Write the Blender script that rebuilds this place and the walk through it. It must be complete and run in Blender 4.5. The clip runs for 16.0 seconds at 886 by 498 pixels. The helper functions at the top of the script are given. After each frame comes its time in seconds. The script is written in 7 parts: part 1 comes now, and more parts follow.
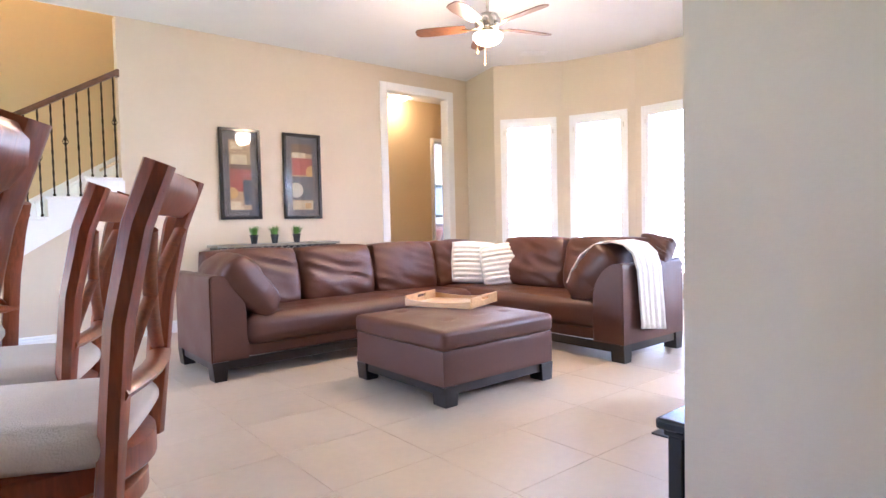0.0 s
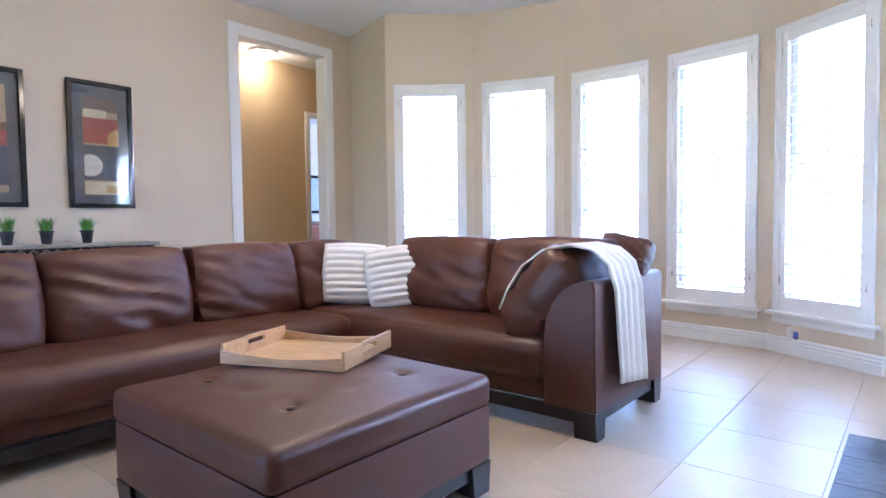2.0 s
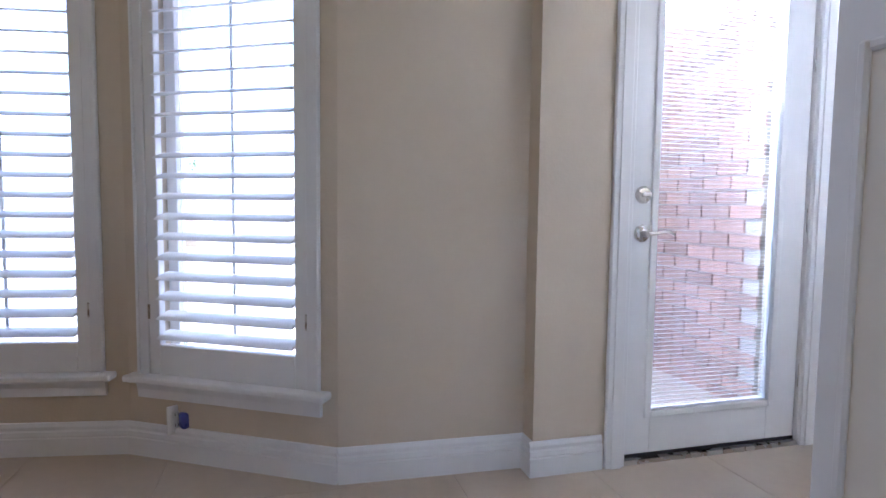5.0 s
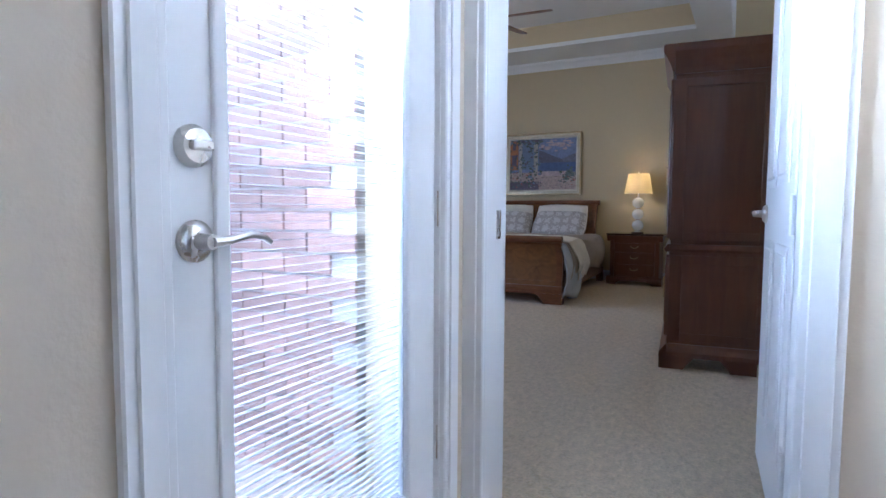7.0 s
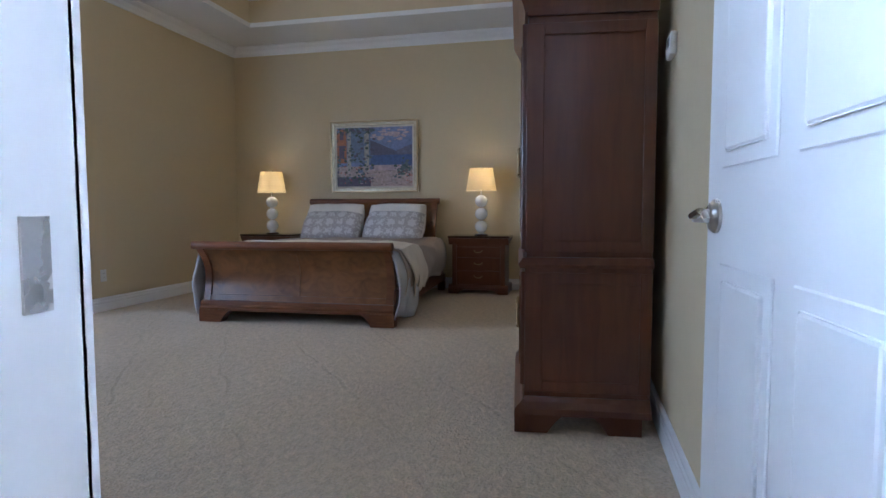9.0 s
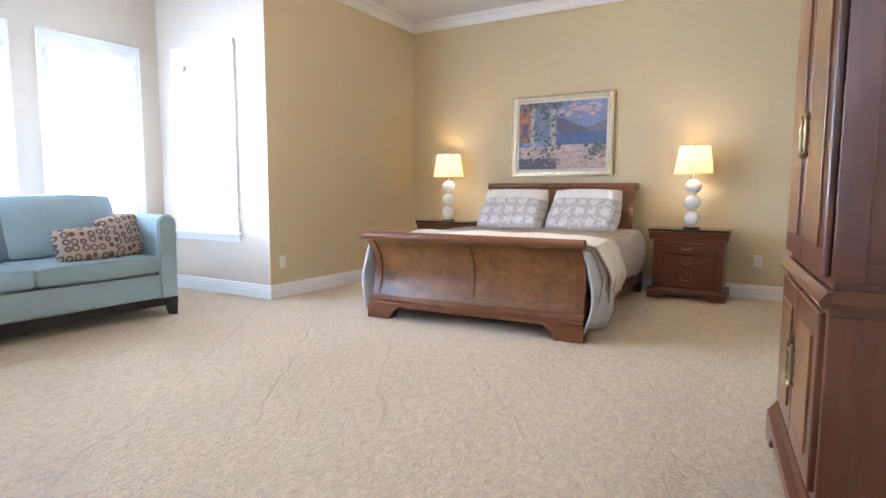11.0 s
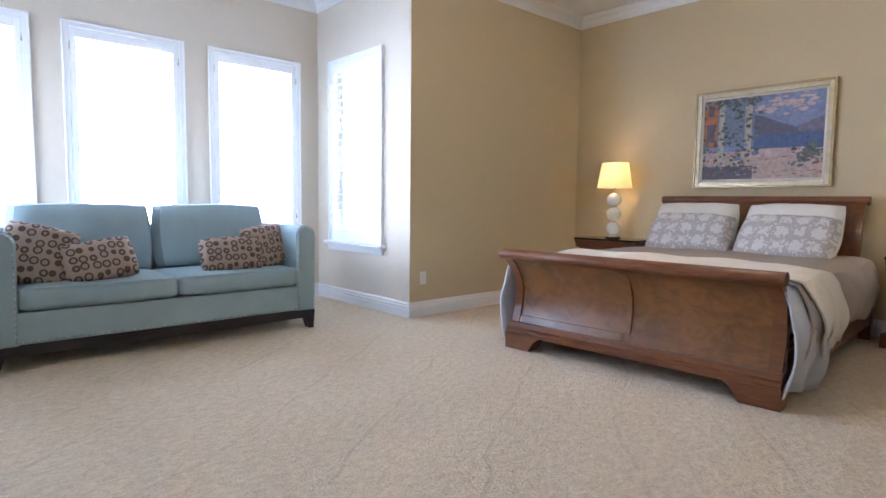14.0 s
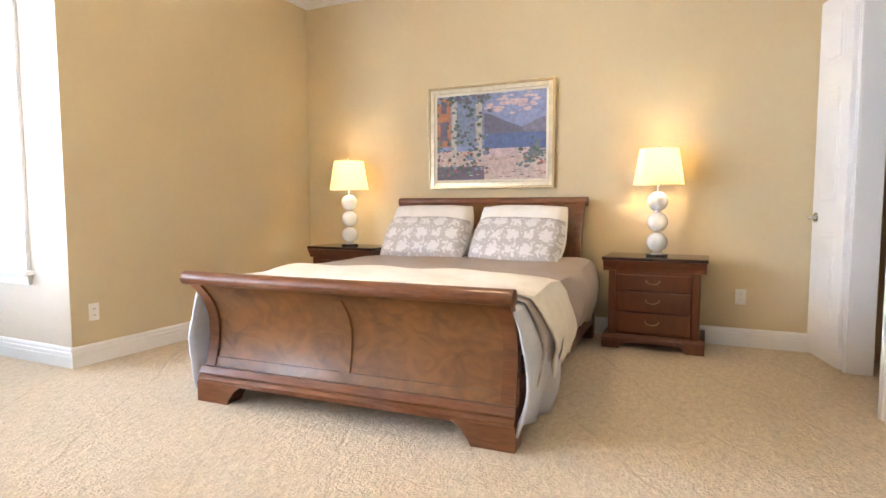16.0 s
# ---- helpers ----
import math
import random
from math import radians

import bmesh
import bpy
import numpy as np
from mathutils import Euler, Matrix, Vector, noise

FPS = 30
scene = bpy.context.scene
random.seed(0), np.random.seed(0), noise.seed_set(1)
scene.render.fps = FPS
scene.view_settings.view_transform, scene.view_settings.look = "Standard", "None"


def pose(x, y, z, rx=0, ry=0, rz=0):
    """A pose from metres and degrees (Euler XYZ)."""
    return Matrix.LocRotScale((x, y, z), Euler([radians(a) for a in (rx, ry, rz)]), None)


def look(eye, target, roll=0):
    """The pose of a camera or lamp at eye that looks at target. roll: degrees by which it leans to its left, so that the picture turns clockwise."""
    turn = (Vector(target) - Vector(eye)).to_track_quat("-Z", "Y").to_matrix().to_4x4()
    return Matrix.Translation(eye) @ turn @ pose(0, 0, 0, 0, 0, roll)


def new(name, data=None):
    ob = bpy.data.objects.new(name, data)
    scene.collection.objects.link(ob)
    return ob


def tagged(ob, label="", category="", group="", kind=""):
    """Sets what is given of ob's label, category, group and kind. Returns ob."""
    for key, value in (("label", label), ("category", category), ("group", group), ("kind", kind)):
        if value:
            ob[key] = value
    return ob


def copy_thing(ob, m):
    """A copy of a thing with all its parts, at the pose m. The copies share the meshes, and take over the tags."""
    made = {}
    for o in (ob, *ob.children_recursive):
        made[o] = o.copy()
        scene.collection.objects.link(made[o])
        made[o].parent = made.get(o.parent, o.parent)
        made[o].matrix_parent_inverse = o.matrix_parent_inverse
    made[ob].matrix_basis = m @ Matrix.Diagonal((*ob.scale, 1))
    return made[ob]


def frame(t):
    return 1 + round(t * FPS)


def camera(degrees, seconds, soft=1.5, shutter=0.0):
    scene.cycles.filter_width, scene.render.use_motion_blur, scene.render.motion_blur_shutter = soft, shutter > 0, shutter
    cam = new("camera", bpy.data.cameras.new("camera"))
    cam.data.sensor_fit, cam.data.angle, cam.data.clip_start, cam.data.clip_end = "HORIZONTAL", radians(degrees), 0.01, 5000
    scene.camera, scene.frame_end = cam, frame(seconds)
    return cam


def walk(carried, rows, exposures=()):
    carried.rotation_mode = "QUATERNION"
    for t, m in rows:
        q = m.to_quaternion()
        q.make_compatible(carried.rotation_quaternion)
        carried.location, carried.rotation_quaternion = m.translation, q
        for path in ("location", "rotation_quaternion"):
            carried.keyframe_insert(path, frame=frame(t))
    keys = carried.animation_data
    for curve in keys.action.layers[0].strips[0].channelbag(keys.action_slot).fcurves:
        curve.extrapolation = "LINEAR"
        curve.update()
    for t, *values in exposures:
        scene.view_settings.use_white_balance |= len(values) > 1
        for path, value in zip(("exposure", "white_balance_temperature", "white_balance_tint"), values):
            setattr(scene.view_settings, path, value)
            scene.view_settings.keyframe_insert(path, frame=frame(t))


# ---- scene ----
EXPO = 4.7
FAN_W, HALL_W, LAMP_W = 6.0, 0.9, 1.35
SKY_LIVING, SKY_BED, SKY_PATIO = 1.7, 6.5, 30.0
cam = camera(75.2, 16.0)
PATH = [
    (0, (-10.014, 4.765, 1.127), (-8.745, 6.308, 1.043), -1.3),
    (0.5, (-9.649, 5.146, 1.111), (-8.451, 6.746, 1.033), -1.2),
    (1, (-9.358, 5.515, 1.091), (-8.161, 7.115, 1.014), -1.1),
    (1.5, (-9.007, 5.847, 1.086), (-7.713, 7.37, 1.009), -0.9),
    (2, (-8.672, 6.137, 1.081), (-7.135, 7.413, 0.991), -0.7),
    (2.5, (-8.281, 6.274, 1.09), (-6.485, 7.148, 0.983), -0.8),
    (3, (-7.858, 6.373, 1.099), (-5.931, 6.898, 0.988), -0.9),
    (3.5, (-7.383, 6.508, 1.092), (-5.394, 6.693, 0.99), -0.7),
    (3.7, (-7.178, 6.515, 1.076), (-5.184, 6.624, 0.972), -0.8),
    (5.8, (-5.199, 6.421, 1.001), (-3.557, 5.288, 0.858), 1.0),
    (6, (-5.078, 6.325, 0.997), (-3.555, 5.035, 0.858), 0.7),
    (6.5, (-4.823, 6.046, 0.974), (-3.56, 4.5, 0.847), 0.4),
    (7, (-4.665, 5.77, 0.971), (-3.731, 4.007, 0.835), 0.3),
    (7.5, (-4.536, 5.475, 0.978), (-3.975, 3.56, 0.843), -0.0),
    (8, (-4.489, 5.106, 0.975), (-4.063, 3.156, 0.842), -0.1),
    (10.3, (-4.312, 3.94, 0.976), (-3.607, 2.076, 0.805), -0.3),
    (10.5, (-4.265, 3.863, 0.978), (-3.462, 2.04, 0.8), -0.3),
    (11, (-4.121, 3.797, 1.027), (-3.11, 2.083, 0.826), 0.2),
    (11.5, (-4.057, 3.647, 1.036), (-2.799, 2.105, 0.833), 0.3),
    (12, (-4.008, 3.552, 1.059), (-2.579, 2.168, 0.857), 0.6),
    (12.5, (-3.993, 3.53, 1.088), (-2.441, 2.285, 0.879), 0.8),
    (13, (-4.004, 3.473, 1.074), (-2.375, 2.33, 0.877), 0.9),
    (13.5, (-3.985, 3.365, 1.059), (-2.355, 2.221, 0.872), 1.0),
    (14, (-3.948, 3.172, 1.028), (-2.468, 1.836, 0.866), 0.7),
    (14.5, (-3.879, 3.048, 1.041), (-2.568, 1.546, 0.88), 0.5),
    (15, (-3.838, 2.842, 1.054), (-2.688, 1.213, 0.891), 0.4),
    (15.5, (-3.78, 2.549, 1.081), (-2.781, 0.824, 0.925), 0.1),
    (16, (-3.732, 2.307, 1.054), (-2.887, 0.501, 0.901), -0.1),
]
walk(cam, [(t, look(eye, target, roll)) for t, eye, target, roll in PATH],
     exposures=[(0.0, EXPO + 0.12, 5350, 25), (0.5, EXPO - 0.1, 4850, 20), (1.0, EXPO - 0.4, 4750, 19), (2.0, EXPO - 0.5, 4650, 18), (2.5, EXPO - 0.8, 4600, 17), (3.0, EXPO - 1.0, 4600, 17), (3.7, EXPO - 1.3, 4600, 18), (5.8, EXPO - 2.5, 5400, 20), (6.5, EXPO - 2.25, 5050, 17), (7.0, EXPO - 2.05, 4750, 15), (8.2, EXPO - 2.5, 4600, 13),
                (10.3, EXPO - 0.65, 5300, 16), (11.0, EXPO - 0.45, 5350, 16), (12.0, EXPO - 0.65, 5250, 16), (13.0, EXPO - 0.95, 5200, 16), (14.0, EXPO - 1.0, 5250, 17), (15.0, EXPO - 0.45, 5700, 16), (16.0, EXPO - 0.1, 6050, 16)])

# ---- world and large lights ----
world = bpy.data.worlds.new("sky")
scene.world = world
world.use_nodes = True
wn = world.node_tree
sky = wn.nodes.new("ShaderNodeTexSky")
sky.sky_type = "NISHITA"
sky.sun_disc = False
sky.sun_elevation = radians(65)
sky.sun_rotation = radians(321)
bg = wn.nodes["Background"]
bg.inputs["Strength"].default_value = 0.15
wn.links.new(sky.outputs[0], bg.inputs[0])
sun = new("sun", bpy.data.lights.new("sun", "SUN"))
sun.data.energy = 5.0
sun.data.angle = radians(0.6)
sun.data.color = (1.0, 0.95, 0.88)
sun.matrix_basis = look((0, 0, 30), (8.8, -10.9, 0))


def lamp(name, kind, place, energy, color, size=0.1):
    ob = new(name, bpy.data.lights.new(name, kind))
    ob.data.energy, ob.data.color = energy, color
    if kind == "POINT":
        ob.data.shadow_soft_size = size
    ob.location = place
    return ob


WARM = (1.0, 0.70, 0.36)


# ---- materials ----
def mat(name, color, rough=0.6, metal=0.0, vary=0.12, scale=6.0, bump=0.0, bump_scale=60.0, island=0.0, fine=None, coat=0.0, spec=0.5, bump_dist=0.01, mix=0.5, room=False):
    """Principled surface with two scales of colour variation and a fine relief."""
    m = bpy.data.materials.new(name)
    m.use_nodes = True
    nt = m.node_tree
    b = nt.nodes["Principled BSDF"]
    b.inputs["Roughness"].default_value = rough
    b.inputs["Metallic"].default_value = metal
    b.inputs["Coat Weight"].default_value = coat
    b.inputs["Specular IOR Level"].default_value = spec
    tc = nt.nodes.new("ShaderNodeNewGeometry" if room else "ShaderNodeTexCoord")
    at = tc.outputs["Position" if room else "Object"]
    big = nt.nodes.new("ShaderNodeTexNoise")
    big.inputs["Scale"].default_value = scale
    big.inputs["Detail"].default_value = 5
    nt.links.new(at, big.inputs["Vector"])
    small = nt.nodes.new("ShaderNodeTexNoise")
    small.inputs["Scale"].default_value = fine or scale * 14
    small.inputs["Detail"].default_value = 3
    nt.links.new(at, small.inputs["Vector"])
    add = nt.nodes.new("ShaderNodeMath")
    add.operation = "MULTIPLY_ADD"
    nt.links.new(small.outputs[0], add.inputs[0])
    add.inputs[1].default_value = mix
    nt.links.new(big.outputs[0], add.inputs[2])
    ramp = nt.nodes.new("ShaderNodeMapRange")
    ramp.inputs["From Min"].default_value = 0.5 + 0.5 * mix - 0.3
    ramp.inputs["From Max"].default_value = 0.5 + 0.5 * mix + 0.3
    ramp.inputs["To Min"].default_value = 1.0 - vary
    ramp.inputs["To Max"].default_value = 1.0 + vary
    nt.links.new(add.outputs[0], ramp.inputs["Value"])
    hsv = nt.nodes.new("ShaderNodeHueSaturation")
    hsv.inputs["Color"].default_value = (*color, 1)
    nt.links.new(ramp.outputs[0], hsv.inputs["Value"])
    if island:
        info = nt.nodes.new("ShaderNodeObjectInfo")
        mr = nt.nodes.new("ShaderNodeMapRange")
        mr.inputs["To Min"].default_value = 1 - island
        mr.inputs["To Max"].default_value = 1 + island
        nt.links.new(info.outputs["Random"], mr.inputs["Value"])
        mul = nt.nodes.new("ShaderNodeMath")
        mul.operation = "MULTIPLY"
        nt.links.new(ramp.outputs[0], mul.inputs[0])
        nt.links.new(mr.outputs[0], mul.inputs[1])
        nt.links.new(mul.outputs[0], hsv.inputs["Value"])
    nt.links.new(hsv.outputs[0], b.inputs["Base Color"])
    if bump:
        rel = nt.nodes.new("ShaderNodeTexNoise")
        rel.inputs["Scale"].default_value = bump_scale
        rel.inputs["Detail"].default_value = 4
        nt.links.new(at, rel.inputs["Vector"])
        bp = nt.nodes.new("ShaderNodeBump")
        bp.inputs["Strength"].default_value = bump
        bp.inputs["Distance"].default_value = bump_dist
        nt.links.new(rel.outputs[0], bp.inputs["Height"])
        nt.links.new(bp.outputs[0], b.inputs["Normal"])
    rr = nt.nodes.new("ShaderNodeMapRange")
    rr.inputs["From Min"].default_value = 0.3
    rr.inputs["From Max"].default_value = 0.7
    rr.inputs["To Min"].default_value = max(0.02, rough * 0.85)
    rr.inputs["To Max"].default_value = min(1.0, rough * 1.15)
    nt.links.new(big.outputs[0], rr.inputs["Value"])
    if not room:
        nt.links.new(rr.outputs[0], b.inputs["Roughness"])
    return m


def wood(name, dark, light, rough=0.3, stretch=(1, 1, 8), scale=9.0, coat=0.3, figure=1.0):
    """Stained wood: grain drawn out along one axis, with a clear finish."""
    m = bpy.data.materials.new(name)
    m.use_nodes = True
    nt = m.node_tree
    b = nt.nodes["Principled BSDF"]
    tc = nt.nodes.new("ShaderNodeTexCoord")
    mp = nt.nodes.new("ShaderNodeMapping")
    mp.inputs["Scale"].default_value = tuple(8.0 / v for v in stretch)
    nt.links.new(tc.outputs["Object"], mp.inputs["Vector"])
    n = nt.nodes.new("ShaderNodeTexNoise")
    n.inputs["Scale"].default_value = scale
    n.inputs["Detail"].default_value = 5
    n.inputs["Distortion"].default_value = figure
    nt.links.new(mp.outputs[0], n.inputs["Vector"])
    big = nt.nodes.new("ShaderNodeTexNoise")
    big.inputs["Scale"].default_value = 3.5
    big.inputs["Detail"].default_value = 3
    nt.links.new(tc.outputs["Object"], big.inputs["Vector"])
    mx = nt.nodes.new("ShaderNodeMath")
    mx.operation = "MULTIPLY_ADD"
    nt.links.new(big.outputs[0], mx.inputs[0])
    mx.inputs[1].default_value = 0.7
    nt.links.new(n.outputs[0], mx.inputs[2])
    cr = nt.nodes.new("ShaderNodeValToRGB")
    cr.color_ramp.elements[0].position, cr.color_ramp.elements[0].color = 0.55, (*dark, 1)
    cr.color_ramp.elements[1].position, cr.color_ramp.elements[1].color = 1.15 / 1.15, (*light, 1)
    nt.links.new(mx.outputs[0], cr.inputs[0])
    nt.links.new(cr.outputs[0], b.inputs["Base Color"])
    b.inputs["Roughness"].default_value = rough
    b.inputs["Coat Weight"].default_value = coat
    b.inputs["Coat Roughness"].default_value = 0.15
    bp = nt.nodes.new("ShaderNodeBump")
    bp.inputs["Strength"].default_value = 0.06
    bp.inputs["Distance"].default_value = 0.004
    nt.links.new(n.outputs[0], bp.inputs["Height"])
    nt.links.new(bp.outputs[0], b.inputs["Normal"])
    return m


def glow(name, color, strength, through_light=0.0):
    m = bpy.data.materials.new(name)
    m.use_nodes = True
    b = m.node_tree.nodes["Principled BSDF"]
    b.inputs["Base Color"].default_value = (*color, 1)
    b.inputs["Emission Color"].default_value = (*color, 1)
    b.inputs["Emission Strength"].default_value = strength
    b.inputs["Roughness"].default_value = 0.5
    return m


def glass_mat(name, rough=0.0):
    m = bpy.data.materials.new(name)
    m.use_nodes = True
    b = m.node_tree.nodes["Principled BSDF"]
    b.inputs["Transmission Weight"].default_value = 1.0
    b.inputs["IOR"].default_value = 1.45
    b.inputs["Roughness"].default_value = rough
    return m


def carpet(name, color):
    """Cut-pile carpet: tufts in small clumps, brushed lanes and thin vacuum lines."""
    m = bpy.data.materials.new(name)
    m.use_nodes = True
    nt = m.node_tree
    b = nt.nodes["Principled BSDF"]
    b.inputs["Roughness"].default_value = 0.95
    b.inputs["Specular IOR Level"].default_value = 0.08
    b.inputs["Sheen Weight"].default_value = 0.15
    geo = nt.nodes.new("ShaderNodeNewGeometry")

    def noise_at(scale, detail, stretch=(1, 1, 1), turn=0.0, warp=0.0):
        mp = nt.nodes.new("ShaderNodeMapping")
        mp.inputs["Scale"].default_value = stretch
        mp.inputs["Rotation"].default_value = (0, 0, radians(turn))
        nt.links.new(geo.outputs["Position"], mp.inputs["Vector"])
        n = nt.nodes.new("ShaderNodeTexNoise")
        n.inputs["Scale"].default_value = scale
        n.inputs["Detail"].default_value = detail
        n.inputs["Distortion"].default_value = warp
        nt.links.new(mp.outputs[0], n.inputs["Vector"])
        return n.outputs[0]

    def span(src, a, b2, lo, hi):
        r = nt.nodes.new("ShaderNodeMapRange")
        for key, v in zip(("From Min", "From Max", "To Min", "To Max"), (a, b2, lo, hi)):
            r.inputs[key].default_value = v
        nt.links.new(src, r.inputs["Value"])
        return r.outputs[0]

    def both(op, p, q):
        t = nt.nodes.new("ShaderNodeMath")
        t.operation = op
        nt.links.new(p, t.inputs[0])
        nt.links.new(q, t.inputs[1])
        return t.outputs[0]

    tuft = noise_at(85, 3, warp=0.4)
    clump = noise_at(36, 2, (1.0, 0.6, 1.0), 35, 0.6)
    lane = noise_at(1.5, 1, (1.0, 0.35, 1.0), 38)
    wave = nt.nodes.new("ShaderNodeTexWave")
    wave.inputs["Scale"].default_value = 0.55
    wave.inputs["Distortion"].default_value = 2.6
    wave.inputs["Detail"].default_value = 3
    wave.inputs["Detail Scale"].default_value = 1.2
    mp = nt.nodes.new("ShaderNodeMapping")
    mp.inputs["Rotation"].default_value = (0, 0, radians(-35))
    nt.links.new(geo.outputs["Position"], mp.inputs["Vector"])
    nt.links.new(mp.outputs[0], wave.inputs["Vector"])
    line = span(wave.outputs["Fac"], 0.0, 0.006, 0.0, 1.0)
    broken = span(noise_at(3.0, 2), 0.45, 0.6, 0.0, 1.0)
    line = both("MAXIMUM", line, broken)
    value = both("MULTIPLY", span(tuft, 0.3, 0.7, 0.88, 1.10), span(clump, 0.3, 0.7, 0.86, 1.10))
    value = both("MULTIPLY", value, span(lane, 0.35, 0.65, 0.96, 1.03))
    value = both("MULTIPLY", value, span(line, 0.0, 1.0, 0.91, 1.0))
    hsv = nt.nodes.new("ShaderNodeHueSaturation")
    hsv.inputs["Color"].default_value = (*color, 1)
    nt.links.new(value, hsv.inputs["Value"])
    nt.links.new(hsv.outputs[0], b.inputs["Base Color"])
    height = both("ADD", both("ADD", tuft, clump), span(line, 0.0, 1.0, 0.0, 0.3))
    bp = nt.nodes.new("ShaderNodeBump")
    bp.inputs["Strength"].default_value = 0.7
    bp.inputs["Distance"].default_value = 0.014
    nt.links.new(height, bp.inputs["Height"])
    nt.links.new(bp.outputs[0], b.inputs["Normal"])
    return m


WALL = mat("beige_wall_paint", (0.62, 0.53, 0.41), 0.75, vary=0.03, scale=1.5, bump=0.12, bump_scale=90)
WALL_BED = mat("golden_wall_paint", (0.60, 0.495, 0.31), 0.75, vary=0.03, scale=1.5, bump=0.12, bump_scale=90)
# the bedroom's wall paint again, paled to put window daylight into the colour
WALL_DAYLIT = mat("pale_beige_wall_paint", (0.64, 0.57, 0.47), 0.75, vary=0.03, scale=1.5, bump=0.12, bump_scale=90)
WALL_HALL = mat("tan_wall_paint", (0.60, 0.46, 0.26), 0.75, vary=0.03, scale=1.5, bump=0.12, bump_scale=90)
CEIL = mat("white_ceiling_paint", (0.80, 0.80, 0.79), 0.85, vary=0.02, scale=2, bump=0.1, bump_scale=70)
TRIM = mat("white_trim_paint", (0.80, 0.80, 0.80), 0.35, vary=0.02, scale=4)
CREAM = mat("cream_trim_paint", (0.74, 0.69, 0.60), 0.4, vary=0.03, scale=4)
SHUTTER = mat("white_shutter_paint", (0.82, 0.82, 0.82), 0.4, vary=0.02, scale=5)
TILE = mat("cream_floor_tile", (0.53, 0.44, 0.34), 0.38, vary=0.07, scale=2.2, bump=0.02, bump_scale=25, island=0.02, fine=22, room=True)
GROUT = mat("grey_grout", (0.47, 0.39, 0.30), 0.9, vary=0.1, scale=20)
CARPET = carpet("beige_carpet", (0.62, 0.505, 0.355))
LEATHER = mat("brown_leather", (0.084, 0.027, 0.014), 0.45, vary=0.16, scale=4.0, bump=0.12, bump_scale=160)
DARKWOOD = mat("black_brown_wood", (0.014, 0.011, 0.011), 0.35, vary=0.2, scale=8)
BLACK = mat("black_lacquer", (0.010, 0.010, 0.012), 0.12, vary=0.15, scale=8)
CHERRY = wood("cherry_wood", (0.082, 0.021, 0.008), (0.125, 0.036, 0.013), 0.3, scale=3.5, figure=0.6)
CHAIRWOOD = wood("red_brown_chair_wood", (0.14, 0.028, 0.008), (0.26, 0.060, 0.018), 0.3)
BURL = wood("figured_cherry_veneer", (0.098, 0.037, 0.010), (0.215, 0.088, 0.023), 0.36, stretch=(4, 4, 3), scale=3.5, figure=1.6)
TRAYWOOD = wood("light_beech", (0.42, 0.23, 0.09), (0.58, 0.36, 0.16), 0.4, stretch=(8, 1, 1), scale=6)
RAILWOOD = wood("dark_handrail_wood", (0.055, 0.024, 0.012), (0.14, 0.06, 0.03), 0.3, stretch=(6, 1, 2))
IRON = mat("dark_wrought_iron", (0.025, 0.016, 0.012), 0.5, metal=0.7, vary=0.2, scale=30)
NICKEL = mat("brushed_nickel", (0.60, 0.57, 0.53), 0.28, metal=1.0, vary=0.06, scale=20)
BRASS = mat("antique_brass", (0.36, 0.27, 0.14), 0.32, metal=1.0, vary=0.12, scale=30)
CHROME = mat("chrome", (0.75, 0.75, 0.75), 0.08, metal=1.0, vary=0.03, scale=20)
WHITE_CLOTH = mat("white_cloth", (0.78, 0.75, 0.71), 0.9, vary=0.08, scale=9, bump=0.4, bump_scale=220, spec=0.2)
THROW = mat("ivory_knit", (0.84, 0.79, 0.71), 0.95, vary=0.08, scale=9, bump=0.6, bump_scale=120, spec=0.1)
GREY_CLOTH = mat("taupe_cotton", (0.42, 0.36, 0.32), 0.9, vary=0.07, scale=7, bump=0.3, bump_scale=200, spec=0.2)
SHEET_BLUE = mat("pale_blue_grey_sheet", (0.58, 0.60, 0.66), 0.9, vary=0.07, scale=7, bump=0.3, bump_scale=200, spec=0.2)
AQUA = mat("aqua_upholstery", (0.32, 0.42, 0.46), 0.85, vary=0.06, scale=8, bump=0.3, bump_scale=260, spec=0.25)
SEAT_CLOTH = mat("cream_seat_fabric", (0.66, 0.60, 0.55), 0.9, vary=0.05, scale=8, bump=0.3, bump_scale=250, spec=0.2)
GRANITE = mat("black_granite", (0.010, 0.011, 0.014), 0.08, vary=0.95, scale=25, fine=160, spec=0.35)
FIREBOX = mat("black_fireplace_metal", (0.007, 0.007, 0.009), 0.35, vary=0.2, scale=15, spec=0.3)
SLATE = mat("dark_slate", (0.035, 0.036, 0.040), 0.45, vary=0.5, scale=9, bump=0.5, bump_scale=22, fine=90)
GLASS = glass_mat("clear_glass")
DARKGLASS = mat("dark_fire_glass", (0.006, 0.006, 0.008), 0.04, vary=0.1, scale=5)
WHITE_CERAMIC = mat("white_ceramic", (0.80, 0.78, 0.74), 0.12, vary=0.02, scale=6, coat=0.4)
PLASTIC = mat("white_plastic", (0.78, 0.77, 0.74), 0.35, vary=0.02, scale=10)
BRICK = mat("red_brick", (0.46, 0.28, 0.22), 0.9, vary=0.3, scale=5, bump=0.5, bump_scale=60, island=0.25)
MORTAR = mat("pale_mortar", (0.55, 0.52, 0.47), 0.95, vary=0.1, scale=20)
GRASS = mat("lawn", (0.06, 0.11, 0.03), 0.95, vary=0.4, scale=2, bump=0.8, bump_scale=40)
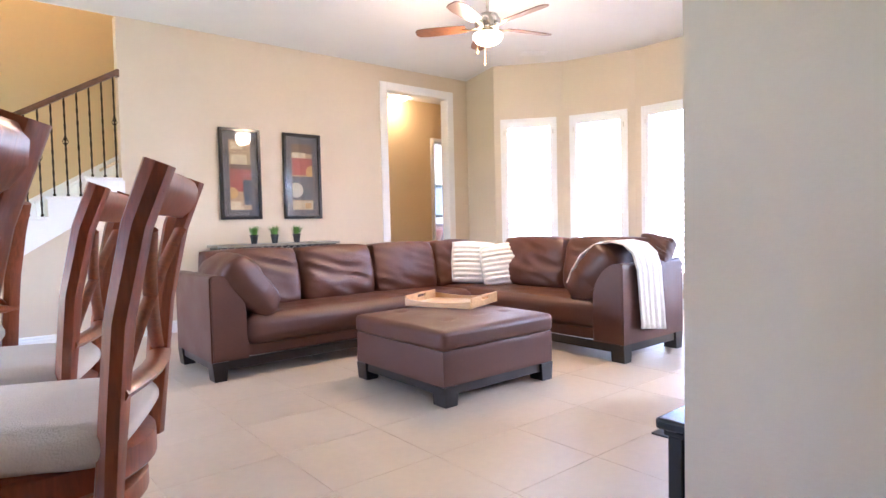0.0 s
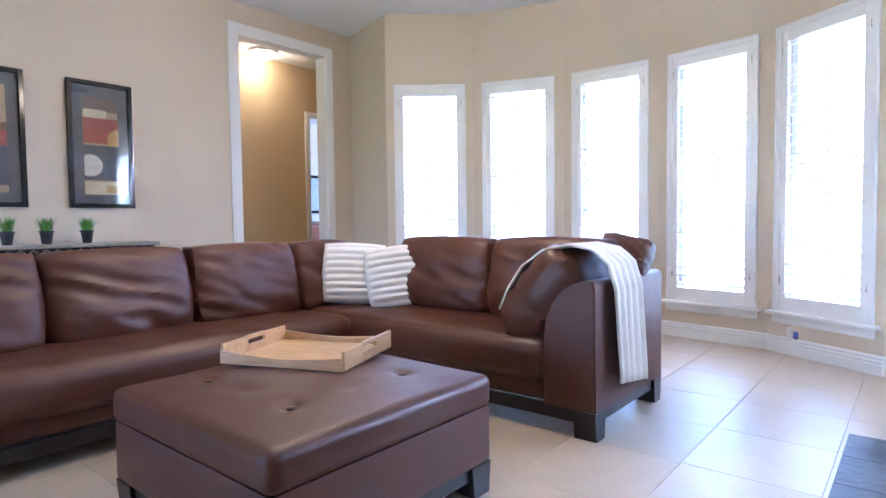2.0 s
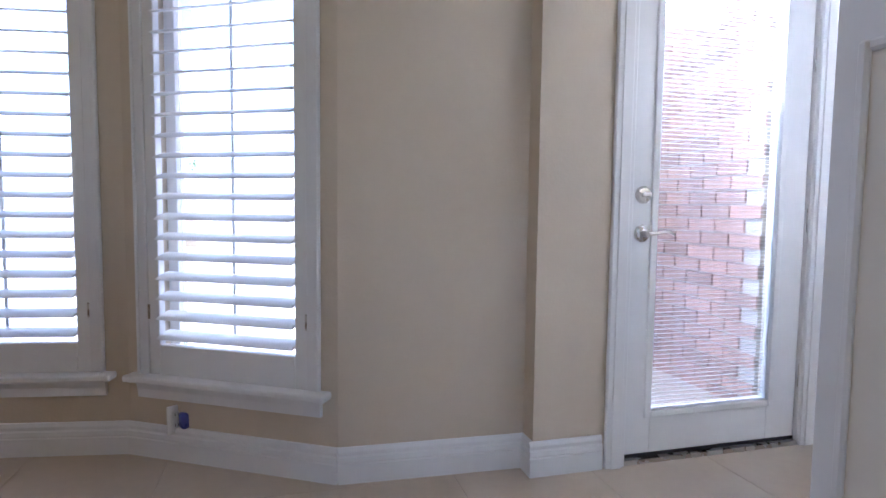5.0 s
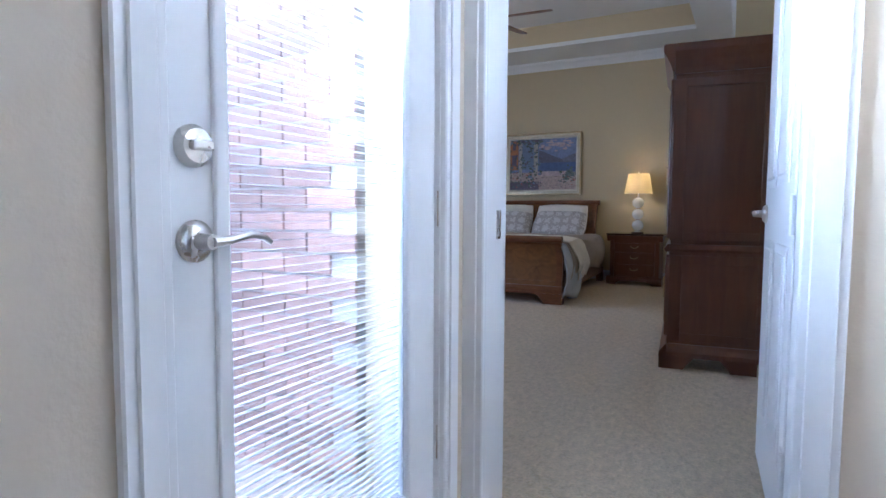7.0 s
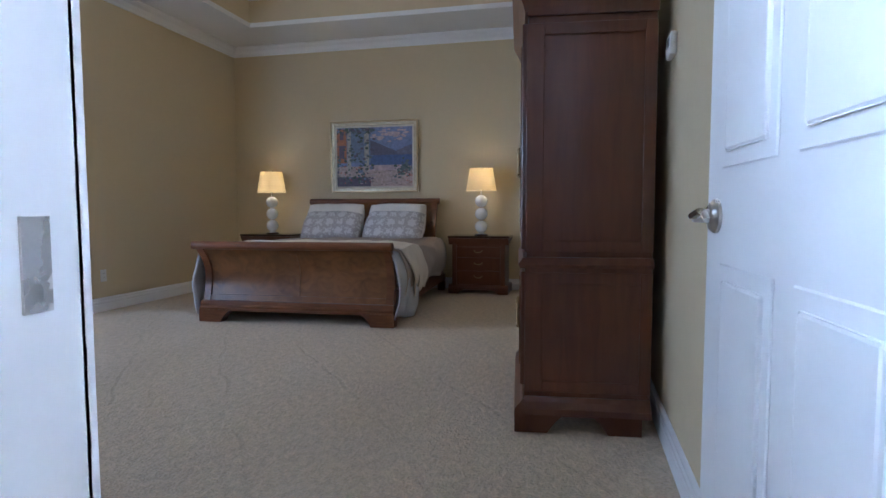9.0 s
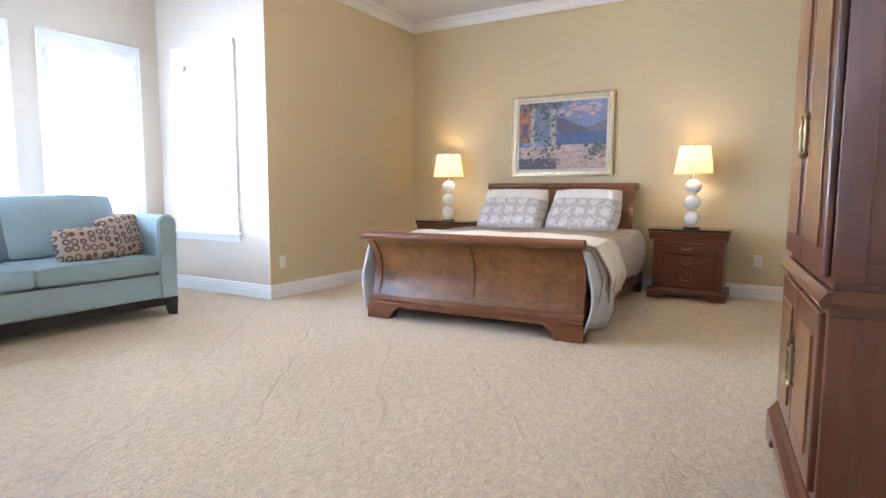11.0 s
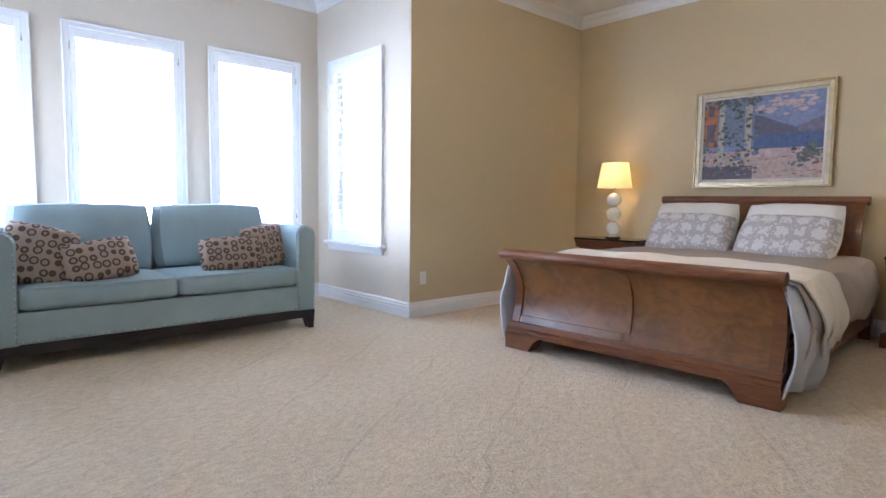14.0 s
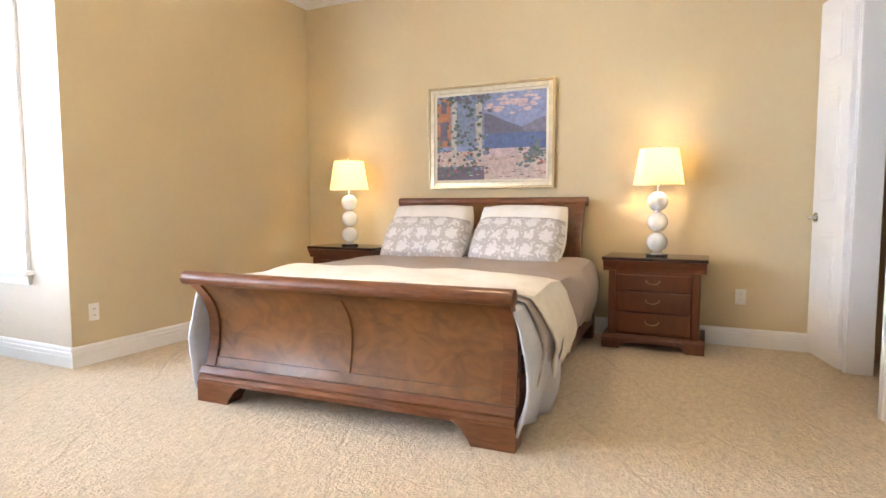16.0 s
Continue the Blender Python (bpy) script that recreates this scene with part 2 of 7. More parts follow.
CONCRETE = mat("pale_concrete", (0.45, 0.43, 0.40), 0.9, vary=0.12, scale=2, bump=0.2, bump_scale=30)
FENCEWOOD = wood("weathered_fence_wood", (0.22, 0.16, 0.11), (0.40, 0.31, 0.22), 0.9, coat=0.0)
LEAF = mat("tree_leaves", (0.05, 0.10, 0.025), 0.7, vary=0.5, scale=3)
BARK = mat("tree_bark", (0.13, 0.09, 0.06), 0.95, vary=0.3, scale=10, bump=0.8, bump_scale=30)
PLANT = mat("bright_grass_blades", (0.10, 0.24, 0.03), 0.6, vary=0.4, scale=30)
POT = mat("dark_pot", (0.02, 0.02, 0.022), 0.4, vary=0.15, scale=20)
SILVER_WOOD = mat("silvered_console_wood", (0.24, 0.22, 0.18), 0.4, vary=0.3, scale=14)


# ---- mesh helpers ----
def part(name, bm, material, parent=None, label="", smooth=False):
    me = bpy.data.meshes.new(name)
    bm.to_mesh(me)
    bm.free()
    for m in material if isinstance(material, (list, tuple)) else [material]:
        me.materials.append(m)
    if smooth:
        for p in me.polygons:
            p.use_smooth = True
        me.set_sharp_from_angle(angle=radians(42))
    ob = new(name, me)
    if parent is not None:
        ob.parent = parent
    if label:
        ob["label"] = label
    return ob


def shared(name, ob, m, parent=None):
    """Another object on the same mesh."""
    o = new(name, ob.data)
    o.parent = parent
    o.matrix_basis = m
    return o


def thing(name, m, label, category, group="", kind=""):
    e = new(name)
    e.empty_display_size = 0.1
    e.matrix_basis = m
    return tagged(e, label, category, group, kind)


def box(bm, x0, x1, y0, y1, z0, z1, bevel=0.0, seg=2, m=None):
    g = bmesh.ops.create_cube(bm, size=1)
    vs = g["verts"]
    for v in vs:
        v.co = Vector((x0 + (v.co.x + 0.5) * (x1 - x0), y0 + (v.co.y + 0.5) * (y1 - y0), z0 + (v.co.z + 0.5) * (z1 - z0)))
    if m is not None:
        for v in vs:
            v.co = m @ v.co
    if bevel:
        es = list({e for v in vs for e in v.link_edges})
        r = bmesh.ops.bevel(bm, geom=es, offset=bevel, segments=seg, affect="EDGES", profile=0.5)
    return bm


def cbox(*a, **k):
    return box(bmesh.new(), *a, **k)


def revolve(bm, profile, n=24, m=None):
    """A turned shape from (radius, height) pairs."""
    rings = []
    for r, z in profile:
        ring = []
        for i in range(n):
            a = 2 * math.pi * i / n
            co = Vector((r * math.cos(a), r * math.sin(a), z))
            ring.append(bm.verts.new(m @ co if m is not None else co))
        rings.append(ring)
    for a, b in zip(rings, rings[1:]):
        for i in range(n):
            bm.faces.new((a[i], a[(i + 1) % n], b[(i + 1) % n], b[i]))
    bm.faces.new(list(reversed(rings[0])))
    bm.faces.new(rings[-1])
    return bm


def prism(bm, outline, depth, m=None):
    """An outline in x, z drawn out along y from 0 to depth."""
    a = [bm.verts.new(Vector((x, 0, z))) for x, z in outline]
    b = [bm.verts.new(Vector((x, depth, z))) for x, z in outline]
    n = len(outline)
    bm.faces.new(a)
    bm.faces.new(list(reversed(b)))
    for i in range(n):
        bm.faces.new((a[i], b[i], b[(i + 1) % n], a[(i + 1) % n]))
    bmesh.ops.recalc_face_normals(bm, faces=bm.faces[:])
    if m is not None:
        for v in a + b:
            v.co = m @ v.co
    return bm


def sweep(bm, path, radius, n=10, flat=1.0):
    """A round bar along a list of points; radius may be a function of 0..1."""
    pts = [Vector(p) for p in path]
    rings = []
    for i, p in enumerate(pts):
        d = (pts[min(i + 1, len(pts) - 1)] - pts[max(i - 1, 0)]).normalized()
        side = d.cross(Vector((0, 0, 1)))
        side = side.normalized() if side.length > 1e-4 else Vector((1, 0, 0))
        up = side.cross(d)
        r = radius(i / (len(pts) - 1)) if callable(radius) else radius
        rings.append([bm.verts.new(p + side * r * math.cos(2 * math.pi * k / n) + up * r * flat * math.sin(2 * math.pi * k / n)) for k in range(n)])
    for a, b in zip(rings, rings[1:]):
        for k in range(n):
            bm.faces.new((a[k], a[(k + 1) % n], b[(k + 1) % n], b[k]))
    bm.faces.new(list(reversed(rings[0])))
    bm.faces.new(rings[-1])
    bmesh.ops.recalc_face_normals(bm, faces=bm.faces[:])
    return bm


def pillow(bm, w, h, d, m=None, n=14, power=0.38, wob=0.0, seed=0.0):
    """A stuffed cushion: w by h, d thick at its middle, with pinched corners."""
    grids = []
    for s in (1, -1):
        g = []
        for i in range(n + 1):
            row = []
            for j in range(n + 1):
                u, v = 2 * i / n - 1, 2 * j / n - 1
                t = max(0.0, (1 - u ** 4) * (1 - v ** 4)) ** power
                x = u * w / 2 * (1 - 0.06 * v * v)
                z = v * h / 2 * (1 - 0.06 * u * u)
                y = s * d / 2 * t
                if wob:
                    y += wob * t * noise.noise(Vector((x * 7 + seed, z * 9, s * 3.0 + seed)))
                if s < 0 and (i in (0, n) or j in (0, n)):
                    row.append(grids[0][i][j])
                else:
                    co = Vector((x, y, z))
                    row.append(bm.verts.new(m @ co if m is not None else co))
            g.append(row)
        grids.append(g)
        for i in range(n):
            for j in range(n):
                q = (g[i][j], g[i + 1][j], g[i + 1][j + 1], g[i][j + 1])
                bm.faces.new(q if s < 0 else tuple(reversed(q)))
    return bm


def wall(name, p0, p1, z0, z1, thick, material, openings=()):
    """A wall whose room face runs from p0 to p1 with the room on its left; openings as (from, to, bottom, top) along it."""
    d = Vector((p1[0] - p0[0], p1[1] - p0[1], 0))
    length = d.length
    d.normalize()
    out = Vector((d.y, -d.x, 0))
    m = Matrix(((d.x, out.x, 0, p0[0]), (d.y, out.y, 0, p0[1]), (0, 0, 1, 0), (0, 0, 0, 1)))
    xs = sorted({0, length, *[o[0] for o in openings], *[o[1] for o in openings]})
    bm = bmesh.new()
    for a, b in zip(xs, xs[1:]):
        mid = (a + b) / 2
        cuts = sorted([(o[2], o[3]) for o in openings if o[0] < mid < o[1]])
        z = z0
        for c0, c1 in cuts:
            if c0 > z + 1e-4:
                box(bm, a, b, 0, thick, z, c0, m=m)
            z = c1
        if z1 > z + 1e-4:
            box(bm, a, b, 0, thick, z, z1, m=m)
    bmesh.ops.remove_doubles(bm, verts=bm.verts[:], dist=1e-5)
    bmesh.ops.recalc_face_normals(bm, faces=bm.faces[:])
    return tagged(part(name, bm, material), kind="structure")


def slab(name, x0, x1, y0, y1, z0, z1, material):
    return tagged(part(name, cbox(x0, x1, y0, y1, z0, z1), material), kind="structure")


# ---- plan ----
Y_PIC = 11.69
Z_LIV = 3.37
X_DOORWALL = -3.75
BAY = [(-3.63, 6.43), (-3.16, 7.22), (-3.00, 8.17), (-3.03, 9.15), (-3.36, 10.08), (-3.98, 10.82)]
Y_HEAD = -2.46
Z_BED = 3.10
X_WEST = -4.83
X_CLOSET = -4.53
X_ALC = 1.585
Y_NORTH = 4.03
WING = Vector((-0.15, -0.12, 0))  # the living room's grid against the bedroom's
X_DOOR_BED = -3.90
Y_ALC = 3.66

# living room
wall("wall_picture", (-3.72, Y_PIC), (-8.60, Y_PIC), 0, Z_LIV, 0.14, WALL, [(0.39, 1.54, 0, 3.06)])
wall("wall_bay_north", (-3.98, 10.82), (-3.72, Y_PIC), 0, Z_LIV, 0.2, WALL)
for k in range(5):
    L = math.dist(BAY[k], BAY[k + 1])
    wall(f"wall_bay_{k + 1}", BAY[k], BAY[k + 1], 0, Z_LIV, 0.2, WALL, [(L / 2 - 0.345, L / 2 + 0.345, 0.33, 2.55)])
wall("wall_bay_south", (-3.66, 5.715), (-3.63, 6.43), 0, Z_LIV, 0.2, WALL)
wall("wall_patio", (X_DOORWALL, 4.17), (X_DOORWALL, 5.715), 0, Z_LIV, 0.24, WALL, [(0.28, 1.18, 0, 2.46)])
wall("wall_passage_west", (-4.98, 5.46), (-4.98, 4.17), 0, Z_LIV, 0.2, WALL)
wall("wall_south", (-4.98, 5.46), (-8.775, 5.46), 0, Z_LIV, -0.5, WALL)
wall("wall_door_strip", (X_WEST, Y_NORTH), (-5.3, Y_NORTH), 0, Z_LIV, 0.139, WALL)
# unseen openings, added and sized to bring light in from behind
wall("wall_far_west", (-14.0, 13.0), (-14.0, 2.0), 0, Z_LIV, 0.2, WALL, [(1.4, 3.6, 0.5, 2.5), (4.6, 5.4, 0.5, 2.5)])
wall("wall_far_south", (-14.0, 2.0), (-8.6, 2.0), 0, Z_LIV, 0.2, WALL)
wall("wall_far_east", (-8.6, 2.0), (-8.6, 4.98), 0, Z_LIV, 0.2, WALL)
slab("floor", -14.2, -2.6, 4.24, 13.2, -0.1, -0.006, GROUT)
slab("floor_kitchen", -14.2, -8.4, 1.8, 4.24, -0.1, -0.002, TILE)
slab("ceiling", -14.2, -2.4, 4.0, Y_PIC + 0.02, Z_LIV, Z_LIV + 0.1, CEIL)
slab("ceiling_kitchen", -14.2, -8.4, 1.8, 4.0, Z_LIV, Z_LIV + 0.1, CEIL)

# stairwell and hall behind the picture wall
wall("wall_stair_back", (-5.45, 12.95), (-14.0, 12.95), 0, 5.6, 0.15, WALL_HALL)
wall("wall_stair_upper", (-14.0, Y_PIC + 0.02), (-5.4, Y_PIC + 0.02), Z_LIV + 0.1, 5.6, 0.12, WALL_HALL)
wall("wall_stair_west", (-14.0, 12.95), (-14.0, Y_PIC), Z_LIV, 5.6, 0.2, WALL_HALL)
slab("ceiling_stair", -14.2, -5.3, Y_PIC - 0.1, 13.1, 5.6, 5.7, CEIL)
wall("wall_hall_west", (-5.42, 11.84), (-5.42, 12.95), 0, 5.6, -0.15, WALL_HALL)
wall("wall_hall_back", (-2.20, 13.0), (-5.57, 13.0), 0, Z_LIV, 0.12, WALL_HALL, [(0.32, 1.17, 0, 2.62)])
wall("wall_hall_east", (-2.20, 11.84), (-2.20, 13.12), 0, Z_LIV, 0.12, WALL_HALL)
slab("wall_hall_south", -3.715, -2.08, Y_PIC + 0.01, Y_PIC + 0.135, 0, Z_LIV, WALL_HALL)
slab("ceiling_hall", -5.6, -2.1, Y_PIC + 0.15, 13.1, 3.30, 3.40, CEIL)
slab("floor_study", -5.0, 1.4, 13.2, 16.4, -0.1, -0.002, TILE)
wall("wall_study_back", (1.2, 16.2), (-4.6, 16.2), 0, 3.2, 0.15, CREAM)
# unseen opening, added to brighten the far room
wall("wall_study_east", (1.2, 13.1), (1.2, 16.2), 0, 3.2, 0.15, CREAM, [(0.6, 2.4, 0.5, 2.5)])
wall("wall_study_west", (-4.6, 16.2), (-4.6, 13.1), 0, 3.2, 0.15, CREAM)
wall("wall_study_south", (-2.1, 13.125), (1.2, 13.125), 0, 3.2, 0.1, CREAM)
slab("ceiling_study", -4.7, 1.4, 13.1, 16.3, 3.2, 3.3, CEIL)

# bedroom
wall("wall_bedroom_north", (X_DOOR_BED - 0.001, Y_NORTH), (X_WEST, Y_NORTH), 0, Z_LIV, 0.139, WALL_BED, [(0.044, 0.894, 0, 2.44)])
wall("wall_bedroom_north_east", (0.0, Y_NORTH), (X_DOOR_BED, Y_NORTH), 0, 3.44, 0.12, WALL_BED)
wall("wall_alcove_return", (0.0, Y_ALC), (0.0, Y_NORTH + 0.12), 0, 3.44, 0.15, WALL_DAYLIT)
wall("wall_alcove_north", (X_ALC, Y_ALC), (0.15, Y_ALC), 0, 3.44, 0.15, WALL_DAYLIT, [(0.31, 1.15, 0.62, 2.40)])
wall("wall_bedroom_west", (X_WEST, Y_NORTH), (X_WEST, 0.9), 0, 3.44, 0.15, WALL_BED)
wall("wall_closet_return", (X_WEST - 0.15, 0.9), (X_CLOSET, 0.9), 0, 3.44, 0.12, WALL_BED)
wall("wall_closet_front", (X_CLOSET, 0.78), (X_CLOSET, Y_HEAD), 0, 3.44, 0.12, WALL_BED, [(1.90, 2.74, 0, 2.44)])
wall("wall_headboard", (X_WEST, Y_HEAD), (0, Y_HEAD), 0, 3.44, 0.15, WALL_BED)
wall("wall_bedroom_east", (0, Y_HEAD), (0, 0), 0, 3.44, 0.15, WALL_BED)
wall("wall_alcove_south", (0.15, 0), (X_ALC, 0), 0, 3.44, 0.15, WALL_DAYLIT, [(0.30, 1.14, 0.62, 2.40)])
wall("wall_alcove_east", (X_ALC, 0), (X_ALC, Y_ALC), 0, 3.44, 0.2, WALL_DAYLIT,
     [(0.26, 1.10, 0.62, 2.40), (1.41, 2.25, 0.62, 2.40), (2.555, 3.395, 0.62, 2.40)])
# thin added skin that carries the daylight-paled colour over the wall's end
slab("wall_alcove_corner", 0.0015, 0.15, 0.0, 0.003, 0, Z_BED, WALL_DAYLIT)
slab("floor_carpet", X_WEST - 0.1, X_ALC + 0.1, Y_HEAD - 0.1, 4.115, -0.1, 0.0, CARPET)
# closet behind the double door
wall("wall_closet", (-6.6, -0.5), (-6.6, -2.4), 0, 2.8, 0.1, WALL_BED)
wall("wall_closet_north", (-4.65, -0.5), (-6.6, -0.5), 0, 2.8, 0.1, WALL_BED)
wall("wall_closet_south", (-6.6, -2.4), (-4.65, -2.4), 0, 2.8, 0.1, WALL_BED)
slab("ceiling_closet", -6.7, -4.65, -2.5, -0.4, 2.8, 2.9, CEIL)
slab("floor_closet", -6.7, -4.94, -2.5, -0.4, -0.1, -0.001, CARPET)
# tray ceiling: a flat border, upright sides, and a raised field
TX0, TX1, TY0, TY1 = -4.05, -0.72, -1.68, 3.20
bm = bmesh.new()
for a in ((X_WEST, TX0, Y_HEAD, Y_NORTH), (TX1, 0.0, Y_HEAD, Y_NORTH), (TX0, TX1, Y_HEAD, TY0), (TX0, TX1, TY1, Y_NORTH), (0.0, X_ALC, 0, Y_ALC)):
    box(bm, *a, Z_BED, Z_BED + 0.05)
box(bm, TX0 - 0.1, TX1 + 0.1, TY0 - 0.1, TY1 + 0.1, 3.40, 3.45)
tagged(part("ceiling_bedroom", bm, CEIL), kind="structure")
bm = bmesh.new()
for a in ((TX0 - 0.03, TX0, TY0, TY1), (TX1, TX1 + 0.03, TY0, TY1), (TX0, TX1, TY0 - 0.03, TY0), (TX0, TX1, TY1, TY1 + 0.03)):
    box(bm, *a, Z_BED + 0.0502, 3.399)
tagged(part("trim_tray_side", bm, WALL_BED), kind="structure")
slab("roof_bedroom", X_WEST - 0.2, X_ALC + 0.25, Y_HEAD - 0.2, Y_NORTH + 0.1, 3.46, 3.56, CEIL)


def moulding(name, p0, p1, outline, material=TRIM, ext=(0.0, 0.0)):
    """A moulded strip along a wall: outline in (out from the wall, height), room on the left."""
    d = Vector((p1[0] - p0[0], p1[1] - p0[1], 0))
    length = d.length
    d.normalize()
    inn = Vector((-d.y, d.x, 0))
    m = Matrix(((inn.x, d.x, 0, p0[0]), (inn.y, d.y, 0, p0[1]), (0, 0, 1, 0), (0, 0, 0, 1))) @ Matrix.Translation((0, -ext[0], 0))
    return tagged(part(name, prism(bmesh.new(), outline, length + ext[0] + ext[1], m), material), kind="structure")


BASE = [(0, 0), (0.016, 0), (0.016, 0.070), (0.012, 0.075), (0.016, 0.080), (0.016, 0.098), (0.010, 0.104), (0.012, 0.118), (0.006, 0.132), (0, 0.135)]
CROWN = [(0, Z_BED - 0.11), (0.012, Z_BED - 0.11), (0.02, Z_BED - 0.085), (0.05, Z_BED - 0.05), (0.085, Z_BED - 0.03), (0.10, Z_BED - 0.012), (0.10, Z_BED), (0, Z_BED)]
runs = [(BAY[k], BAY[k + 1]) for k in range(5)]
runs += [((-3.98, 10.82), (-3.72, Y_PIC)), ((-3.72, Y_PIC), (-3.98, Y_PIC)), ((-5.40, Y_PIC), (-14.0, Y_PIC)),
         ((-3.66, 5.715), (-3.63, 6.43)), ((X_DOORWALL, 5.425), (X_DOORWALL, 5.731)), ((X_DOORWALL, 5.715), (-3.66, 5.715)),
         ((-7.2, 5.46), (-8.775, 5.46)), ((-4.98, 5.46), (-4.98, 4.17)),
         ((0, Y_NORTH), (X_DOOR_BED + 0.03, Y_NORTH)), ((X_WEST, Y_NORTH - 0.02), (X_WEST, 0.9)), ((X_WEST, 0.9), (X_CLOSET, 0.9)), ((X_CLOSET, 0.9), (X_CLOSET, -1.03)), ((X_CLOSET, Y_HEAD), (0, Y_HEAD)),
         ((0, Y_HEAD), (0, 0.016)), ((0, 0), (X_ALC, 0)), ((X_ALC, 0), (X_ALC, Y_ALC)), ((X_ALC, Y_ALC), (0, Y_ALC)), ((0, Y_ALC), (0, Y_NORTH))]
for a, b in runs:
    moulding("baseboard", a, b, BASE)
for a, b in (((X_CLOSET, Y_HEAD), (0, Y_HEAD)), ((0, Y_HEAD), (0, 0.1)), ((0, 0), (X_ALC, 0)), ((X_ALC, 0), (X_ALC, Y_ALC)),
             ((X_ALC, Y_ALC), (0, Y_ALC)), ((0, Y_NORTH), (X_WEST, Y_NORTH)), ((X_WEST, Y_NORTH), (X_WEST, 0.9)), ((X_WEST, 0.9), (X_CLOSET, 0.9)), ((X_CLOSET, 0.9), (X_CLOSET, Y_HEAD))):
    moulding("trim_crown", a, b, CROWN)


def casing(name, m, w, h, width=0.09, proud=0.022, material=TRIM, both=0.0):
    """Door trim round an opening w wide and h high: local x across, y out of the wall, centred."""
    bm = bmesh.new()
    for x in (-w / 2 - width, w / 2):
        box(bm, x, x + width, 0, proud, 0, h + width, 0.004, 1)
        box(bm, x + 0.02, x + width - 0.02, proud, proud + 0.007, 0, h + width - 0.02, 0.003, 1)
    box(bm, -w / 2, w / 2, 0, proud, h, h + width, 0.004, 1)
    box(bm, -w / 2, w / 2, proud, proud + 0.007, h + 0.02, h + width - 0.02, 0.003, 1)
    ob = tagged(part(name, bm, material), kind="structure")
    ob.matrix_basis = m
    return ob


def jamb(name, x0, x1, y0, y1, h, t=0.02, along_x=True, material=TRIM):
    bm = bmesh.new()
    if along_x:
        box(bm, x0 - 0.001, x0 + t, y0, y1, 0, h, 0.002, 1)
        box(bm, x1 - t, x1 + 0.001, y0, y1, 0, h, 0.002, 1)
        box(bm, x0 + t, x1 - t, y0, y1, h - t, h + 0.001)
    else:
        box(bm, x0, x1, y0 - 0.001, y0 + t, 0, h, 0.002, 1)
        box(bm, x0, x1, y1 - t, y1 + 0.001, 0, h, 0.002, 1)
        box(bm, x0, x1, y0 + t, y1 - t, h - t, h + 0.001)
    return tagged(part(name, bm, material), kind="structure")


casing("trim_hall_opening", pose(-4.685, Y_PIC, 0, 0, 0, 180), 1.11, 3.04, 0.115)
jamb("trim_hall_jamb", -5.26, -4.11, Y_PIC - 0.002, Y_PIC + 0.15, 3.06)
casing("trim_bedroom_door", pose(-4.37, 4.169, 0), 0.81, 2.42, 0.10)
jamb("trim_bedroom_jamb", -4.795, -3.945, 4.02, 4.172, 2.44)
casing("trim_bedroom_door_inside", pose(-4.37, Y_NORTH, 0, 0, 0, 180), 0.81, 2.42, 0.05)
casing("trim_patio_door", pose(X_DOORWALL, 4.90, 0, 0, 0, 90), 0.862, 2.44, 0.085)
jamb("trim_patio_jamb", X_DOORWALL - 0.002, X_DOORWALL + 0.2, 4.45, 5.35, 2.46, along_x=False)
casing("trim_closet_door", pose(X_CLOSET, -1.54, 0, 0, 0, -90), 0.80, 2.42, 0.075)
jamb("trim_closet_jamb", X_CLOSET - 0.125, X_CLOSET + 0.004, -1.96, -1.12, 2.44, along_x=False)
casing("trim_study_door", pose(-2.945, 13.0, 0, 0, 0, 180), 0.83, 2.60, 0.08)
jamb("trim_study_jamb", -3.37, -2.52, 12.998, 13.122, 2.62)
slab("trim_threshold", -3.76, -3.56, 4.471, 5.329, -0.005, 0.018, NICKEL)
slab("trim_carpet_edge", -4.775, -3.965, 4.10, 4.122, -0.004, 0.006, GROUT)


# ---- windows with plantation shutters ----
def louver_mesh(width):
    bm = bmesh.new()
    outline = [(-0.0415, 0), (-0.03, 0.0042), (0, 0.0058), (0.03, 0.0042), (0.0415, 0), (0.03, -0.0042), (0, -0.0058), (-0.03, -0.0042)]
    m = Matrix.Translation((-width / 2, 0, 0)) @ Matrix(((0, 1, 0, 0), (1, 0, 0, 0), (0, 0, 1, 0), (0, 0, 0, 1)))
    return prism(bm, outline, width, m)


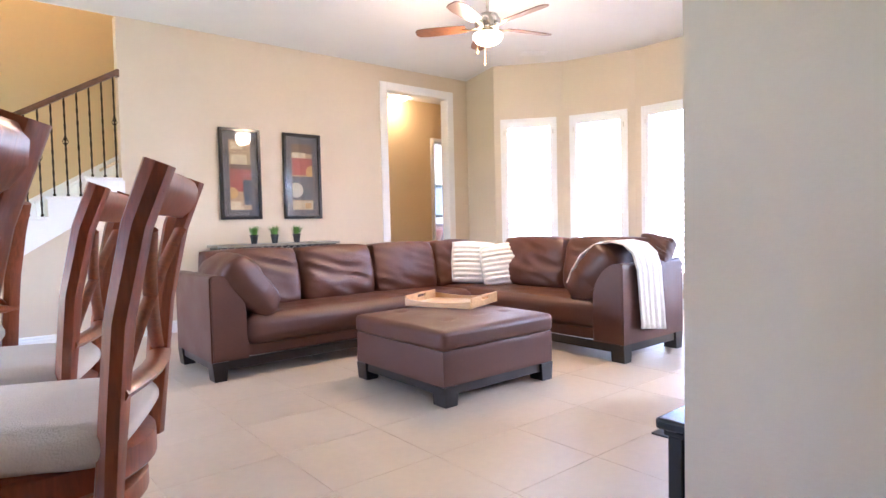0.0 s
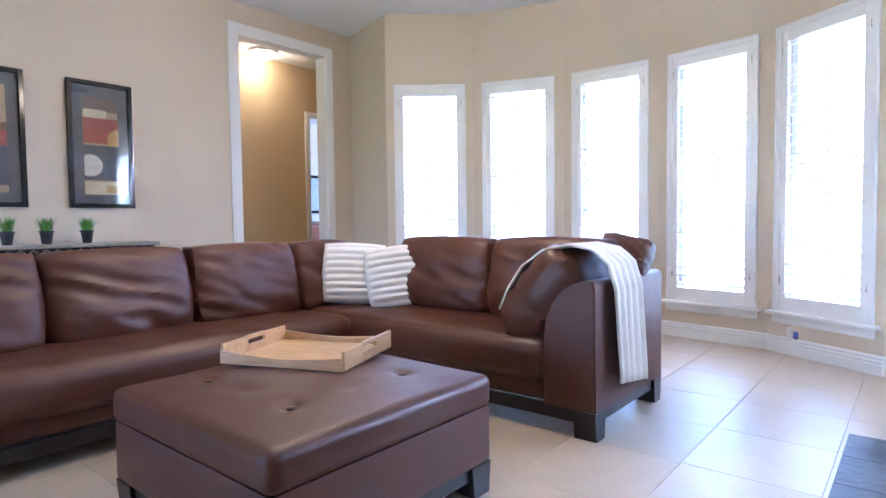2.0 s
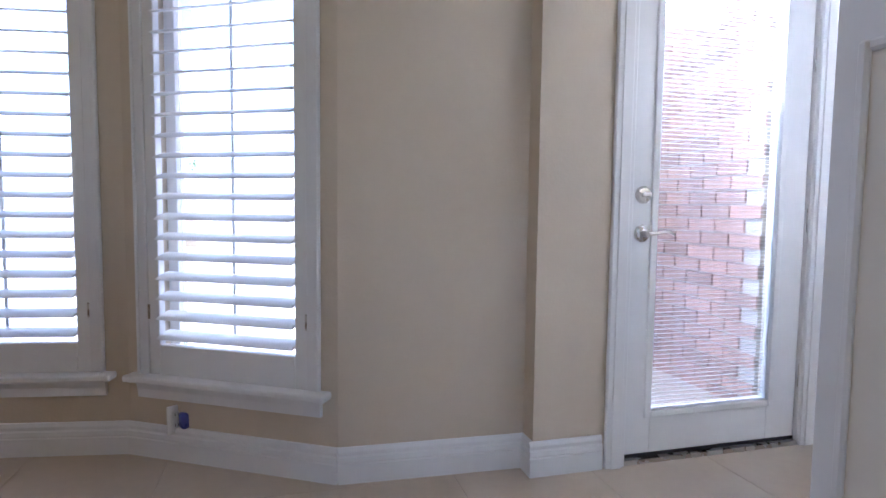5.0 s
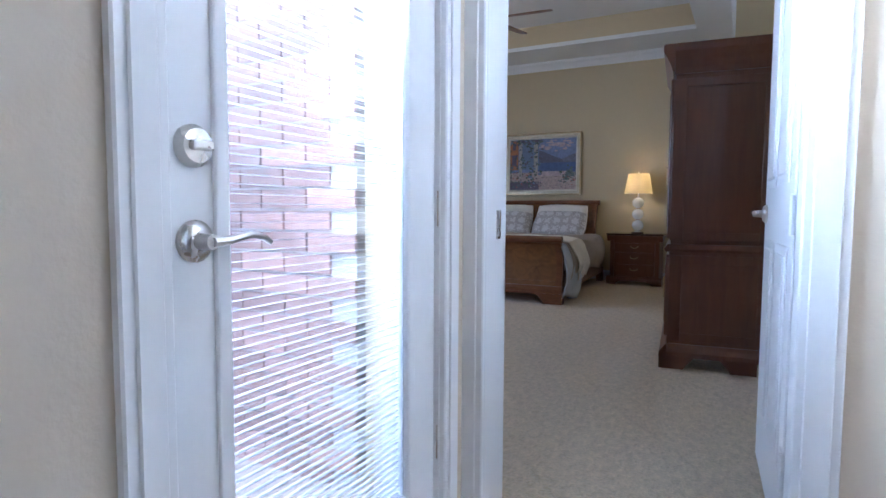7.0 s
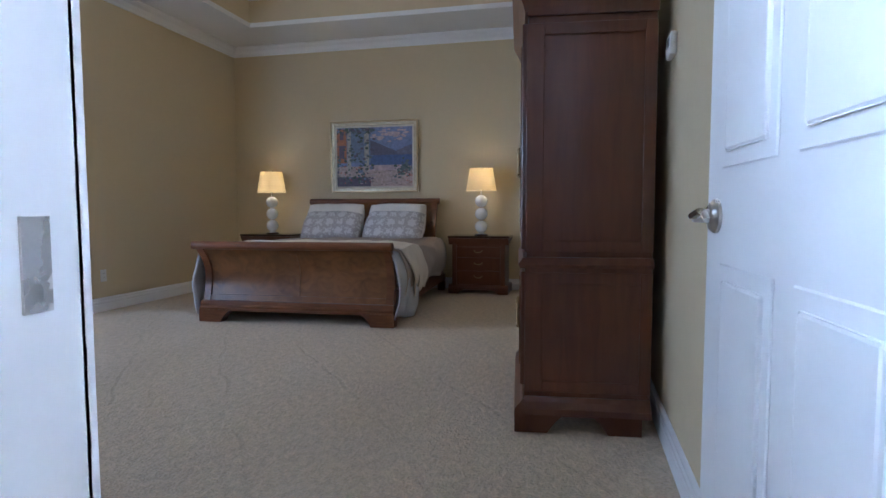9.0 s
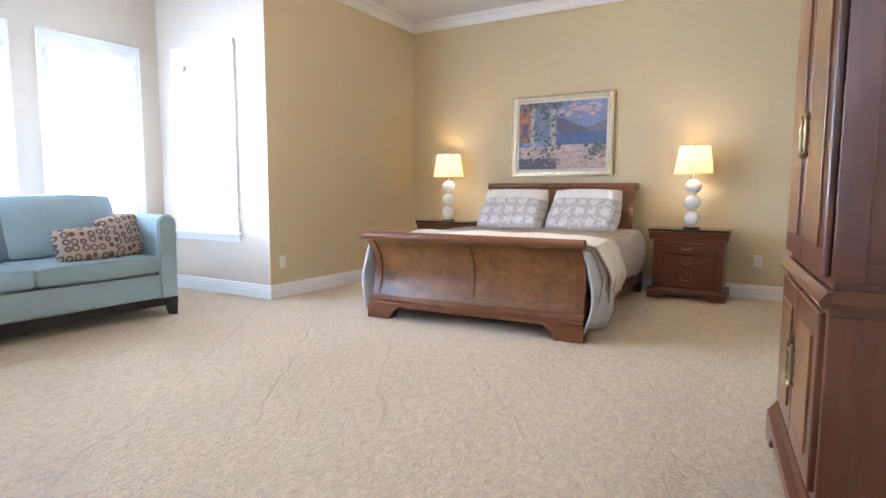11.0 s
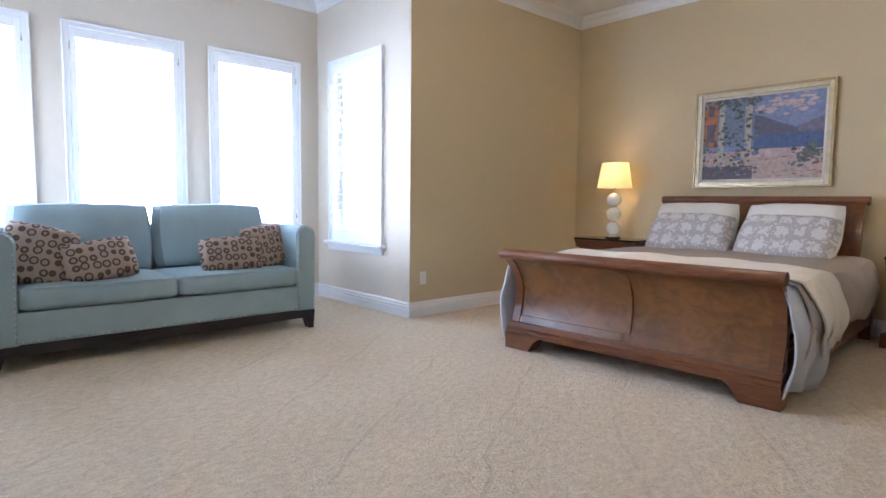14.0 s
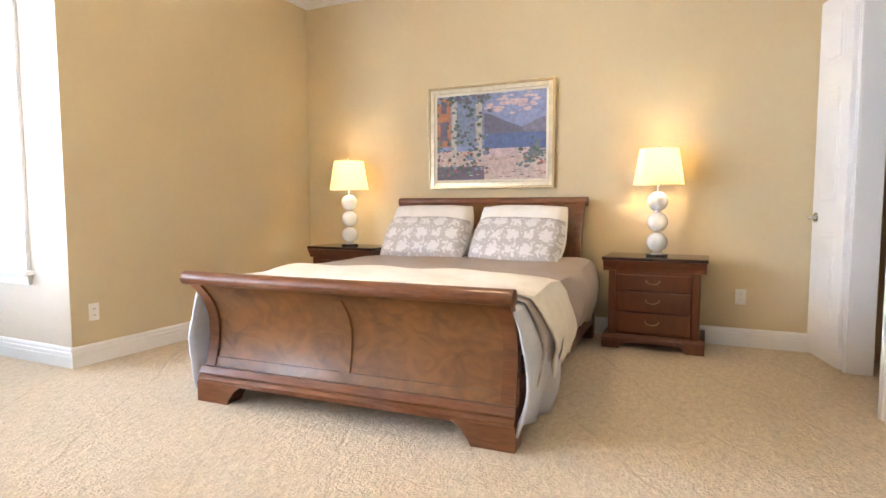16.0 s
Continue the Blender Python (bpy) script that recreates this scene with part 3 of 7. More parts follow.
def shutter_window(name, m, w, z0, z1, tilt, label):
    """w: outer width over the casing; local x across, y outward from the room face, z up from the floor."""
    e = thing(name, m, label, "window", kind="structure")
    c, st = 0.05, 0.05
    hw = w / 2 - c
    bm = bmesh.new()
    for x in (-w / 2, w / 2 - c):
        box(bm, x, x + c, -0.018, 0.0, z0, z1, 0.003, 1)
    box(bm, -w / 2 + c, w / 2 - c, -0.018, 0.0, z1 - c, z1, 0.003, 1)
    for x in (-w / 2, w / 2 - 0.014):
        box(bm, x, x + 0.014, -0.027, -0.018, z0, z1, 0.003, 1)
    box(bm, -w / 2, w / 2, -0.027, -0.018, z1 - 0.014, z1, 0.003, 1)
    part("casing", bm, TRIM, e)
    bm = bmesh.new()
    top, bot = z1 - c, z0
    for x in (-hw, hw - st):
        box(bm, x, x + st, -0.012, 0.022, bot, top, 0.003, 1)
    box(bm, -hw + st, hw - st, -0.012, 0.022, top - 0.075, top, 0.003, 1)
    box(bm, -hw + st, hw - st, -0.012, 0.022, bot, bot + 0.12, 0.003, 1)
    part("shutter_frame", bm, SHUTTER, e)
    lo, hi = bot + 0.12, top - 0.075
    n = round((hi - lo) / 0.078)
    pitch = (hi - lo) / n
    first = None
    for i in range(n):
        mm = pose(0, 0.005, lo + pitch * (i + 0.5), tilt)
        if first is None:
            first = part("louver", louver_mesh(2 * (hw - st) - 0.004), SHUTTER, e, smooth=True)
            first.matrix_basis = mm
        else:
            shared("louver", first, mm, e)
    part("tilt_rod", cbox(-0.006, 0.006, 0.048, 0.058, lo + 0.02, hi - 0.02, 0.002, 1), SHUTTER, e)
    for s in (-1, 1):
        for z in (lo + 0.1, hi - 0.1):
            part("hinge", cbox(s * hw - 0.008, s * hw + 0.008, -0.016, -0.011, z, z + 0.06, 0.002, 1), NICKEL, e)
    part("sill", cbox(-w / 2 - 0.04, w / 2 + 0.04, -0.065, 0.02, z0 - 0.028, z0, 0.008, 2), TRIM, e)
    bm = bmesh.new()
    prism(bm, [(0, z0 - 0.095), (0.018, z0 - 0.095), (0.022, z0 - 0.06), (0.03, z0 - 0.028), (0, z0 - 0.028)], w + 0.01,
          Matrix.Translation((-w / 2 - 0.005, 0, 0)) @ Matrix(((0, 1, 0, 0), (-1, 0, 0, 0), (0, 0, 1, 0), (0, 0, 0, 1))))
    part("apron", bm, TRIM, e)
    bm = bmesh.new()
    for x in (-hw, hw - 0.05):
        box(bm, x, x + 0.05, 0.10, 0.15, z0, top, 0.003, 1)
    for z in (z0, top - 0.05):
        box(bm, -hw + 0.05, hw - 0.05, 0.10, 0.15, z, z + 0.05, 0.003, 1)
    part("window_frame", bm, TRIM, e)
    g = part("pane", cbox(-hw + 0.05, hw - 0.05, 0.122, 0.128, z0 + 0.05, top - 0.05), GLASS, e, "clear window glass")
    g.visible_shadow = False
    return e


def sky_lamp(name, m, w, h, y, z, energy, down=0):
    """Daylight standing in a window's opening, facing the room."""
    ob = new(name, bpy.data.lights.new(name, "AREA"))
    ob.data.shape, ob.data.size, ob.data.size_y = "RECTANGLE", w, h
    ob.data.energy, ob.data.color = energy, (0.86, 0.94, 1.0)
    ob.matrix_basis = m @ Matrix.Translation((0, y, z)) @ pose(0, 0, 0, down - 90, 0, 0)
    return ob


def wall_pose(p0, p1, at=0.5):
    d = Vector((p1[0] - p0[0], p1[1] - p0[1], 0)).normalized()
    out = Vector((d.y, -d.x, 0))
    x, y = p0[0] + (p1[0] - p0[0]) * at, p0[1] + (p1[1] - p0[1]) * at
    return Matrix(((-d.x, out.x, 0, x), (-d.y, out.y, 0, y), (0, 0, 1, 0), (0, 0, 0, 1)))


WL = "tall window with open white plantation shutters and sill"
count = 1
for k in range(5):
    shutter_window(f"window_{count}", wall_pose(BAY[k], BAY[k + 1]), 0.79, 0.34, 2.605, 18, WL)
    sky_lamp("window_daylight", wall_pose(BAY[k], BAY[k + 1]), 0.66, 2.20, 0.26, 1.44, SKY_LIVING)
    count += 1
for y in (0.68, 1.83, 2.975):
    shutter_window(f"window_{count}", wall_pose((X_ALC, y - 0.5), (X_ALC, y + 0.5)), 0.94, 0.62, 2.445, 6, WL)
    sky_lamp("window_daylight", wall_pose((X_ALC, y - 0.5), (X_ALC, y + 0.5)), 0.82, 1.76, 0.26, 1.51, SKY_BED)
    count += 1
shutter_window(f"window_{count}", wall_pose((0.87 - 0.5, 0), (0.87 + 0.5, 0)), 0.94, 0.62, 2.445, 4, WL)
shutter_window(f"window_{count + 1}", wall_pose((0.855 + 0.5, Y_ALC), (0.855 - 0.5, Y_ALC)), 0.94, 0.62, 2.445, 6, WL)
sky_lamp("window_daylight", wall_pose((0.87 - 0.5, 0), (0.87 + 0.5, 0)), 0.82, 1.76, 0.26, 1.51, SKY_BED * 0.5)
sky_lamp("window_daylight", wall_pose((0.855 + 0.5, Y_ALC), (0.855 - 0.5, Y_ALC)), 0.82, 1.76, 0.26, 1.51, SKY_BED)

# ---- outside ----
slab("ground", -400, 400, -400, 400, -0.45, -0.25, GRASS)
# concrete added far past the patio, so the lawn bounces no green indoors
slab("pavement_patio", -3.3, 10.5, -9.0, 16.0, -0.25, -0.12, CONCRETE)

# ---- soft shapes ----
def soft_box(x0, x1, y0, y1, z0, z1, r=0.05, cuts=10, bulge=0.0, wob=0.0, seed=0.0, fn=None, m=None):
    """A padded block with rounded edges, its faces swelling a little."""
    bm = bmesh.new()
    bmesh.ops.create_cube(bm, size=2)
    bmesh.ops.subdivide_edges(bm, edges=bm.edges[:], cuts=cuts, use_grid_fill=True)
    c = Vector(((x0 + x1) / 2, (y0 + y1) / 2, (z0 + z1) / 2))
    h = Vector(((x1 - x0) / 2, (y1 - y0) / 2, (z1 - z0) / 2))
    r = min(r, min(h) * 0.98)
    for v in bm.verts:
        p = Vector([math.copysign(abs(a) ** 0.75, a) for a in v.co])
        q = Vector((p.x * h.x, p.y * h.y, p.z * h.z))
        inner = Vector([max(-(hh - r), min(hh - r, a)) for a, hh in zip(q, h)])
        d = q - inner
        q = inner + d.normalized() * r if d.length > 1e-6 else q
        if bulge:
            q.x += math.copysign(bulge * (1 - p.y ** 2) * (1 - p.z ** 2), p.x) if abs(p.x) > 0.99 else 0
            q.y += math.copysign(bulge * (1 - p.x ** 2) * (1 - p.z ** 2), p.y) if abs(p.y) > 0.99 else 0
            q.z += math.copysign(bulge * (1 - p.x ** 2) * (1 - p.y ** 2), p.z) if abs(p.z) > 0.99 else 0
        if wob:
            q += d.normalized() * wob * noise.noise(Vector((q.x * 6 + seed, q.y * 6, q.z * 9 + seed)))
        q += c
        if fn:
            q = fn(q)
        v.co = m @ q if m is not None else q
    return bm


def cushion(w, h, d, wob=0.0, seed=0.0, rib=0.0, ribs=9, creases=0.0, n=18, power=0.36, m=None):
    """A stuffed cushion standing in x, z; optional ruffled ribs or leather creases."""
    bm = pillow(bmesh.new(), w, h, d, n=n, power=power)
    for v in bm.verts:
        u, t = v.co.x / w, v.co.z / h
        s = 1 if v.co.y >= 0 else -1
        edge = max(0.0, 1 - (2 * abs(u)) ** 6) * max(0.0, 1 - (2 * abs(t)) ** 6)
        if rib:
            v.co.y += s * rib * abs(math.sin(math.pi * ribs * (t + 0.5))) * edge
        if creases:
            a = noise.noise(Vector((u * 2.2 + seed, t * 5.5 + u * 2.5, seed)))
            v.co.y += s * creases * (1 - abs(a) * 3.2) * edge * (0.6 + 0.6 * abs(u))
        if wob:
            v.co += Vector((0.5, 1, 0.6)) * wob * noise.noise(Vector((v.co.x * 6 + seed, v.co.z * 6, seed + s)))
        if m is not None:
            v.co = m @ v.co
    return bm


# ---- patterned cloth ----
def pattern(name, kind, base, ink, scale, rough=0.9, second=None):
    m = bpy.data.materials.new(name)
    m.use_nodes = True
    nt = m.node_tree
    b = nt.nodes["Principled BSDF"]
    b.inputs["Roughness"].default_value = rough
    tc = nt.nodes.new("ShaderNodeTexCoord")
    mp = nt.nodes.new("ShaderNodeMapping")
    mp.inputs["Scale"].default_value = (scale, 0.0, scale)
    nt.links.new(tc.outputs["Object"], mp.inputs["Vector"])
    cr = nt.nodes.new("ShaderNodeValToRGB")
    e = cr.color_ramp
    if kind == "rings":
        vo = nt.nodes.new("ShaderNodeTexVoronoi")
        vo.inputs["Scale"].default_value = 1.0
        vo.inputs["Randomness"].default_value = 0.35
        nt.links.new(mp.outputs[0], vo.inputs["Vector"])
        nt.links.new(vo.outputs["Distance"], cr.inputs[0])
        e.elements[0].position, e.elements[0].color = 0.24, (*second, 1)
        e.elements[1].position, e.elements[1].color = 0.29, (*ink, 1)
        x = e.elements.new(0.42)
        x.color = (*ink, 1)
        x = e.elements.new(0.46)
        x.color = (*base, 1)
    else:
        w1 = nt.nodes.new("ShaderNodeTexVoronoi")
        w1.feature = "SMOOTH_F1"
        w1.inputs["Scale"].default_value = 1.0
        w1.inputs["Randomness"].default_value = 0.0
        w1.inputs["Smoothness"].default_value = 0.3
        rot = nt.nodes.new("ShaderNodeMapping")
        rot.inputs["Rotation"].default_value = (0, radians(45), 0)
        nt.links.new(mp.outputs[0], rot.inputs["Vector"])
        nt.links.new(rot.outputs[0], w1.inputs["Vector"])
        n2 = nt.nodes.new("ShaderNodeTexNoise")
        n2.inputs["Scale"].default_value = 7.0
        nt.links.new(mp.outputs[0], n2.inputs["Vector"])
        ad = nt.nodes.new("ShaderNodeMath")
        ad.operation = "MULTIPLY_ADD"
        nt.links.new(n2.outputs[0], ad.inputs[0])
        ad.inputs[1].default_value = 0.8
        nt.links.new(w1.outputs["Distance"], ad.inputs[2])
        nt.links.new(ad.outputs[0], cr.inputs[0])
        e.elements[0].position, e.elements[0].color = 0.66, (*ink, 1)
        e.elements[1].position, e.elements[1].color = 0.70, (*base, 1)
        x = e.elements.new(0.90)
        x.color = (*base, 1)
        x = e.elements.new(0.94)
        x.color = (*ink, 1)
    nt.links.new(cr.outputs[0], b.inputs["Base Color"])
    wv = nt.nodes.new("ShaderNodeTexNoise")
    wv.inputs["Scale"].default_value = 250
    nt.links.new(tc.outputs["Object"], wv.inputs["Vector"])
    bp = nt.nodes.new("ShaderNodeBump")
    bp.inputs["Strength"].default_value = 0.3
    bp.inputs["Distance"].default_value = 0.004
    nt.links.new(wv.outputs[0], bp.inputs["Height"])
    nt.links.new(bp.outputs[0], b.inputs["Normal"])
    return m


DAMASK = pattern("grey_damask", "damask", (0.46, 0.43, 0.43), (0.67, 0.65, 0.65), 5.6)
RINGS = pattern("ringed_fabric", "rings", (0.36, 0.28, 0.22), (0.085, 0.058, 0.048), 17.0, second=(0.30, 0.25, 0.22))


def shade_mat(name, color):
    m = bpy.data.materials.new(name)
    m.use_nodes = True
    nt = m.node_tree
    out = nt.nodes["Material Output"]
    d = nt.nodes.new("ShaderNodeBsdfDiffuse")
    t = nt.nodes.new("ShaderNodeBsdfTranslucent")
    for x in (d, t):
        x.inputs["Color"].default_value = (*color, 1)
    mx = nt.nodes.new("ShaderNodeMixShader")
    mx.inputs[0].default_value = 0.6
    nt.links.new(d.outputs[0], mx.inputs[1])
    nt.links.new(t.outputs[0], mx.inputs[2])
    nt.links.new(mx.outputs[0], out.inputs["Surface"])
    return m


SHADE = shade_mat("cream_lampshade_linen", (0.85, 0.76, 0.56))
BULB = glow("lit_bulb", (1.0, 0.78, 0.45), 2.0)
BOWL = glow("lit_frosted_bowl", (1.0, 0.82, 0.52), 0.7)


# ---- living room: sectional sofa ----
def arm_profile(h=0.79, w=0.28):
    pts = [(0, 0.145), (0, h - 0.03), (0.012, h - 0.008), (0.035, h), (0.085, h - 0.004)]
    for i in range(1, 9):
        a = i / 8
        pts.append((0.085 + (w - 0.085) * (1 - (1 - a) ** 2.2) * 0.96, h - 0.004 - (h - 0.44) * a ** 1.6))
    return pts + [(w, 0.36), (w, 0.145)]


def sectional():
    e = thing("sectional_sofa", pose(-8.53, 7.45, 0), "large brown leather L-shaped sectional sofa with dark wood block feet", "sofa")
    # arms
    bm = prism(bmesh.new(), arm_profile(), 0.90, Matrix.Translation((0, 1.75, 0)))
    bmesh.ops.bevel(bm, geom=[x for x in bm.edges if abs(x.verts[0].co.y - x.verts[1].co.y) < 1e-5], offset=0.012, segments=2, affect="EDGES")
    part("armrest", bm, LEATHER, e, smooth=True)
    mm = Matrix(((0, -1, 0, 3.50), (1, 0, 0, 0), (0, 0, 1, 0), (0, 0, 0, 1)))
    bm = prism(bmesh.new(), arm_profile(), 0.92, mm)
    bmesh.ops.bevel(bm, geom=[x for x in bm.edges if abs(x.verts[0].co.x - x.verts[1].co.x) < 1e-5], offset=0.012, segments=2, affect="EDGES")
    bmesh.ops.recalc_face_normals(bm, faces=bm.faces[:])
    part("armrest", bm, LEATHER, e, smooth=True)
    # frames under the seats and backs
    part("seat_base", soft_box(0.27, 3.48, 1.79, 2.62, 0.145, 0.26, 0.02, 8), LEATHER, e, smooth=True)
    part("seat_base", soft_box(2.62, 3.48, 0.27, 1.80, 0.145, 0.26, 0.02, 8), LEATHER, e, smooth=True)
    part("back_frame", soft_box(0.05, 3.50, 2.44, 2.65, 0.145, 0.78, 0.05, 10), LEATHER, e, smooth=True)
    part("back_frame", soft_box(3.28, 3.49, 0.03, 2.45, 0.145, 0.78, 0.05, 10), LEATHER, e, smooth=True)

    def tuft(q, ax, a, step, cross, c0, c1):
        u = (q[ax] - a) / step
        g = math.exp(-((u - round(u)) * step / 0.022) ** 2)
        v = abs(q[cross] - (c0 + c1) / 2)
        g2 = math.exp(-(v / 0.02) ** 2)
        if q.z > 0.38:
            q.z -= 0.020 * max(g, g2 * 0.9)
        return q

    part("seat_cushion", soft_box(0.26, 2.60, 1.72, 2.50, 0.235, 0.475, 0.085, 30, 0.012, 0.006, 1.0,
                                  lambda q: tuft(q, 0, 0.26, 0.585, 1, 1.72, 2.50)), LEATHER, e, smooth=True)
    part("seat_cushion", soft_box(2.57, 3.34, 0.27, 2.50, 0.235, 0.475, 0.085, 30, 0.012, 0.006, 4.0,
                                  lambda q: tuft(q, 1, 0.27, 0.56, 0, 2.57, 3.34)), LEATHER, e, smooth=True)
    # loose back cushions
    for x, w, s in ((0.55, 0.88, 1.0), (1.36, 0.82, 2.0), (2.15, 0.82, 3.0), (2.83, 0.60, 4.0)):
        part("back_cushion", cushion(w, 0.56, 0.27, 0.012, s, creases=0.022, n=26, power=0.30,
                                     m=Matrix.Translation((x, 2.36, 0.69)) @ pose(0, 0, 0, -13, 0, 0)), LEATHER, e, smooth=True)
    for y, w, s in ((1.42, 0.88, 6.0), (0.58, 0.88, 7.0)):
        part("back_cushion", cushion(w, 0.55, 0.27, 0.012, s, creases=0.02, n=26, power=0.30,
                                     m=Matrix.Translation((3.19, y, 0.72)) @ pose(0, 0, 0, -13, 0, -90)), LEATHER, e, smooth=True)
    # cushions leaning over the arms
    part("arm_cushion", cushion(0.68, 0.56, 0.31, 0.016, 11.0, creases=0.018, n=24, power=0.30,
                                m=Matrix.Translation((0.33, 2.05, 0.685)) @ pose(0, 0, 0, -42, 0, 90)), LEATHER, e, smooth=True)
    part("arm_cushion", cushion(0.78, 0.58, 0.34, 0.016, 14.0, creases=0.022, n=24, power=0.30,
                                m=Matrix.Translation((2.98, 0.36, 0.685)) @ pose(0, 0, 0, -42, 0, 180)), LEATHER, e, smooth=True)
    part("arm_cushion", cushion(0.34, 0.30, 0.16, 0.03, 17.0, creases=0.03, n=20, power=0.34,
                                m=Matrix.Translation((3.30, 0.16, 0.86)) @ pose(0, 0, 0, -50, 10, -80)), LEATHER, e, smooth=True)
    # feet and plinths
    for x, y in ((0.0, 1.75), (0.0, 2.53), (2.585, 0.0), (3.38, 0.0), (3.38, 2.53)):
        bm = bmesh.new()
        prism(bm, [(0.015, 0), (0.105, 0), (0.12, 0.145), (0, 0.145)], 0.12, Matrix.Translation((x, y, 0)))
        part("foot", bm, DARKWOOD, e)
    part("plinth", cbox(0.11, 2.60, 1.775, 1.80, 0.075, 0.148, 0.004, 1), DARKWOOD, e)
    part("plinth", cbox(2.605, 2.63, 0.11, 1.80, 0.075, 0.148, 0.004, 1), DARKWOOD, e)
    part("plinth", cbox(0.02, 0.045, 1.86, 2.54, 0.075, 0.148, 0.004, 1), DARKWOOD, e)
    part("plinth", cbox(2.69, 3.39, 0.02, 0.045, 0.075, 0.148, 0.004, 1), DARKWOOD, e)
    part("plinth", cbox(0.1, 3.4, 2.60, 2.62, 0.075, 0.148, 0.004, 1), DARKWOOD, e)
    return e


sectional()
for x, y, z, rz, ry, s in ((-5.60, 9.55, 0.71, -36, 3, 1.0), (-5.46, 9.22, 0.69, -44, -7, 2.0)):
    ob = part("throw_pillow", cushion(0.50, 0.47, 0.17, 0.006, s, rib=0.020, ribs=9, n=40, power=0.36), WHITE_CLOTH, smooth=True)
    ob.matrix_basis = pose(x, y, z, -16, ry, rz)
    tagged(ob, "white ruffled square cushion resting on the leather sofa", "pillow", "white cushions on the sofa")


def drape(name, sections, material, label, category, folds=0.008, n=22, thick=0.012):
    """A cloth laid over a ridge: sections are (start point, list of points across) along its width."""
    bm = bmesh.new()
    rows = []
    for i, sec in enumerate(sections):
        row = []
        L = len(sec)
        for j, p in enumerate(sec):
            row.append(bm.verts.new(p))
        rows.append(row)
    for a, b in zip(rows, rows[1:]):
        for j in range(len(a) - 1):
            bm.faces.new((a[j], a[j + 1], b[j + 1], b[j]))
    bmesh.ops.recalc_face_normals(bm, faces=bm.faces[:])
    ob = part(name, bm, material, smooth=True)
    md = ob.modifiers.new("thickness", "SOLIDIFY")
    md.thickness = thick
    md.offset = 1.0
    return tagged(ob, label, category)


def throw_blanket():
    secs = []
    n = 26
    for i in range(n + 1):
        u = i / n
        x = -5.84 + 0.36 * u
        pts = []
        path = [(8.03, 0.60), (7.98, 0.72), (7.90, 0.84), (7.78, 0.925), (7.64, 0.955), (7.52, 0.93), (7.445, 0.86), (7.415, 0.74), (7.41, 0.58), (7.405, 0.42), (7.40, 0.27 - 0.05 * u)]
        for k in range(len(path) - 1):
            for q in range(4):
                f = q / 4
                y = path[k][0] * (1 - f) + path[k + 1][0] * f
                z = path[k][1] * (1 - f) + path[k + 1][1] * f
                s = (k + f) / (len(path) - 1)
                w = math.sin(u * 2 * math.pi * 4.5 + 0.8 * s) * (0.004 + 0.012 * max(0, s - 0.5))
                down = max(0, s - 0.62)
                pts.append((x - 0.10 * (0.5 - s) * 1.2 + 0.03 * down * math.sin(9 * u), y - w if s > 0.5 else y, z + (w if s <= 0.6 else 0)))
        pts.append((x + 0.06, path[-1][0] - 0.004 * math.sin(u * 28), path[-1][1]))
        secs.append([Vector(p) for p in pts])
    drape("throw_blanket", secs, THROW, "ivory knitted throw blanket draped over the leather sofa arm", "blanket")


throw_blanket()


def ottoman():
    e = thing("ottoman", pose(-7.67, 7.575, 0), "square brown leather storage ottoman with buttoned lid on dark block feet", "ottoman")
    part("body", soft_box(0, 1.02, 0, 1.02, 0.125, 0.352, 0.012, 8, 0.004), LEATHER, e, smooth=True)
    spots = [(0.25 + 0.26 * i, 0.25 + 0.26 * j) for i in range(3) for j in range(3)]

    def dimple(q):
        if q.z > 0.42:
            q.z += 0.035 * (1 - ((q.x - 0.51) / 0.51) ** 2) * (1 - ((q.y - 0.51) / 0.51) ** 2)
            for x, y in spots:
                d2 = (q.x - x) ** 2 + (q.y - y) ** 2
                q.z -= 0.022 * math.exp(-d2 / 0.0012)
        return q

    part("lid", soft_box(-0.008, 1.028, -0.008, 1.028, 0.346, 0.475, 0.036, 44, 0.004, fn=dimple), LEATHER, e, smooth=True)
    for x, y in spots:
        part("button", revolve(bmesh.new(), [(0.004, 0.478), (0.014, 0.480), (0.012, 0.488), (0.003, 0.491)], 12, Matrix.Translation((x, y, 0))), LEATHER, e, smooth=True)
    for x in (0.0, 0.90):
        for y in (0.0, 0.90):
            part("foot", prism(bmesh.new(), [(0.012, 0), (0.108, 0), (0.12, 0.125), (0, 0.125)], 0.12, Matrix.Translation((x, y, 0))), DARKWOOD, e)
    for a in ((0.11, 0.91, 0.02, 0.045), (0.11, 0.91, 0.975, 1.0), (0.02, 0.045, 0.11, 0.91), (0.975, 1.0, 0.11, 0.91)):
        part("plinth", cbox(*a, 0.065, 0.128, 0.003, 1), DARKWOOD, e)


ottoman()


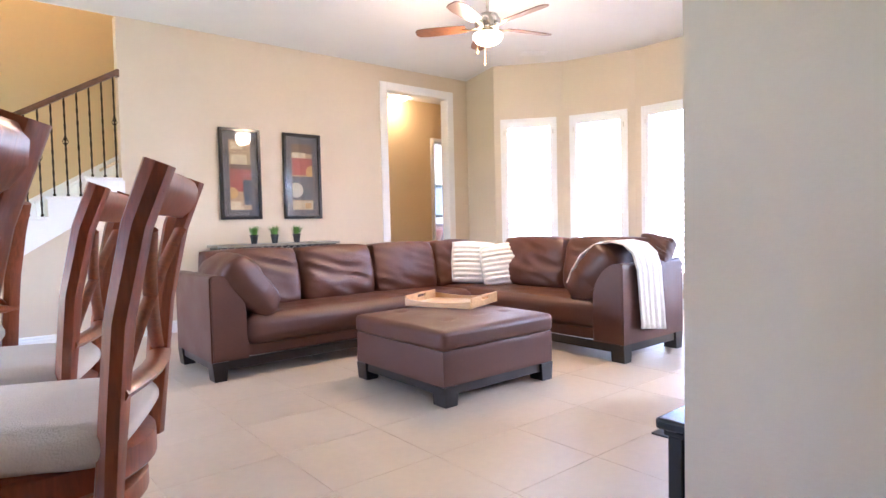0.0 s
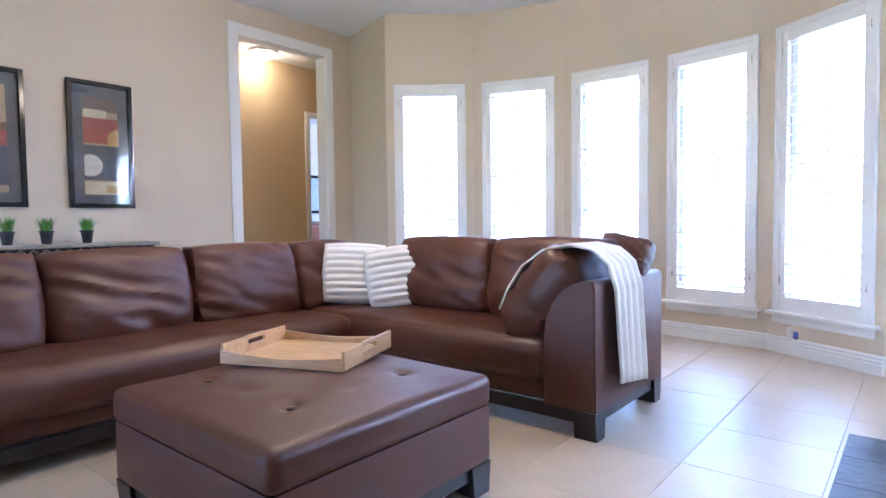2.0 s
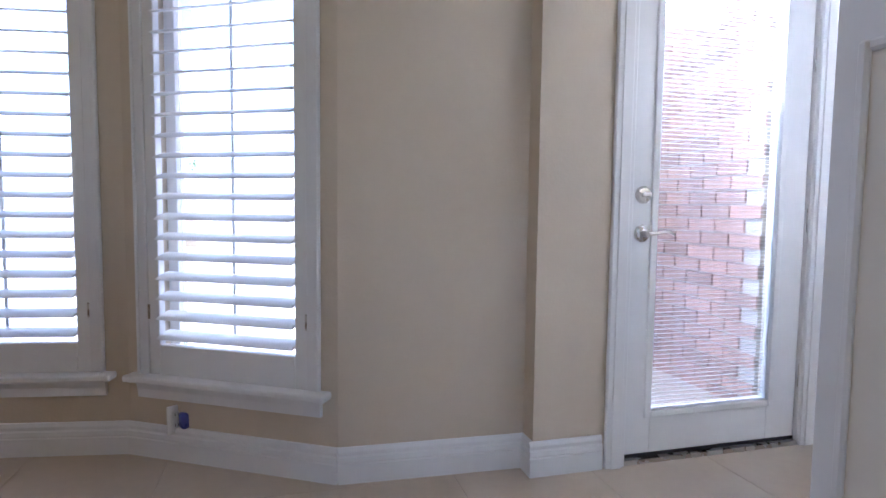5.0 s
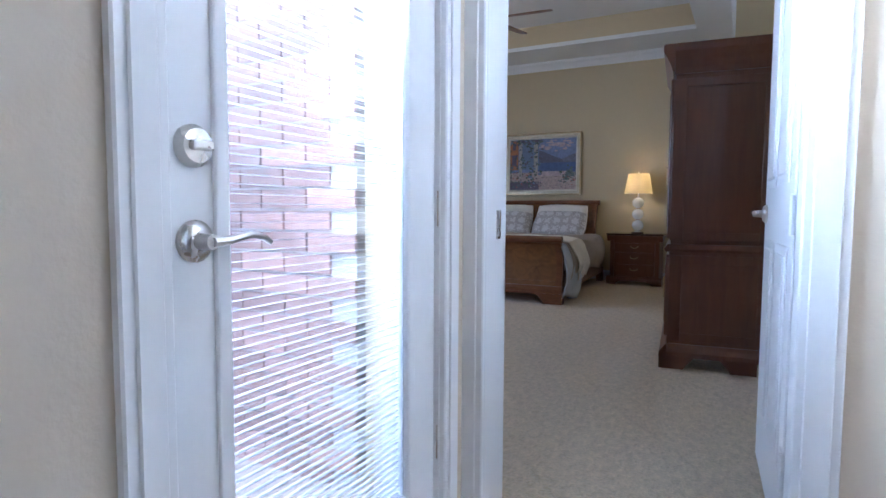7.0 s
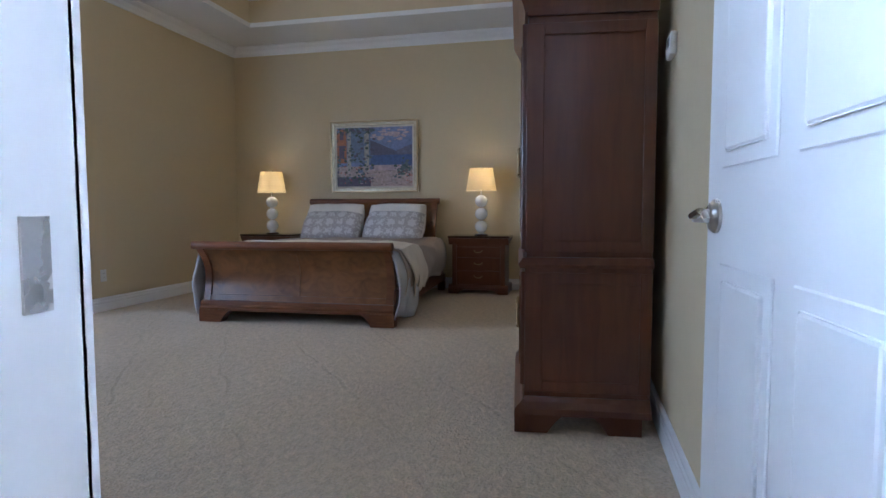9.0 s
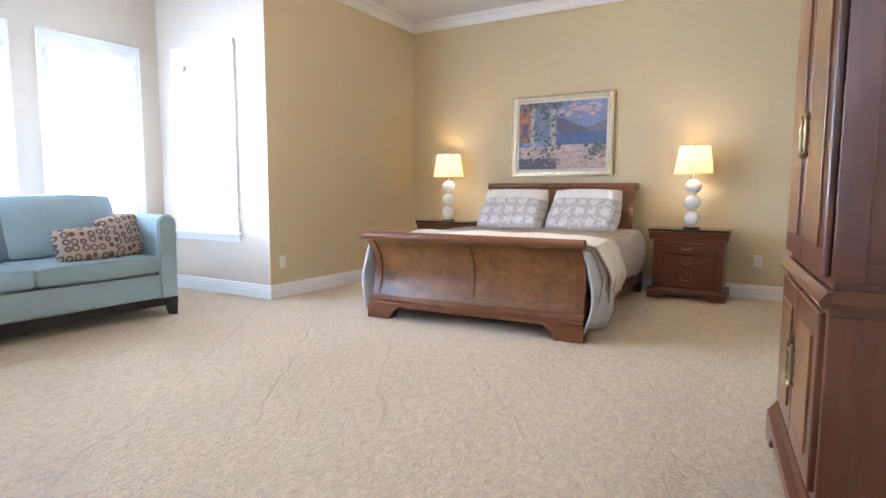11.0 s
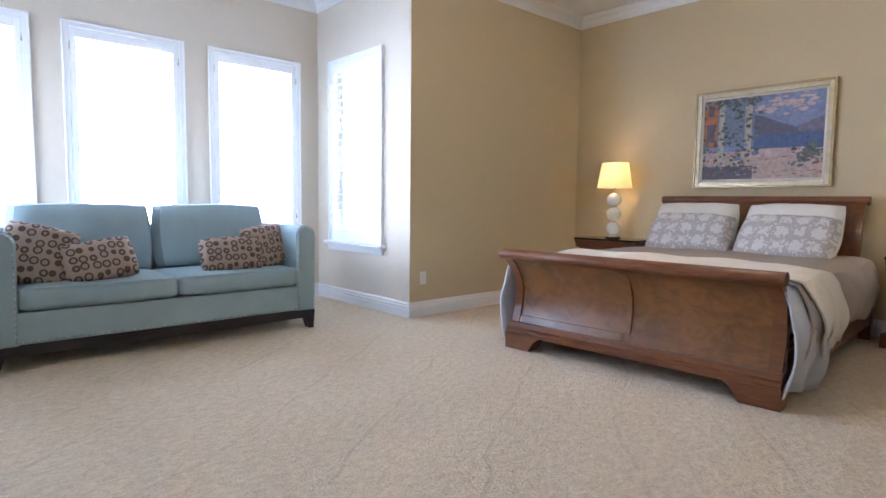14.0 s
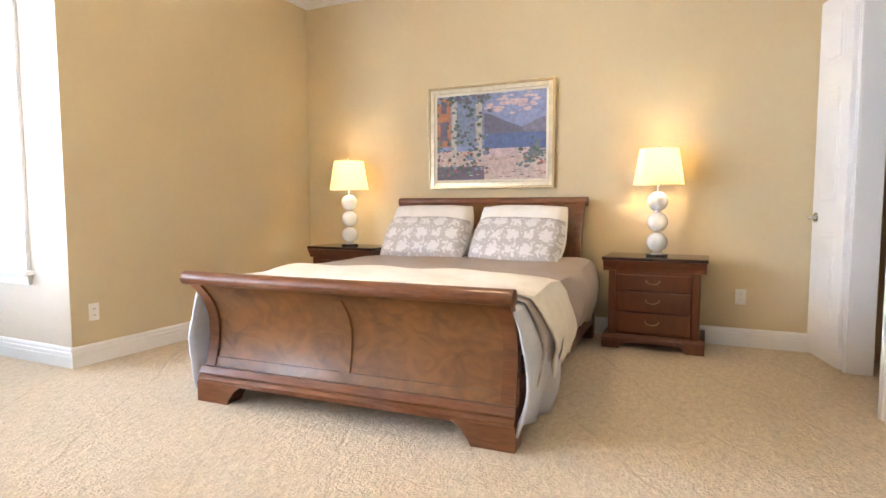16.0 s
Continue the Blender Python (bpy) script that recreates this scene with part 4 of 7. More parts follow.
def tray():
    e = thing("serving_tray", pose(-6.97, 8.31, 0.512, 0, 0, -68), "light beech wooden serving tray with handle slots lying on the ottoman", "tray")
    part("bottom", cbox(-0.28, 0.28, -0.235, 0.235, 0, 0.010, 0.002, 1), TRAYWOOD, e)
    for s in (-1, 1):
        prof = []
        for i in range(13):
            a = i / 12
            prof.append((-0.28 + 0.56 * a, 0.052 + 0.0 * a - 0.018 * math.sin(math.pi * a)))
        bm = prism(bmesh.new(), [(-0.28, 0), (0.28, 0)] + prof[::-1], 0.014, Matrix.Translation((0, s * 0.235 - 0.007, 0)))
        part("side", bm, TRAYWOOD, e)
        bm = bmesh.new()
        x = s * 0.28
        box(bm, x - 0.007, x + 0.007, -0.23, -0.06, 0.0, 0.078, 0.002, 1)
        box(bm, x - 0.007, x + 0.007, 0.06, 0.23, 0.0, 0.078, 0.002, 1)
        box(bm, x - 0.007, x + 0.007, -0.06, 0.06, 0.0, 0.042, 0.002, 1)
        box(bm, x - 0.007, x + 0.007, -0.06, 0.06, 0.064, 0.082, 0.002, 1)
        part("handle_end", bm, TRAYWOOD, e)


tray()


# ---- console table with three pots ----
def console():
    e = thing("console_table", pose(-7.78, 11.30, 0), "silvered wooden console table with lattice apron against the wall", "table")
    part("tabletop", cbox(0, 1.52, 0, 0.36, 0.925, 0.955, 0.006, 2), SILVER_WOOD, e)
    part("apron", cbox(0.03, 1.49, 0.04, 0.34, 0.80, 0.924, 0.003, 1), DARKWOOD, e)
    for i in range(9):
        x = 0.05 + i * 0.158
        bm = bmesh.new()
        for s in (1, -1):
            sweep(bm, [(x + 0.158 * k / 8, 0.034, 0.862 + s * 0.052 * math.cos(math.pi * k / 8 * 2 - math.pi)) for k in range(9)], 0.007, 6)
        part("lattice", bm, SILVER_WOOD, e)
    for x in (0.03, 1.44):
        for y in (0.03, 0.30):
            part("leg", cbox(x, x + 0.05, y, y + 0.05, 0, 0.80, 0.004, 1), SILVER_WOOD, e)
    part("shelf", cbox(0.04, 1.48, 0.05, 0.33, 0.14, 0.16, 0.003, 1), SILVER_WOOD, e)


console()


def potted_grass(x, seed):
    rnd = random.Random(seed)
    e = thing("potted_grass", pose(x, 11.44, 0.955), "small bright green grass plant in a dark pot on the console", "plant", "three pots on the console")
    part("pot", revolve(bmesh.new(), [(0.032, 0), (0.044, 0.085), (0.050, 0.088), (0.050, 0.104), (0.043, 0.104), (0.040, 0.095)], 20), POT, e, smooth=True)
    bm = bmesh.new()
    for i in range(110):
        a, r = rnd.uniform(0, 6.28), 0.034 * math.sqrt(rnd.random())
        h = rnd.uniform(0.07, 0.125)
        lean = 0.15 + 0.55 * r / 0.034 * rnd.random()
        base = Vector((r * math.cos(a), r * math.sin(a), 0.096))
        tip = base + Vector((math.cos(a) * h * lean, math.sin(a) * h * lean, h))
        mid = (base + tip) / 2 + Vector((0, 0, 0.012))
        side = Vector((-math.sin(a), math.cos(a), 0)) * 0.0028
        v = [bm.verts.new(p) for p in (base - side, base + side, mid + side, mid - side, tip)]
        bm.faces.new((v[0], v[1], v[2], v[3]))
        bm.faces.new((v[3], v[2], v[4]))
    part("grass_blades", bm, PLANT, e)


for x, sd in ((-7.31, 1), (-7.06, 2), (-6.78, 3)):
    potted_grass(x, sd)


# ---- pictures ----
def flat(name, rgb, rough=0.6, vary=0.25, scale=18):
    return mat(name, rgb, rough, vary=vary, scale=scale, fine=160)


PAPER = {k: flat("art_" + k, c) for k, c in {"tan": (0.36, 0.27, 0.17), "cream": (0.55, 0.47, 0.32), "red": (0.26, 0.055, 0.045), "navy": (0.045, 0.06, 0.09),
                                             "ochre": (0.46, 0.30, 0.10), "white": (0.55, 0.54, 0.52), "brown": (0.12, 0.07, 0.045), "mat": (0.075, 0.08, 0.095)}.items()}


def abstract_print(x0, x1, z0, z1, shapes, seed):
    """A framed abstract print behind glass; shapes as (kind, x, z, w, h, colour) in parts of the sheet."""
    w, h = x1 - x0, z1 - z0
    e = thing("framed_print", pose((x0 + x1) / 2, Y_PIC, z0, 0, 0, 180), "abstract red and ochre print in a black frame with grey mat", "picture", "pair of framed prints")
    f = 0.038
    bm = bmesh.new()
    for a in ((-w / 2, -w / 2 + f, 0, h), (w / 2 - f, w / 2, 0, h), (-w / 2 + f, w / 2 - f, 0, f), (-w / 2 + f, w / 2 - f, h - f, h)):
        box(bm, a[0], a[1], 0.0, 0.04, a[2], a[3], 0.005, 2)
    part("frame", bm, BLACK, e)
    part("mat_board", cbox(-w / 2 + f, w / 2 - f, 0.004, 0.010, f, h - f), PAPER["mat"], e)
    sw, sh = w - 2 * f - 0.16, h - 2 * f - 0.17
    part("sheet", cbox(-sw / 2, sw / 2, 0.010, 0.014, f + 0.075, f + 0.075 + sh), PAPER["tan"], e)
    lift = 0.0145
    for kind, x, z, a, b, col in shapes:
        bm = bmesh.new()
        cx, cz = sw / 2 - x * sw, f + 0.075 + z * sh
        if kind == "disc":
            pts = [(cx + a * sw * math.cos(t * 0.2094), cz + a * sw * math.sin(t * 0.2094)) for t in range(30)]
        else:
            pts = [(cx - a * sw / 2, cz - b * sh / 2), (cx + a * sw / 2, cz - b * sh / 2), (cx + a * sw / 2, cz + b * sh / 2), (cx - a * sw / 2, cz + b * sh / 2)]
        pts = [(max(-sw / 2, min(sw / 2, p)), max(f + 0.075, min(f + 0.075 + sh, q))) for p, q in pts]
        prism(bm, pts, 0.0006, Matrix.Translation((0, lift, 0)))
        part("printed_shape", bm, PAPER[col], e)
        lift += 0.0008
    g = part("glazing", cbox(-w / 2 + f, w / 2 - f, 0.026, 0.028, f, h - f), GLASS, e, "picture glass")
    g.visible_shadow = False


abstract_print(-7.60, -7.11, 1.245, 2.315,
               [("rect", 0.5, 0.80, 1, 0.36, "tan"), ("rect", 0.35, 0.92, 0.55, 0.10, "cream"), ("rect", 0.45, 0.72, 0.75, 0.14, "cream"), ("rect", 0.5, 0.60, 1.0, 0.10, "brown"),
                ("rect", 0.5, 0.42, 1.0, 0.32, "red"), ("rect", 0.8, 0.25, 0.4, 0.36, "navy"), ("rect", 0.3, 0.06, 0.6, 0.12, "cream"), ("disc", 0.1, 0.24, 0.26, 0, "ochre"), ("rect", 0.55, 0.12, 0.16, 0.14, "tan")], 1)
abstract_print(-6.82, -6.31, 1.245, 2.315,
               [("rect", 0.5, 0.93, 1, 0.14, "brown"), ("rect", 0.35, 0.83, 0.65, 0.09, "cream"), ("rect", 0.5, 0.66, 1, 0.26, "red"), ("disc", 1.0, 0.58, 0.32, 0, "ochre"),
                ("rect", 0.5, 0.33, 1.0, 0.36, "navy"), ("disc", 0.18, 0.30, 0.34, 0, "white"), ("rect", 0.5, 0.07, 1, 0.13, "cream"), ("rect", 0.75, 0.06, 0.3, 0.08, "ochre")], 2)


def outlet(x, y, z, rz, label="white wall socket on the painted wall", extra=None):
    e = thing("wall_socket", pose(x, y, z, 0, 0, rz), label, "socket", "wall sockets")
    part("cover_plate", cbox(-0.036, 0.036, 0, 0.006, -0.058, 0.058, 0.003, 2), PLASTIC, e)
    for s in (-1, 1):
        part("socket_face", cbox(-0.017, 0.017, 0.006, 0.009, s * 0.021 - 0.014, s * 0.021 + 0.014, 0.002, 1), PLASTIC, e)
        for q in (-0.006, 0.006):
            part("slot", cbox(q - 0.0012, q + 0.0012, 0.0088, 0.0095, s * 0.021 - 0.006, s * 0.021 + 0.006), POT, e)
    return e


outlet(-9.17, Y_PIC, 0.41, 180)
outlet(-3.94, Y_HEAD, 0.37, 0)
outlet(0, -0.15, 0.345, 90)
o = outlet(-3.277, 7.03, 0.165, 180 - 59, "white wall socket with a plugged-in air freshener below the window")
part("plug_in_freshener", soft_box(-0.045, -0.005, 0.006, 0.05, -0.035, 0.03, 0.012, 4), flat("blue_plastic", (0.08, 0.10, 0.40), 0.3), o, "blue and white plug-in freshener", smooth=True)


# ---- staircase ----
def staircase():
    e = thing("staircase", pose(-8.60, Y_PIC, 0), "white stringer staircase with dark handrail and wrought iron balusters", "staircase")
    rise, run, top = 0.2, 0.33, 1.665
    n = 8
    pts = []
    for i in range(n):
        pts += [(-i * run + (0.0 if i else 0.02), top - i * rise), (-(i + 1) * run, top - i * rise)]
    low = [(-n * run, 0.0), (-n * run + 0.34, 0.0), (0.02, 1.50)]
    bm = prism(bmesh.new(), pts + low, 0.03, Matrix.Translation((0, -0.031, 0)))
    part("stringer", bm, TRIM, e)
    for i in range(-6, n):
        x1, z = -i * run, top - i * rise
        y0 = -0.055 if i >= 0 else 0.16
        part("tread", cbox(x1 - run - 0.02, x1 + 0.0, y0, 1.20, z, z + 0.028, 0.008, 2), TRIM if i >= 0 else CARPET, e)
        part("riser", cbox(x1 - run, x1 - run + 0.02, 0.0 if i >= 0 else 0.16, 1.20, z - rise + 0.03, z - 0.001), TRIM, e)
    for i in range(n):
        for k in (0.14, 0.47, 0.81):
            x = -i * run - run * k
            z0 = top - i * rise + 0.028
            z1 = 2.74 + (x + 0.06) * rise / run
            bm = bmesh.new()
            box(bm, x - 0.007, x + 0.007, -0.012, 0.002, z0, z1, 0.001, 1)
            box(bm, x - 0.013, x + 0.013, -0.018, 0.008, z0, z0 + 0.025, 0.003, 1)
            if round(k * 100) == 14 and i % 2 == 0 or round(k * 100) == 47 and i % 2 == 1:
                zc = (z0 + z1) / 2 + 0.05
                for q in range(4):
                    a = q * math.pi / 2
                    sweep(bm, [(x + 0.024 * math.sin(math.pi * s / 8) * math.cos(a + s * 0.4), -0.005 + 0.024 * math.sin(math.pi * s / 8) * math.sin(a + s * 0.4), zc - 0.05 + 0.1 * s / 8) for s in range(9)], 0.0035, 5)
            for s in range(8):
                zz = z0 + 0.1 + (z1 - z0 - 0.2) * s / 7
                box(bm, x - 0.008, x + 0.008, -0.013, 0.003, zz, zz + 0.05, 0.002, 1, m=Matrix.Translation((x, -0.005, 0)) @ pose(0, 0, 0, 0, 0, 45) @ Matrix.Translation((-x, 0.005, 0)))
            part("baluster", bm, IRON, e)
    bm = bmesh.new()
    L = n * run
    prof = [(-0.03, 0), (0.03, 0), (0.034, 0.03), (0.024, 0.062), (-0.024, 0.062), (-0.034, 0.03)]
    a = [bm.verts.new((-0.02, -0.005 + p, 2.745 + q)) for p, q in prof]
    b = [bm.verts.new((-L, -0.005 + p, 2.745 + q - (L - 0.02) * rise / run)) for p, q in prof]
    bm.faces.new(a)
    bm.faces.new(b[::-1])
    for k in range(6):
        bm.faces.new((a[k], b[k], b[(k + 1) % 6], a[(k + 1) % 6]))
    bmesh.ops.recalc_face_normals(bm, faces=bm.faces[:])
    part("handrail", bm, RAILWOOD, e)
    part("rail_rosette", cbox(-0.022, 0.012, -0.04, 0.03, 2.735, 2.815, 0.006, 2), RAILWOOD, e)
    bm = prism(bmesh.new(), [(0.6, 2.02), (0.6, 2.32), (-n * run, 2.32 - (n * run + 0.6) * rise / run), (-n * run, 2.02 - (n * run + 0.6) * rise / run)], 0.02, Matrix.Translation((0, 1.23, 0)))
    part("wall_skirt", bm, TRIM, e)


staircase()
# painted wall below the stringer
bm = prism(bmesh.new(), [(-8.60, 0), (-8.60, 1.52), (-10.9, 0.13), (-14.0, 0.13), (-14.0, 0.0)], 0.12, Matrix.Translation((0, Y_PIC, 0)))
tagged(part("wall_under_stair", bm, WALL), kind="structure")


# ---- ceiling fans ----
def ceiling_fan(x, y, z, top, spin, label, blade_mat, bowl_z, power):
    e = thing("ceiling_fan", pose(x, y, z), label, "ceiling fan")
    part("canopy", revolve(bmesh.new(), [(0.02, top - z - 0.09), (0.05, top - z - 0.06), (0.07, top - z - 0.01), (0.07, top - z)], 20), NICKEL, e, smooth=True)
    part("downrod", revolve(bmesh.new(), [(0.013, 0.08), (0.013, top - z - 0.07)], 12), NICKEL, e, smooth=True)
    part("motor_housing", revolve(bmesh.new(), [(0.05, -0.07), (0.10, -0.055), (0.118, -0.02), (0.118, 0.03), (0.09, 0.07), (0.03, 0.09)], 28), NICKEL, e, smooth=True)
    part("light_fitter", revolve(bmesh.new(), [(0.06, -0.125), (0.075, -0.10), (0.06, -0.071)], 24), BRASS, e, smooth=True)
    bowl = part("light_bowl", revolve(bmesh.new(), [(0.01, bowl_z), (0.06, bowl_z + 0.01), (0.11, bowl_z + 0.035), (0.135, bowl_z + 0.075), (0.13, bowl_z + 0.095)], 28), BOWL, e, "lit frosted glass bowl", smooth=True)
    for k in range(5):
        m = pose(0, 0, 0, 0, 0, spin + 72 * k)
        bm = bmesh.new()
        sweep(bm, [(0.10, 0, -0.04), (0.16, 0, -0.05), (0.24, 0, -0.035)], 0.014, 8, 0.5)
        for v in bm.verts:
            v.co = m @ v.co
        part("blade_iron", bm, BRASS, e, smooth=True)
        bm = prism(bmesh.new(), [(0.20, -0.05), (0.30, -0.062), (0.55, -0.070), (0.64, -0.060), (0.665, -0.03), (0.665, 0.03), (0.64, 0.060), (0.55, 0.070), (0.30, 0.062), (0.20, 0.05)], 0.008,
                   m @ pose(0, 0, -0.03, 12, 0, 0) @ Matrix(((1, 0, 0, 0), (0, 0, 1, 0), (0, -1, 0, 0), (0, 0, 0, 1))))
        part("blade", bm, blade_mat, e)
    for a, l in ((0.05, 0.22), (-0.04, 0.13)):
        bm = bmesh.new()
        sweep(bm, [(a, 0.09, -0.10), (a, 0.095, -0.10 - l)], 0.0015, 5)
        revolve(bm, [(0.003, -0.13 - l), (0.008, -0.12 - l), (0.004, -0.10 - l)], 8, Matrix.Translation((a, 0.095, 0)))
        part("pull_chain", bm, BRASS, e)
    lamp("fan_bulb", "POINT", (x, y, z + bowl_z - 0.05), power, WARM, 0.12)


ceiling_fan(-6.18, 8.66, 2.93, Z_LIV, 128, "five-blade wooden ceiling fan with lit bowl hanging from the ceiling", RAILWOOD, -0.20, FAN_W)
ceiling_fan(-2.23, 0.22, 2.96, 3.40, 40, "five-blade cherry ceiling fan with lit bowl above the bed", CHERRY, -0.22, FAN_W * 0.34)


def vent(x, y, z, rz):
    e = thing("ceiling_vent", pose(x, y, z, 0, 0, rz), "white slatted air vent in the ceiling", "vent")
    bm = bmesh.new()
    for a in ((-0.17, 0.17, -0.10, -0.075), (-0.17, 0.17, 0.075, 0.10), (-0.17, -0.145, -0.075, 0.075), (0.145, 0.17, -0.075, 0.075)):
        box(bm, *a, -0.012, 0.0, 0.002, 1)
    part("frame", bm, TRIM, e)
    # dark sheet in place of the shade inside the duct
    part("backing", cbox(-0.145, 0.145, -0.075, 0.075, -0.002, -0.0005), POT, e)
    for i in range(9):
        y0 = -0.068 + i * 0.0165
        part("slat", cbox(-0.145, 0.145, y0, y0 + 0.009, -0.012, -0.003, m=None), TRIM, e)


vent(-3.99, 10.04, Z_LIV, -35)


# ---- fireplace ----
def fireplace():
    e = thing("fireplace", pose(-6.10, 5.46, 0), "white panelled fireplace mantel with black granite surround and arched header", "fireplace")

    def pilaster(x0, x1):
        p = part("pilaster", cbox(x0, x1, 0.0, 0.415, 0.005, 1.60, 0.004, 1), TRIM, e)
        part("plinth_block", cbox(x0 - 0.004, x1 + 0.004, 0.30, 0.421, 0.0, 0.12, 0.004, 1), TRIM, p)
        xa, xb = x0 + 0.04, x1 - 0.04
        for z0, z1 in ((0.18, 1.235), (1.305, 1.575)):
            bm = bmesh.new()
            for a in ((xa, xa + 0.016, z0, z1), (xb - 0.016, xb, z0, z1), (xa + 0.016, xb - 0.016, z0, z0 + 0.016), (xa + 0.016, xb - 0.016, z1 - 0.016, z1)):
                box(bm, a[0], a[1], 0.413, 0.425, a[2], a[3], 0.004, 1)
            part("panel_bead", bm, TRIM, p)
            part("panel", cbox(xa + 0.016, xb - 0.016, 0.408, 0.417, z0 + 0.016, z1 - 0.016), CREAM, p)

    pilaster(0.85, 1.05)
    pilaster(-1.05, -0.85)
    # arched header between the pilasters
    arch = [(-0.85 + 1.70 * i / 24, 1.23 + 0.19 * math.sin(math.pi * i / 24) ** 0.8) for i in range(25)]
    part("arched_header", prism(bmesh.new(), [(0.85, 1.66), (-0.85, 1.66)] + arch, 0.09, Matrix.Translation((0, 0.20, 0))), TRIM, e)
    for off, y in ((0.075, 0.29), (0.115, 0.29)):
        line = [(-0.84 + off, y, 1.58 - off * 0.3 + 0.02)]
        bm = bmesh.new()
        loop = [(-0.76 + 1.52 * i / 24, 0.292, 1.23 + 0.19 * math.sin(math.pi * (0.04 + 0.92 * i / 24)) ** 0.8 + off - 0.01) for i in range(25)]
        loop = loop + [(0.76, 0.292, 1.53 + (0.02 if off > 0.1 else 0.04)), (-0.76, 0.292, 1.53 + (0.02 if off > 0.1 else 0.04)), loop[0]]
        sweep(bm, loop, 0.008 if off < 0.1 else 0.006, 6)
        part("header_bead", bm, TRIM, e)
    prof = [(0, 1.57), (0.014, 1.57), (0.018, 1.60), (0.022, 1.61), (0.032, 1.63), (0.052, 1.655), (0.075, 1.685), (0.085, 1.69), (0.085, 1.70), (0, 1.70)]
    for x0, x1, y in ((0.84, 1.06, 0.413), (-1.06, -0.84, 0.413), (-0.845, 0.845, 0.29)):
        bm = prism(bmesh.new(), prof, x1 - x0, Matrix(((0, 1, 0, x0), (1, 0, 0, y), (0, 0, 1, 0), (0, 0, 0, 1))))
        part("cornice", bm, TRIM, e)
    for s in (-1, 1):
        bm = prism(bmesh.new(), prof, 0.415, Matrix(((s, 0, 0, s * 1.048), (0, 1, 0, 0), (0, 0, 1, 0), (0, 0, 0, 1))))
        bmesh.ops.recalc_face_normals(bm, faces=bm.faces[:])
        part("cornice", bm, TRIM, e)
    bm = box(bmesh.new(), -1.165, 1.165, 0.0, 0.505, 1.697, 1.719, 0.006, 2)
    box(bm, -1.185, 1.185, 0.0, 0.525, 1.717, 1.745, 0.010, 3)
    part("mantel_shelf", bm, TRIM, e)
    part("core", cbox(-0.83, 0.83, 0.0, 0.12, 0.002, 1.60), FIREBOX, e)
    part("frieze_block", cbox(-1.03, 1.03, 0.0, 0.295, 1.602, 1.699), TRIM, e)
    # granite slips
    for s in (-1, 1):
        z = 0.002
        for k in range(4):
            h = (0.30, 0.34, 0.34, 0.26)[k]
            xa, xb = sorted((s * 0.838, s * 0.575))
            part("granite_tile", cbox(xa, xb, 0.12, 0.175, z, z + h - 0.004, 0.002, 1), GRANITE, e)
            z += h
    for k in range(4):
        x = -0.83 + 0.415 * k
        part("granite_tile", cbox(x, x + 0.411, 0.12, 0.174, 1.242, 1.50, 0.002, 1), GRANITE, e)
    part("liner_bead", cbox(0.828, 0.842, 0.17, 0.205, 0.0, 1.24, 0.003, 1), CREAM, e)
    # metal firebox front
    bm = bmesh.new()
    for a in ((-0.575, -0.50, 0.03, 1.06), (0.50, 0.575, 0.03, 1.06), (-0.50, 0.50, 0.98, 1.06), (-0.50, 0.50, 0.03, 0.20)):
        box(bm, a[0], a[1], 0.12, 0.20, a[2], a[3], 0.008, 2)
    part("firebox_frame", bm, FIREBOX, e)
    bm = bmesh.new()
    for a in ((-0.47, -0.40, 0.21, 0.97), (0.40, 0.47, 0.21, 0.97), (-0.40, 0.40, 0.90, 0.97), (-0.40, 0.40, 0.21, 0.28)):
        box(bm, a[0], a[1], 0.13, 0.185, a[2], a[3], 0.008, 2)
    part("fire_door_frame", bm, FIREBOX, e)
    part("fire_glass", cbox(-0.41, 0.41, 0.135, 0.15, 0.27, 0.91), DARKGLASS, e, "dark reflective fireplace glass")
    part("hood", prism(bmesh.new(), [(0.0, 1.06), (0.12, 1.10), (0.125, 1.115), (0.0, 1.15)], 1.15, Matrix(((0, 1, 0, -0.575), (1, 0, 0, 0.17), (0, 0, 1, 0), (0, 0, 0, 1)))), FIREBOX, e)
    part("upper_glass", cbox(-0.575, 0.575, 0.172, 0.182, 1.15, 1.40), DARKGLASS, e, "dark polished panel above the hood")
    for k in range(5):
        part("grille_bar", cbox(-0.49, 0.49, 0.198, 0.206, 0.05 + 0.028 * k, 0.062 + 0.028 * k, 0.003, 1), FIREBOX, e)

    for o in e.children:
        if o.name.split(".")[0] in ("granite_tile", "firebox_frame", "fire_door_frame", "fire_glass", "hood", "upper_glass", "grille_bar", "liner_bead", "core"):
            o.location.y = 0.07
        elif o.name.split(".")[0] in ("arched_header", "header_bead"):
            o.location.y = -0.025


fireplace()
e = thing("hearth", pose(-6.10, 5.705, 0), "dark grey slate tiled hearth set flush in front of the fireplace", "hearth")
for i in range(6):
    for j in range(2):
        x, y = -1.035 + i * 0.345, 0.178 + j * 0.315
        part("slate_tile", cbox(x, x + 0.342, y, y + 0.312, 0, 0.010, 0.002, 1), SLATE, e)
for i in range(5):
    x = -0.84 + i * 0.336
    part("slate_tile", cbox(x, x + 0.333, 0.0, 0.175, 0, 0.010, 0.002, 1), SLATE, e)


